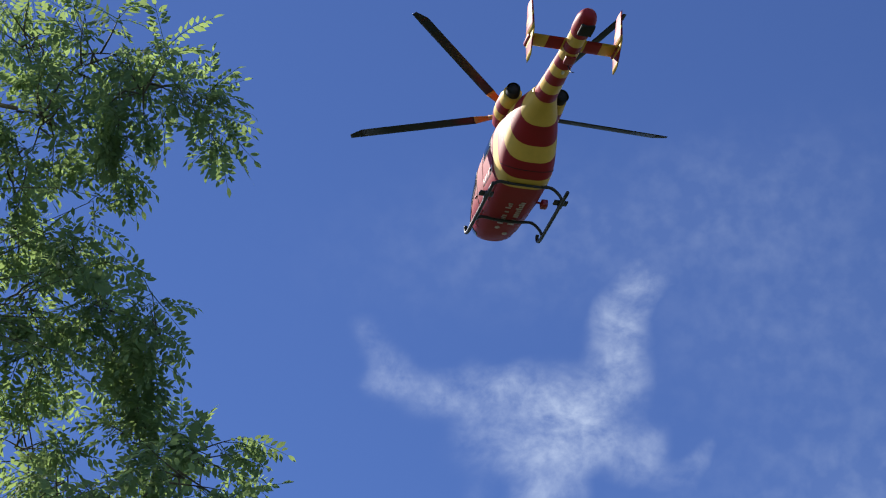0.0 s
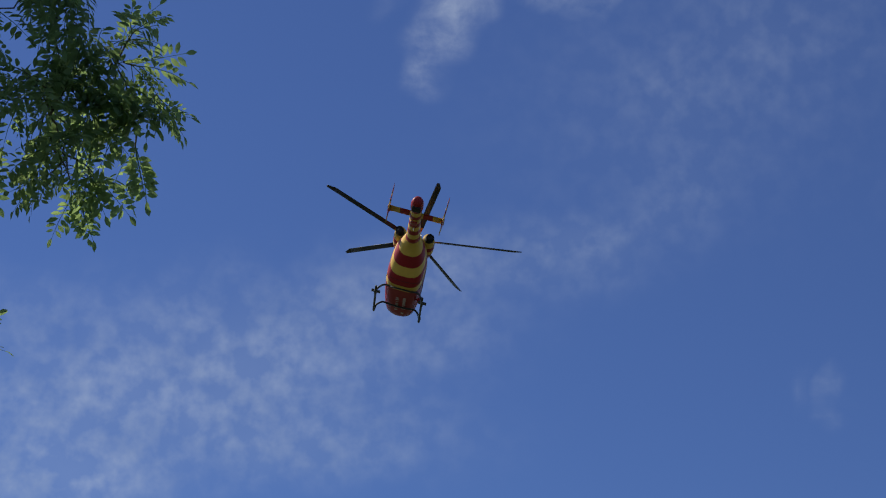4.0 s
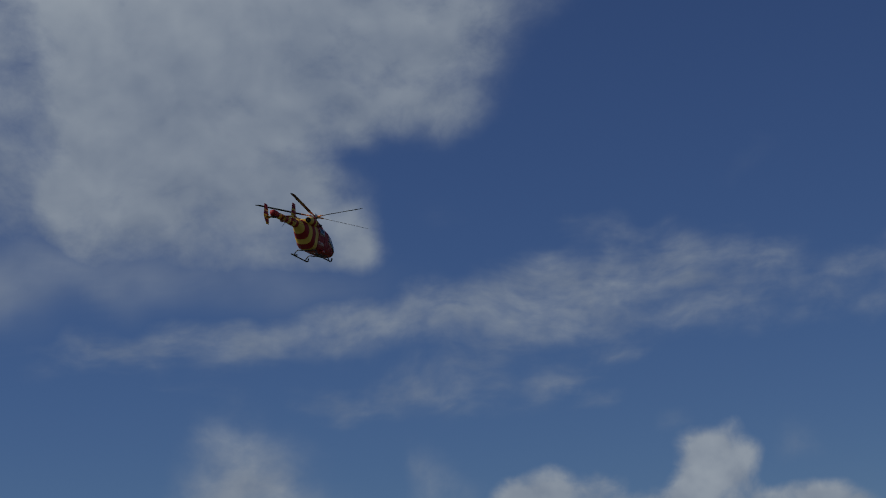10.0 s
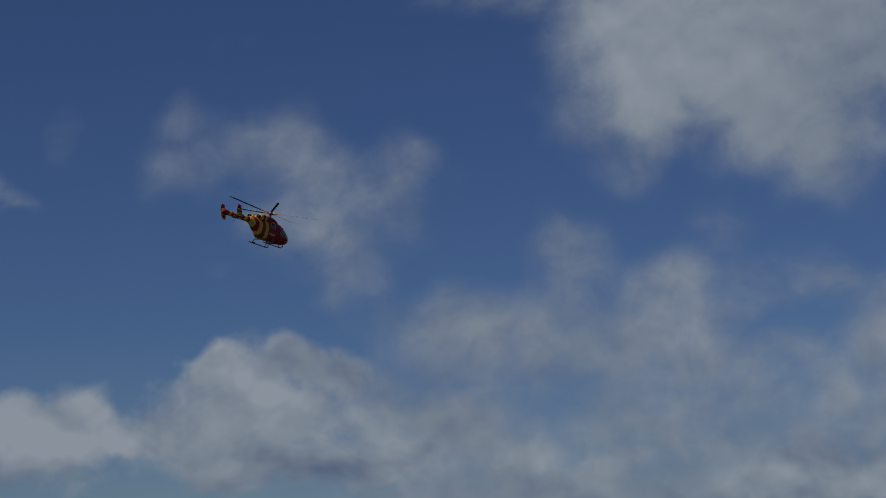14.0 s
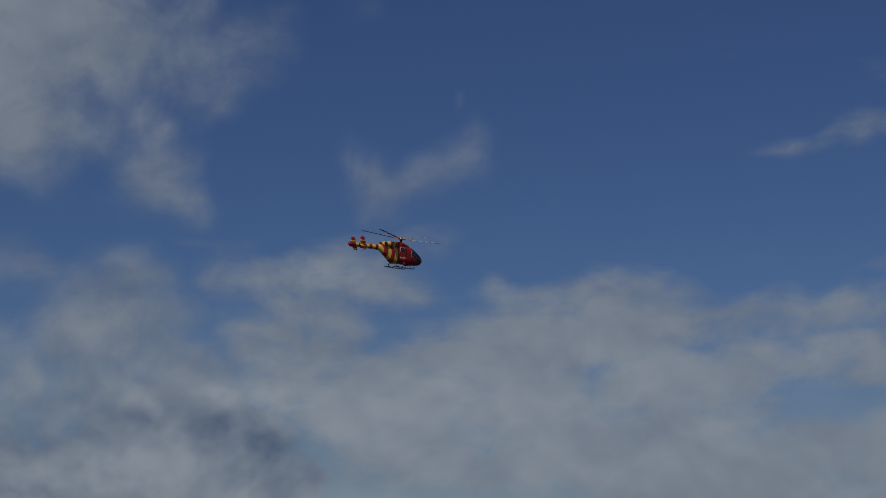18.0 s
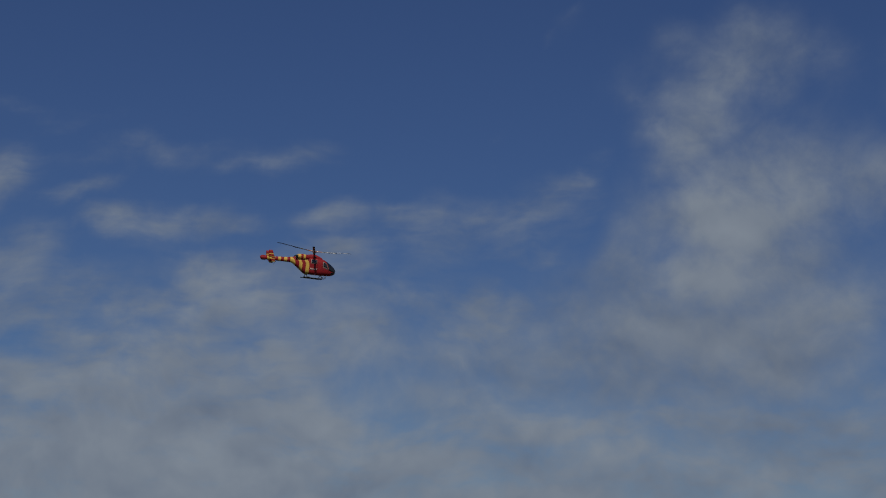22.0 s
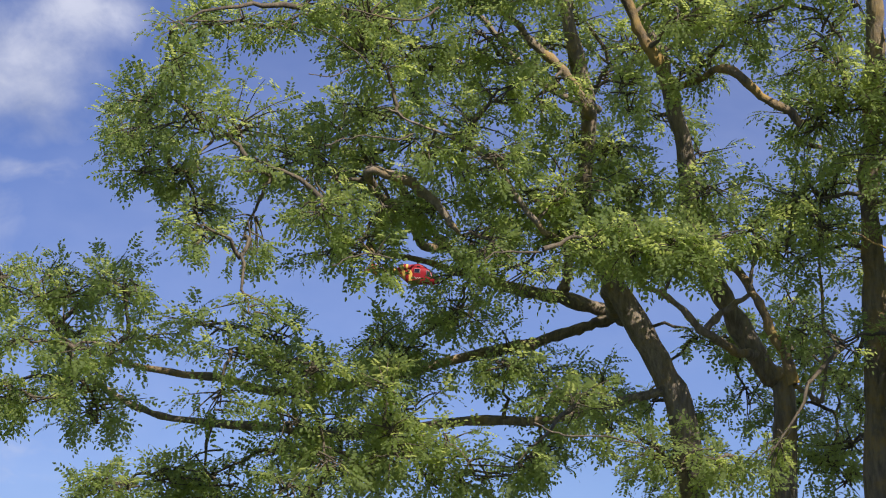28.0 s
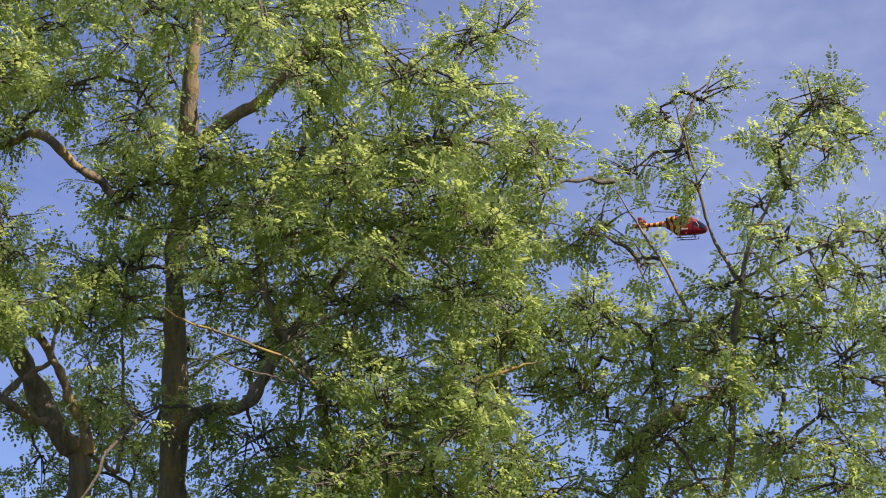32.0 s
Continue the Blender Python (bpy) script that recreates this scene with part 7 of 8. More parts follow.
MID_FRONT_C = [(2.88, -12.32, 3.44, 0.27, 0.13), (3.03, -13.32, 3.39, 0.24, 0.15), (2.36, -12.20, 5.89, 0.28, 0.18), (2.40, -12.68, 5.59, 0.29, 0.18), (2.55, -12.94, 5.42, 0.22, 0.13),
    (2.52, -12.84, 4.91, 0.22, 0.17), (2.45, -12.52, 4.53, 0.28, 0.17), (2.59, -13.69, 4.01, 0.23, 0.18), (2.65, -13.24, 3.65, 0.28, 0.17), (2.50, -12.90, 3.30, 0.27, 0.16),
    (1.96, -12.58, 6.29, 0.21, 0.12), (1.91, -12.24, 5.77, 0.28, 0.15), (2.15, -12.75, 5.63, 0.22, 0.16), (2.00, -12.24, 5.05, 0.20, 0.13), (2.05, -12.56, 4.84, 0.25, 0.15),
    (2.32, -13.45, 4.75, 0.21, 0.16), (2.06, -13.06, 4.22, 0.23, 0.13), (2.04, -12.91, 3.87, 0.24, 0.17), (2.10, -13.03, 3.29, 0.29, 0.17), (1.87, -13.35, 5.12, 0.22, 0.14)]
MID_FRONT_D = [(1.84, -13.20, 4.64, 0.27, 0.19), (1.76, -12.86, 4.28, 0.28, 0.17), (1.77, -12.84, 3.53, 0.24, 0.17)]
MID_SUNNY_A = [(3.64, -12.34, 5.46, 0.28, 0.19), (3.43, -12.22, 5.46, 0.29, 0.14), (3.01, -12.28, 5.48, 0.22, 0.14), (2.70, -12.10, 5.28, 0.28, 0.14), (1.72, -12.76, 5.39, 0.26, 0.17),
    (3.22, -12.06, 5.08, 0.25, 0.14), (3.09, -12.28, 5.29, 0.22, 0.17), (2.73, -12.29, 5.22, 0.25, 0.16), (2.29, -12.10, 5.17, 0.28, 0.18), (2.22, -12.45, 5.13, 0.22, 0.13),
    (3.19, -12.20, 5.00, 0.28, 0.14), (2.30, -12.46, 5.04, 0.29, 0.15), (1.98, -12.33, 4.90, 0.23, 0.13), (1.86, -12.26, 4.85, 0.22, 0.19), (2.47, -12.13, 4.68, 0.28, 0.19),
    (1.81, -12.35, 4.74, 0.26, 0.19), (1.99, -12.34, 4.45, 0.23, 0.15), (1.78, -12.65, 4.46, 0.28, 0.17), (3.08, -12.34, 4.33, 0.24, 0.19)]
MID_SUNNY_B = [(1.86, -12.64, 4.26, 0.25, 0.17), (2.98, -12.52, 4.10, 0.26, 0.16), (2.79, -12.27, 4.02, 0.28, 0.17), (2.05, -12.38, 4.04, 0.27, 0.18), (2.49, -12.16, 3.89, 0.24, 0.13),
    (2.15, -12.47, 3.88, 0.24, 0.18), (1.95, -12.39, 3.85, 0.23, 0.18), (2.69, -12.26, 3.56, 0.29, 0.17), (2.46, -12.40, 3.71, 0.30, 0.19), (2.06, -12.13, 3.61, 0.23, 0.16),
    (1.85, -12.70, 3.73, 0.25, 0.16), (2.87, -12.12, 3.34, 0.30, 0.16), (2.74, -12.29, 3.46, 0.24, 0.16), (2.49, -12.22, 3.39, 0.28, 0.18), (2.30, -12.65, 3.46, 0.28, 0.14),
    (1.89, -12.33, 3.46, 0.27, 0.16), (2.93, -12.15, 3.24, 0.24, 0.16), (2.74, -12.35, 3.25, 0.22, 0.15), (2.45, -12.39, 3.15, 0.22, 0.18)]
MID_SUNNY_C = [(2.18, -12.49, 3.21, 0.26, 0.18), (1.86, -12.28, 3.21, 0.24, 0.18), (3.30, -12.33, 3.04, 0.29, 0.14), (3.00, -12.13, 2.99, 0.23, 0.17), (2.31, -12.10, 2.93, 0.28, 0.19),
    (1.83, -12.74, 3.08, 0.28, 0.14)]
EAST_FRONT_A = [(1.62, -12.67, 5.55, 0.21, 0.13), (1.59, -12.64, 5.19, 0.21, 0.16), (1.74, -13.39, 4.04, 0.25, 0.18), (1.69, -13.18, 3.32, 0.24, 0.13), (1.41, -13.37, 5.09, 0.25, 0.17),
    (1.36, -12.93, 4.52, 0.23, 0.16), (1.30, -13.01, 4.32, 0.26, 0.18), (1.40, -13.22, 4.02, 0.29, 0.13), (0.95, -13.29, 4.37, 0.21, 0.12), (0.93, -13.44, 3.97, 0.23, 0.18),
    (0.91, -13.34, 3.70, 0.28, 0.18), (0.98, -13.10, 3.22, 0.29, 0.14), (0.47, -13.33, 4.64, 0.22, 0.14), (0.54, -12.95, 4.26, 0.28, 0.17), (0.53, -12.79, 3.90, 0.29, 0.14),
    (0.61, -13.64, 3.73, 0.21, 0.17), (0.06, -12.46, 5.36, 0.23, 0.16), (0.09, -12.61, 4.81, 0.26, 0.15), (0.19, -13.33, 4.56, 0.30, 0.16), (0.18, -13.38, 4.30, 0.23, 0.15)]
EAST_FRONT_B = [(0.26, -13.02, 3.97, 0.26, 0.12), (0.12, -13.34, 3.59, 0.20, 0.16), (-0.22, -13.29, 5.95, 0.29, 0.17), (-0.33, -12.77, 5.44, 0.30, 0.12), (-0.24, -13.22, 4.86, 0.23, 0.18),
    (-0.18, -13.04, 4.56, 0.24, 0.17), (-0.14, -13.23, 4.30, 0.22, 0.13), (-0.15, -13.26, 3.58, 0.30, 0.14), (-0.16, -13.48, 3.31, 0.29, 0.15), (-0.55, -12.97, 4.80, 0.23, 0.16),
    (-0.58, -13.00, 4.55, 0.23, 0.18), (-0.63, -13.27, 4.31, 0.24, 0.15), (-0.56, -13.51, 3.98, 0.28, 0.14), (-0.53, -13.74, 3.32, 0.27, 0.16)]
WEST_LUMPS = WEST_A + WEST_B + WEST_C + WEST_D + WEST_E + WEST_F + WEST_G + WEST_H + WEST_I + WEST_J + WEST_K + WEST_L + WEST_M + WEST_FRONT_A + WEST_FRONT_B + WEST_FRONT_C + WEST_FRONT_D + WEST_FRONT_E
MID_LUMPS = MID_A + MID_B + MID_C + MID_D + MID_E + MID_F + MID_G + MID_H + MID_I + MID_J + MID_FRONT_A + MID_FRONT_B + MID_FRONT_C + MID_FRONT_D + MID_SUNNY_A + MID_SUNNY_B + MID_SUNNY_C
EAST_LUMPS = EAST_A + EAST_B + EAST_C + EAST_D + EAST_FRONT_A + EAST_FRONT_B
WEST_BASE = (5.19, -13.40)
MID_BASE = (4.28, -13.58)
EAST_BASE = (0.90, -13.86)


def leaf_template(pairs, length, leaflet, width, stalk=False, folded=0.25, droop=0.35, corners=6, seed=0):
    """A compound leaf along +X, upper side +Z: vertices, triangles. Leaflets in pairs and one at the tip."""
    verts, faces = [], []
    rnd = random.Random(seed)

    def blade(base, way, nx, ln, wd):
        way, side = np.array(way), np.array(nx)
        n0 = len(verts)
        up = np.cross(way, side)
        if corners == 5:
            shape = [(0, 0), (0.4, 0.5), (0.95, 0.2), (0.95, -0.2), (0.4, -0.5)]
        else:
            shape = [(0, 0), (0.28, 0.42), (0.62, 0.48), (1, 0), (0.62, -0.48), (0.28, -0.42)]
        for s, w in shape:
            verts.append(np.array(base) + way * s * ln + side * w * wd + up * (abs(w) * wd * folded - s * s * ln * 0.12))
        if corners == 5:
            faces.extend([(n0, n0 + 1, n0 + 4), (n0 + 1, n0 + 2, n0 + 3), (n0 + 1, n0 + 3, n0 + 4)])
        else:
            faces.extend([(n0, n0 + 1, n0 + 5), (n0 + 1, n0 + 2, n0 + 4), (n0 + 1, n0 + 4, n0 + 5), (n0 + 2, n0 + 3, n0 + 4)])

    def axis(s):
        return np.array((s * length, 0, -droop * length * s * s))

    for k in range(pairs):
        s = 0.22 + 0.72 * k / pairs
        size = 0.8 + 0.3 * math.sin(math.pi * (k + 0.5) / pairs)
        for side in (-1, 1):
            if rnd.random() < 0.14:
                continue
            size *= rnd.uniform(0.8, 1.15)
            way = np.array((rnd.uniform(0.3, 0.5), 0.88 * side, rnd.uniform(-0.32, 0.02)))
            way /= np.linalg.norm(way)
            nx = np.cross((rnd.uniform(-0.2, 0.2), rnd.uniform(-0.25, 0.25), 1.0), way)
            nx /= np.linalg.norm(nx)
            blade(axis(s) + np.array((0, 0.004 * side, 0)), way, nx, leaflet * size, width * size)
    tip = np.array((0.85, 0, -0.5))
    blade(axis(0.97), tip / np.linalg.norm(tip), (0, 1, 0), leaflet, width)
    if stalk:
        line = [axis(s) for s in (0, 0.33, 0.66, 1.0)]
        tv, tf = tube_arrays(line, [0.0016, 0.0013, 0.001, 0.0006], 3)
        n0 = len(verts)
        verts.extend(tv)
        for q in tf + n0:
            faces.extend([(q[0], q[1], q[2]), (q[0], q[2], q[3])])
    return np.array(verts), np.array(faces)


def turns(way, up):
    """Rotation matrices (n, 3, 3) that send +X to way and +Z near up."""
    x = way / np.linalg.norm(way, axis=1)[:, None]
    y = np.cross(up, x)
    y /= np.linalg.norm(y, axis=1)[:, None] + 1e-9
    return np.stack([x, y, np.cross(x, y)], -1)


def spread(template, places, rots, scales):
    """Many copies of a template as one set of arrays."""
    tv, tf = template
    v = np.einsum("nij,vj->nvi", rots, tv) * scales[:, None, None] + places[:, None]
    f = tf[None] + (np.arange(len(places)) * len(tv))[:, None, None]
    return v.reshape(-1, 3), f.reshape(-1, 3)


def joined(pieces):
    verts, faces, n = [], [], 0
    for v, f in pieces:
        verts.append(v)
        faces.append(f + n)
        n += len(v)
    return np.vstack(verts), np.vstack(faces)


def twig_spray(rng, blob, root, reach, count, leaves, sag=0.25):
    """Twigs from root out into an ellipsoid of foliage: lines, and the places and ways of the leaves on them."""
    x, y, z, rx, rz = blob
    centre = np.array((x, y, z))
    lines, places, ways = [], [], []
    for _ in range(count):
        q = rng.normal(size=3)
        q *= rng.uniform(0.45, 1.0) ** 0.5 / np.linalg.norm(q)
        end = centre + q * np.array((rx, reach, rz))
        start = centre + (root - centre) * rng.uniform(0.0, 0.35) + rng.normal(size=3) * 0.1 * rx
        mid = (start + end) / 2 + np.array((0, 0, rng.uniform(0.0, 0.2) * rz)) + rng.normal(size=3) * 0.07 * rx
        t = np.linspace(0, 1, 6)[:, None]
        line = (1 - t) ** 2 * start + 2 * t * (1 - t) * mid + t * t * end
        lines.append(line)
        u = rng.uniform(0.3, 1.0, leaves) ** 0.7
        u[0] = 1.0
        pt = (1 - u[:, None]) ** 2 * start + 2 * (u * (1 - u))[:, None] * mid + (u * u)[:, None] * end
        along = end - start
        along /= np.linalg.norm(along) + 1e-9
        w = along * 0.7 + rng.normal(size=(leaves, 3)) * 0.6
        w[:, 2] -= sag
        places.append(pt)
        ways.append(w)
    return lines, np.vstack(places), np.vstack(ways)


def limb_mesh(name, points, parent, rng, sides=10, bark=None):
    line = smooth_line(points, 5)
    wob = np.cumsum(rng.normal(size=(len(line), 3)), axis=0) * 0.006
    wob -= np.linspace(0, 1, len(line))[:, None] * wob[-1]
    line[:, :3] += wob
    rad = line[:, 3] * (1 + 0.09 * rng.normal(size=len(line)))
    v, f = tube_arrays(line[:, :3], rad, sides)
    ob = new(name, raw_mesh(name, v, f, bark or BARK, True))
    ob.parent = parent
    return line


def outward(blobs, skeleton):
    """The foliage lumps in order of their distance from the limbs."""
    gap = [np.min(np.linalg.norm(skeleton - b[:3], axis=1)) for b in blobs]
    return blobs[np.argsort(gap)]


def attached(pts, skeleton):
    """A limb, its thick end first, led on to the nearest stem below and drawn out to a thin tip."""
    if pts[0][3] < pts[-1][3]:
        pts = pts[::-1]
    x, y, z, r = pts[0]
    lower = skeleton[skeleton[:, 2] < z + 0.2]
    lower = lower if len(lower) else skeleton
    foot = lower[np.argmin(np.linalg.norm((lower[:, :3] - (x, y, z)) * (1, 0.4, 1), axis=1))]
    if np.linalg.norm(foot[:3] - (x, y, z)) > 0.06:
        gap = np.array((x, y, z)) - foot[:3]
        side = np.linalg.norm(gap) * np.array((0.03, 0.0, -0.05))
        pts = [(*foot[:3], r), *[(*(foot[:3] + gap * t + side * w), r) for t, w in ((0.25, 0.9), (0.5, 0.6), (0.78, 0.7))]] + pts
    (ax, ay, az, _), (bx, by, bz, r) = pts[-2:]
    return pts + [(bx + 0.6 * (bx - ax), by + 0.6 * (by - ay), bz + 0.6 * (bz - az), 0.35 * min(r, 0.012))]


def bough(rng, root, end, thick, steps=9):
    """A crooked bough from root to end: points and radii."""
    t = np.linspace(0, 1, steps)[:, None]
    span = np.linalg.norm(end - root)
    line = root + (end - root) * t + np.array((0, 0, 0.12 * span)) * np.sin(math.pi * t)
    bend = np.cumsum(rng.normal(size=(steps, 3)), axis=0) * 0.035 * span
    line += (bend - t * bend[-1]) * np.array((1, 1, 0.8))
    return line, np.linspace(min(thick, 0.008 + 0.02 * span), 0.25 * thick, steps)


def build_far_tree(label, limbs, trunks, blobs, ground_at, seed, density, golden=(), dead=(), stem_bark=None):
    """A locust tree: trunks from the ground, limbs, twigs and a crown of many small compound leaves."""
    rng = np.random.default_rng(seed)
    tree = tagged(new("locust_tree"), label, "tree", "trees beyond the camera")
    tree.location = (*ground_at, 0)
    shift = np.array((*ground_at, 0))
    nodes = []
    for k, limb in enumerate(limbs):
        pts = [(x - shift[0], y - shift[1], z, r) for x, y, z, r in limb]
        if k >= trunks and k not in golden and k not in dead:
            pts = attached(pts, np.vstack(nodes))
        if k < trunks:
            x, y, z, r = pts[0]
            pts = [(x * 0.25, y * 0.25, -0.1, r * 1.55), (x * 0.55, y * 0.55, z * 0.45, r * 1.25)] + pts
        name = "trunk" if k < trunks else "broken_limb" if k in golden else "dead_branch" if k in dead else "limb"
        nodes.append(limb_mesh(name, pts, tree, rng, bark=LICHEN_BARK if k in golden else TWIG if k in dead else stem_bark if k < trunks else None))
    skeleton = np.vstack(nodes)[:, :3]
    kinds = [leaf_template(5, 0.145, 0.032, 0.0185, corners=5, folded=0.25, droop=0.1 + 0.1 * s, seed=s) for s in range(4)]
    pieces, twigs = [], []
    for blob in outward(np.array(blobs) - np.array((*shift, 0, 0)), skeleton):
        b = blob
        root = skeleton[np.argmin(np.linalg.norm(skeleton - b[:3], axis=1))]
        area = b[3] * b[4]
        count = int(8 + 58 * area)
        lines, pl, wy = twig_spray(rng, b, root, 0.6 * (b[3] + b[4]) / 2 + 0.1, count, int(8 * density), 0.12)
        up = rng.normal(size=pl.shape) * 0.4 + np.array((-0.25, 0.4, 0.9))
        rot, size = turns(wy, up), rng.uniform(0.75, 1.15, len(pl))
        for s, leaf in enumerate(kinds):
            pieces.append(spread(leaf, pl[s::4], rot[s::4], size[s::4]))
        way, thick = bough(rng, root, b[:3], 0.02)
        skeleton = np.vstack([skeleton, way[3:]])
        twigs.append(tube_arrays(way, thick, 6))
        for line in lines:
            twigs.append(tube_arrays(line, np.linspace(0.0075, 0.002, 6), 4))
    v, f = joined(twigs)
    tw = new("branchwork", raw_mesh("branchwork", v, f, TWIG, True))
    tw.parent = tree
    tagged(tw, "fine brown twigs", kind="stuff")
    v, f = joined(pieces)
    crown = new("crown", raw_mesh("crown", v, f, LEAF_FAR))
    crown.parent = tree
    tagged(crown, "airy crown of small green compound leaves", kind="stuff")
    return tree


build_far_tree("many-stemmed locust tree with brown bark and light green feathery leaves", WEST_LIMBS_A + WEST_LIMBS_B + WEST_LIMBS_C + WEST_LIMBS_D + WEST_LIMBS_E + WEST_BOUGHS + WEST_DEADWOOD, 2,
               WEST_LUMPS, WEST_BASE, 11, 1.0, (8, 9, 11), range(17, 24))
build_far_tree("straight locust tree with a stout rough trunk and dense green crown", MID_LIMBS_A + MID_LIMBS_B + MID_LIMBS_C + MID_BOUGHS + MID_DEADWOOD, 1,
               MID_LUMPS, MID_BASE, 12, 0.9, (2, 6), range(8, 15), MOSSY_BARK)
build_far_tree("young slender locust tree with sparse upright green shoots", EAST_LIMBS + EAST_BOUGHS, 1,
               EAST_LUMPS, EAST_BASE, 13, 0.8)


def build_near_tree():
    """The locust whose boughs hang over the camera: 300 leaves as parts, the rest in the crown."""
    rng = np.random.default_rng(21)
    tree = tagged(new("locust_tree"), "overhanging locust tree with drooping dark green feathery leaves", "tree")
    tree.location = (-4.6, 4.2, 0)
    shift = np.array((-4.6, 4.2, 0))
    trunk = limb_mesh("trunk", [(0, 0, -0.1, 0.26), (0.05, 0.02, 1.5, 0.22), (0.15, -0.05, 3.0, 0.19), (0.3, 0.0, 4.6, 0.15), (0.5, 0.05, 6.0, 0.1), (0.6, 0.1, 7.2, 0.05)], tree, rng, 14)
    skeleton = [trunk]
    for x, y, z in ((3.1, 1.0, 6.6), (3.1, 1.4, 6.1), (3.1, 1.9, 5.6), (3.3, 1.9, 5.0), (3.2, 2.2, 4.4), (3.1, 2.4, 3.9), (-2.6, 1.0, 5.8), (-1.6, -2.0, 5.4), (0.8, 2.6, 5.9)):
        z0 = z - 1.0
        a = trunk[np.argmin(abs(trunk[:, 2] - z0)), :3]
        e = np.array((x, y, z))
        mids = [a + (e - a) * t + np.array((0, 0, 0.35 * math.sin(math.pi * t))) + rng.normal(size=3) * 0.08 for t in (0, 0.25, 0.5, 0.75, 1)]
        skeleton.append(limb_mesh("limb", [(*p, r) for p, r in zip(mids, (0.06, 0.045, 0.03, 0.018, 0.008))], tree, rng, 8))
    skeleton = np.vstack(skeleton)[:, :3]
    kinds = [leaf_template(6, 0.15, 0.036, 0.0155, True, droop=0.15 + 0.12 * s, seed=s) for s in range(4)]
    pl, wy, twigs = [], [], []
    # crown lumps out of view; those towards the sun added to shade the boughs
    unseen_crown = [(-3.2, 6.1, 8.3, 0.95, 0.6), (-3.3, 5.6, 7.6, 0.9, 0.6), (-3.0, 6.3, 7.0, 1.0, 0.6), (-2.7, 5.8, 6.5, 0.95, 0.5), (-3.5, 6.0, 6.1, 1.0, 0.6), (-3.0, 7.0, 6.5, 1.0, 0.6), (-2.8, 6.6, 5.6, 0.8, 0.5), (-2.0, 5.4, 5.9, 1.2, 0.7), (-6.6, 5.2, 6.2, 1.4, 0.9), (-6.2, 2.4, 5.8, 1.3, 0.9), (-4.2, 6.8, 6.2, 1.3, 0.9), (-4.0, 4.2, 7.3, 1.3, 0.8)]
    for blob in outward(np.array(NEAR_A + NEAR_B + NEAR_C + unseen_crown) - np.array((*shift, 0, 0)), skeleton):
        b = blob
        root = skeleton[np.argmin(np.linalg.norm(skeleton - b[:3], axis=1))]
        lines, p, w = twig_spray(rng, b, root, 0.25, int(6 + (145 if b[2] > 4.9 else 92) * b[3] * b[4]) if b[3] < 0.7 else 50, 7, 0.5)
        pl.append(p)
        wy.append(w)
        way, thick = bough(rng, root, b[:3], 0.0045)
        skeleton = np.vstack([skeleton, way[3:]])
        twigs.append(tube_arrays(way, thick, 6))
        for line in lines:
            twigs.append(tube_arrays(line, np.linspace(0.004, 0.0012, 6), 4))
    pl, wy = np.vstack(pl), np.vstack(wy)
    rot = turns(wy, rng.normal(size=pl.shape) * 0.5 + np.array((0, 0, 1.0)))
    size = rng.uniform(0.7, 1.15, len(pl))
    order = np.argsort(np.linalg.norm(pl - np.array((3.9, 1.8, 4.6)), axis=1))
    near, rest = order[:300], order[300:]
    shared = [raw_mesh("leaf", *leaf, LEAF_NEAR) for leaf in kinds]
    for i in near:
        ob = new("leaf", shared[i % 4])
        ob.parent = tree
        ob.matrix_basis = Matrix.LocRotScale(Vector(pl[i]), Matrix(rot[i].tolist()).to_quaternion(), Vector([float(size[i])] * 3))
    v, f = joined(twigs)
    tw = new("branchwork", raw_mesh("branchwork", v, f, TWIG, True))
    tw.parent = tree
    tagged(tw, "thin dark twigs", kind="stuff")
    sets = [rest[rest % 4 == s] for s in range(4)]
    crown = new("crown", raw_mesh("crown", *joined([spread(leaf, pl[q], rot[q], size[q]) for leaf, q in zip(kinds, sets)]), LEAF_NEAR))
    crown.parent = tree
    tagged(crown, "drooping crown of dark green compound leaves", kind="stuff")


build_near_tree()


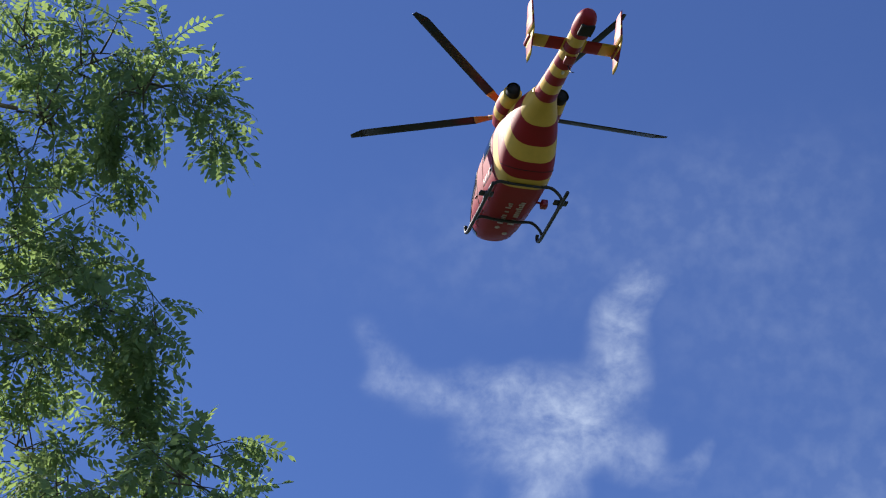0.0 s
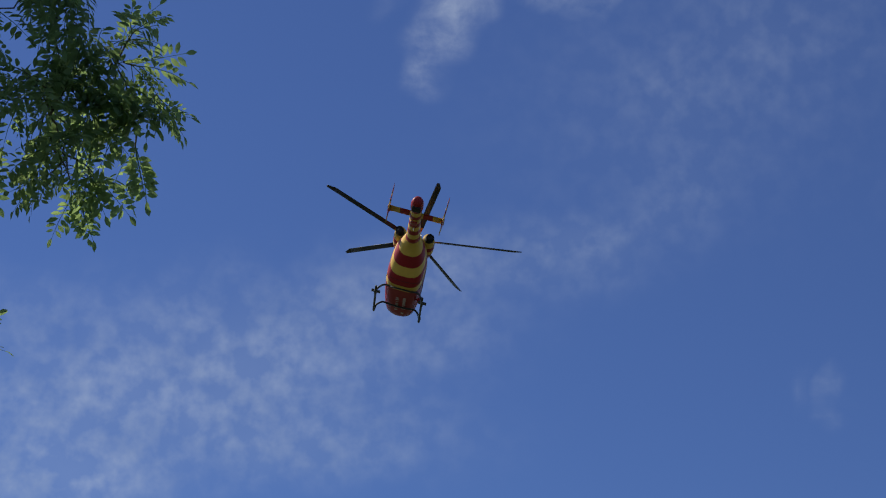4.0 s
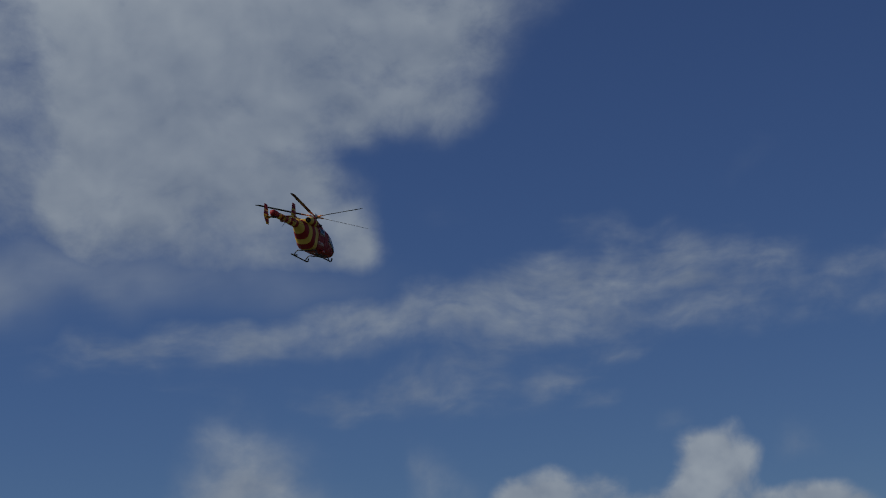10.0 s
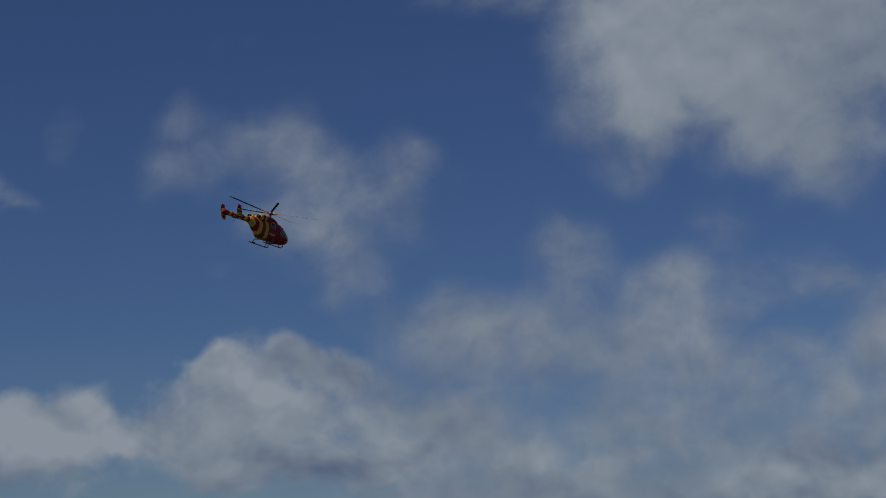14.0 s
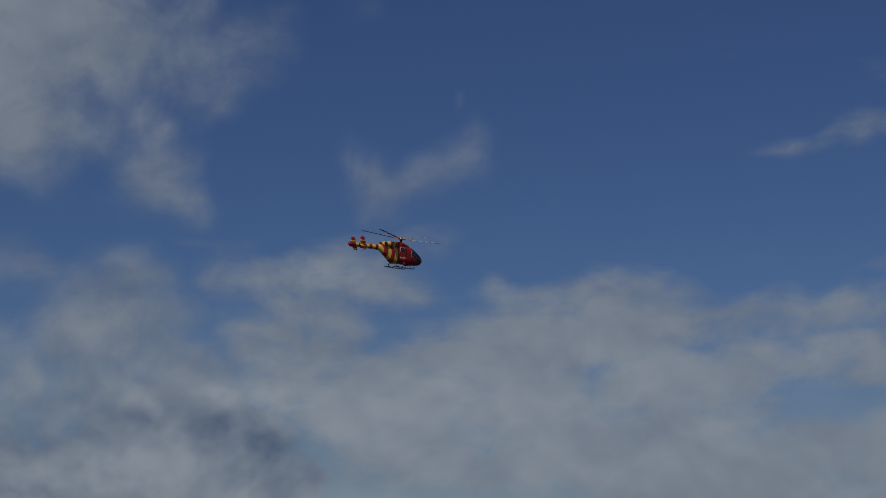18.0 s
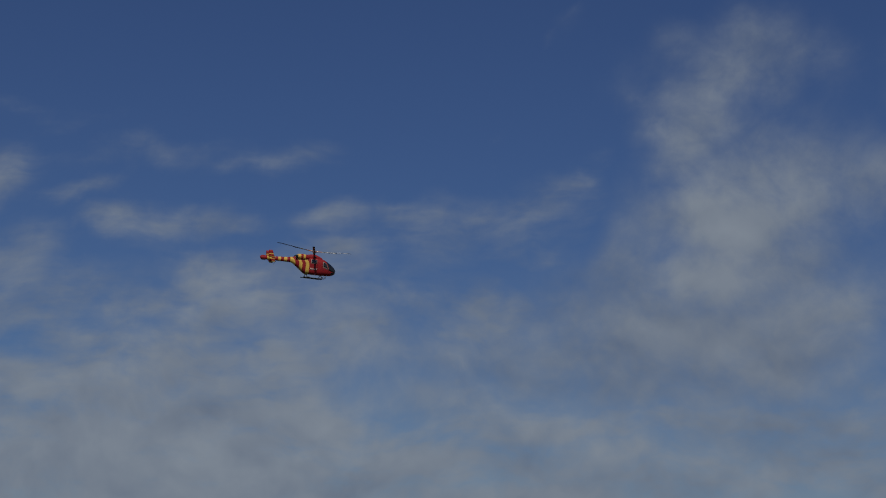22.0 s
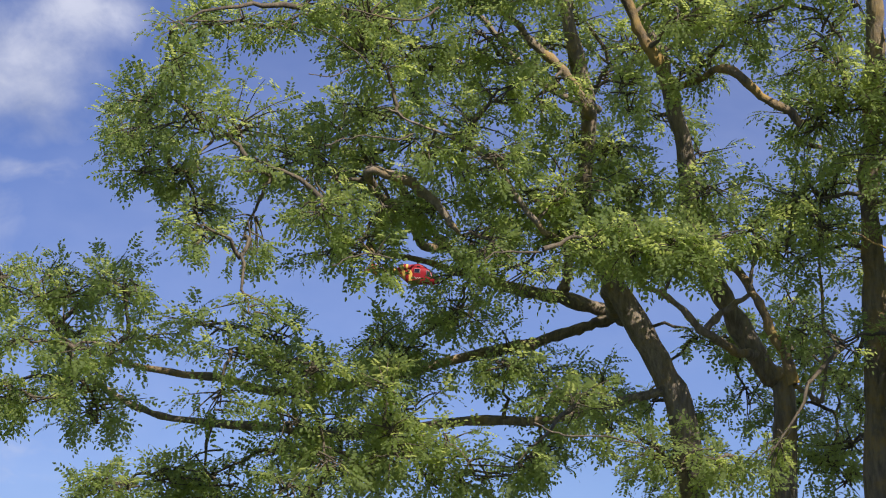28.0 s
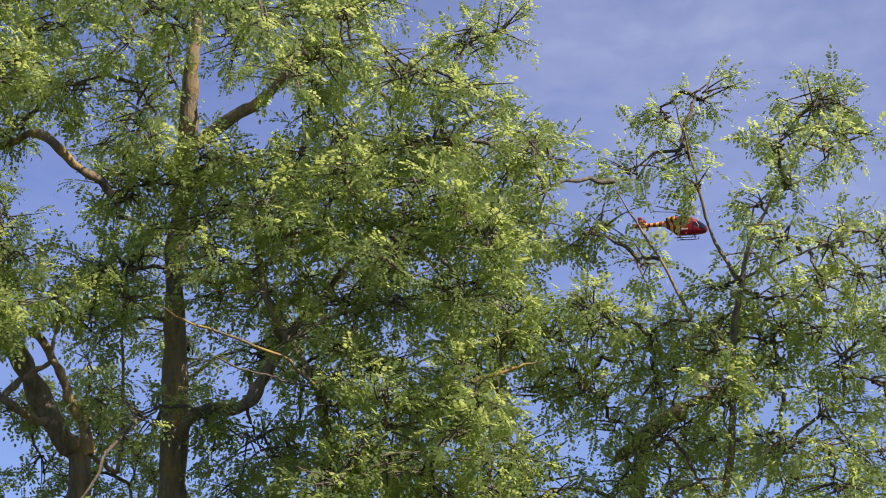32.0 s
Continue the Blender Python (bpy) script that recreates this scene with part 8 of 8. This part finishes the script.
# ---- what moves: the helicopter flies past and round, its rotor turning 392 times a minute ----
FLIGHT = [
    (0, 2.23, 47.24, 40.47, -16.8, 6.7, -1.0), (0.5, 0.82, 52.52, 40.46, -14.2, 2.5, -2.2), (1, -0.24, 57.58, 40.24, -10.5, 0.0, -1.8),
    (1.5, -0.90, 62.57, 40.33, -9.3, -0.7, 0.2), (2, -1.54, 67.78, 40.48, -9.1, -0.9, 4.3), (2.5, -1.69, 73.21, 40.72, -8.4, -0.8, 9.9),
    (3, -1.09, 78.85, 40.86, -6.9, -0.9, 12.9), (3.5, 0.42, 84.71, 40.80, -4.3, -1.2, 12.7), (4, 2.56, 90.75, 40.84, -0.1, -1.4, 11.7),
    (4.5, 5.29, 96.72, 41.06, 5.6, -2.2, 11.2), (7, 31.64, 125.30, 40.90, 31.4, -3.0, 16.3), (7.5, 39.45, 129.89, 40.41, 36.9, -1.6, 19.1),
    (8, 47.97, 133.52, 40.15, 40.2, -1.1, 20.6), (8.5, 56.99, 135.91, 39.80, 43.5, -1.6, 20.4), (9, 66.92, 138.09, 39.56, 48.3, -2.5, 18.0),
    (9.5, 78.08, 140.89, 39.61, 53.2, -3.3, 13.9), (10, 90.07, 143.18, 39.69, 59.7, -4.7, 8.9), (10.5, 102.45, 144.36, 39.91, 65.9, -6.7, 4.1),
    (11, 115.50, 144.63, 40.31, 70.9, -8.2, 0.4), (11.5, 128.99, 144.06, 40.55, 75.6, -8.5, -1.1), (12, 142.44, 141.96, 40.66, 81.3, -8.3, 0.2),
    (12.5, 155.43, 138.33, 40.68, 87.1, -8.0, 3.9), (13, 168.13, 133.29, 40.56, 93.5, -7.1, 8.2), (13.5, 180.06, 126.76, 40.39, 97.9, -7.3, 9.1),
    (15.5, 217.75, 88.53, 38.07, 119.6, -4.9, 5.8), (16, 225.31, 77.13, 37.96, 125.4, -4.4, 5.3), (16.5, 232.05, 65.20, 37.90, 131.0, -4.1, 5.1),
    (17, 238.64, 52.58, 38.05, 136.0, -3.8, 5.2), (17.5, 244.82, 39.73, 38.40, 140.8, -3.5, 5.8), (18, 249.88, 26.41, 38.91, 145.8, -3.6, 6.7),
    (18.5, 254.12, 12.26, 39.41, 151.4, -3.5, 7.7), (19, 257.29, -2.10, 40.01, 157.7, -3.0, 8.4), (19.5, 259.81, -17.53, 41.00, 164.0, -2.6, 8.1),
    (20, 261.31, -32.80, 41.87, 169.5, -2.7, 7.7), (20.5, 260.79, -47.85, 42.58, 174.9, -2.9, 7.4), (21, 259.33, -62.72, 43.56, 179.8, -3.6, 7.4),
    (21.5, 257.32, -78.42, 44.62, 185.2, -3.5, 7.3), (22, 254.20, -93.38, 45.64, 191.1, -3.3, 7.1), (22.5, 249.39, -107.81, 46.43, 197.1, -3.2, 6.8),
    (23, 243.16, -121.39, 47.34, 202.4, -3.6, 6.6), (23.5, 235.40, -134.91, 48.13, 207.2, -3.7, 6.7), (24, 226.99, -147.41, 49.14, 211.8, -3.4, 6.8),
    (24.5, 217.88, -159.84, 50.17, 216.5, -2.6, 7.0), (26.5, 177.13, -200.82, 56.57, 233.0, -3.0, 6.0), (27.1, 159.9, -214.1, 56.45, 238.0, -3.0, 6.0),
    (27.3, 154.0, -218.1, 56.12, 239.6, -3.0, 6.0), (28, 133.16, -230.37, 55.69, 245.1, -3.0, 6.0), (29, 102.33, -243.76, 56.82, 252.7, -3.0, 6.0),
    (30, 72.02, -253.14, 59.66, 260.0, -3.1, 6.0), (31, 42.72, -261.24, 64.23, 267.7, -3.0, 6.0), (32, 14.13, -271.06, 70.84, 277.0, -2.4, 6.1)]
ROTOR_PHASE, ROTOR_SPEED = 14.0, 2352.0
# seconds and degrees by which the picture shows the rotor late or early
LAG = [(0, -8.3), (0.5, -2.1), (1, -0.8), (1.5, -2.6), (2, -2.9), (2.5, -7.0), (3, -5.4), (3.5, -1.4), (4, -0.5), (4.5, -4.2), (7, -4.6), (8, -2.7), (9, -0.1), (10, -2.0), (11, -2.4), (12, -1.9), (13, -2.2), (13.5, -2.7), (15.5, 1.0), (16, 0.9), (17, 0.2), (18, -0.6), (19, -1.2), (20, -1.9), (21, -1.2), (22, 0.2), (23, 1.9), (24, 2.5), (24.5, 2.0), (28, 0.8), (29, 0.9), (30, 2.7), (31, 0.9), (32, -2.3)]


def flight_pose(x, y, z, heading, pitch, bank):
    turn = Matrix.Rotation(radians(-heading), 4, "Z") @ Matrix.Rotation(radians(pitch), 4, "X") @ Matrix.Rotation(radians(bank), 4, "Y")
    return Matrix.Translation((x, y, z)) @ turn


def lag(t):
    return float(np.interp(t, [row[0] for row in LAG], [row[1] for row in LAG]))


def motions():
    walk(helicopter, [(row[0], flight_pose(*row[1:])) for row in FLIGHT])
    walk(rotor_hub, [(k / FPS, pose(0, 0, 3.55, -2.7, 1.2) @ pose(0, 0, 0, 0, 0, ROTOR_PHASE + ROTOR_SPEED * k / FPS + lag(k / FPS))) for k in range(32 * FPS + 1)])


motions()
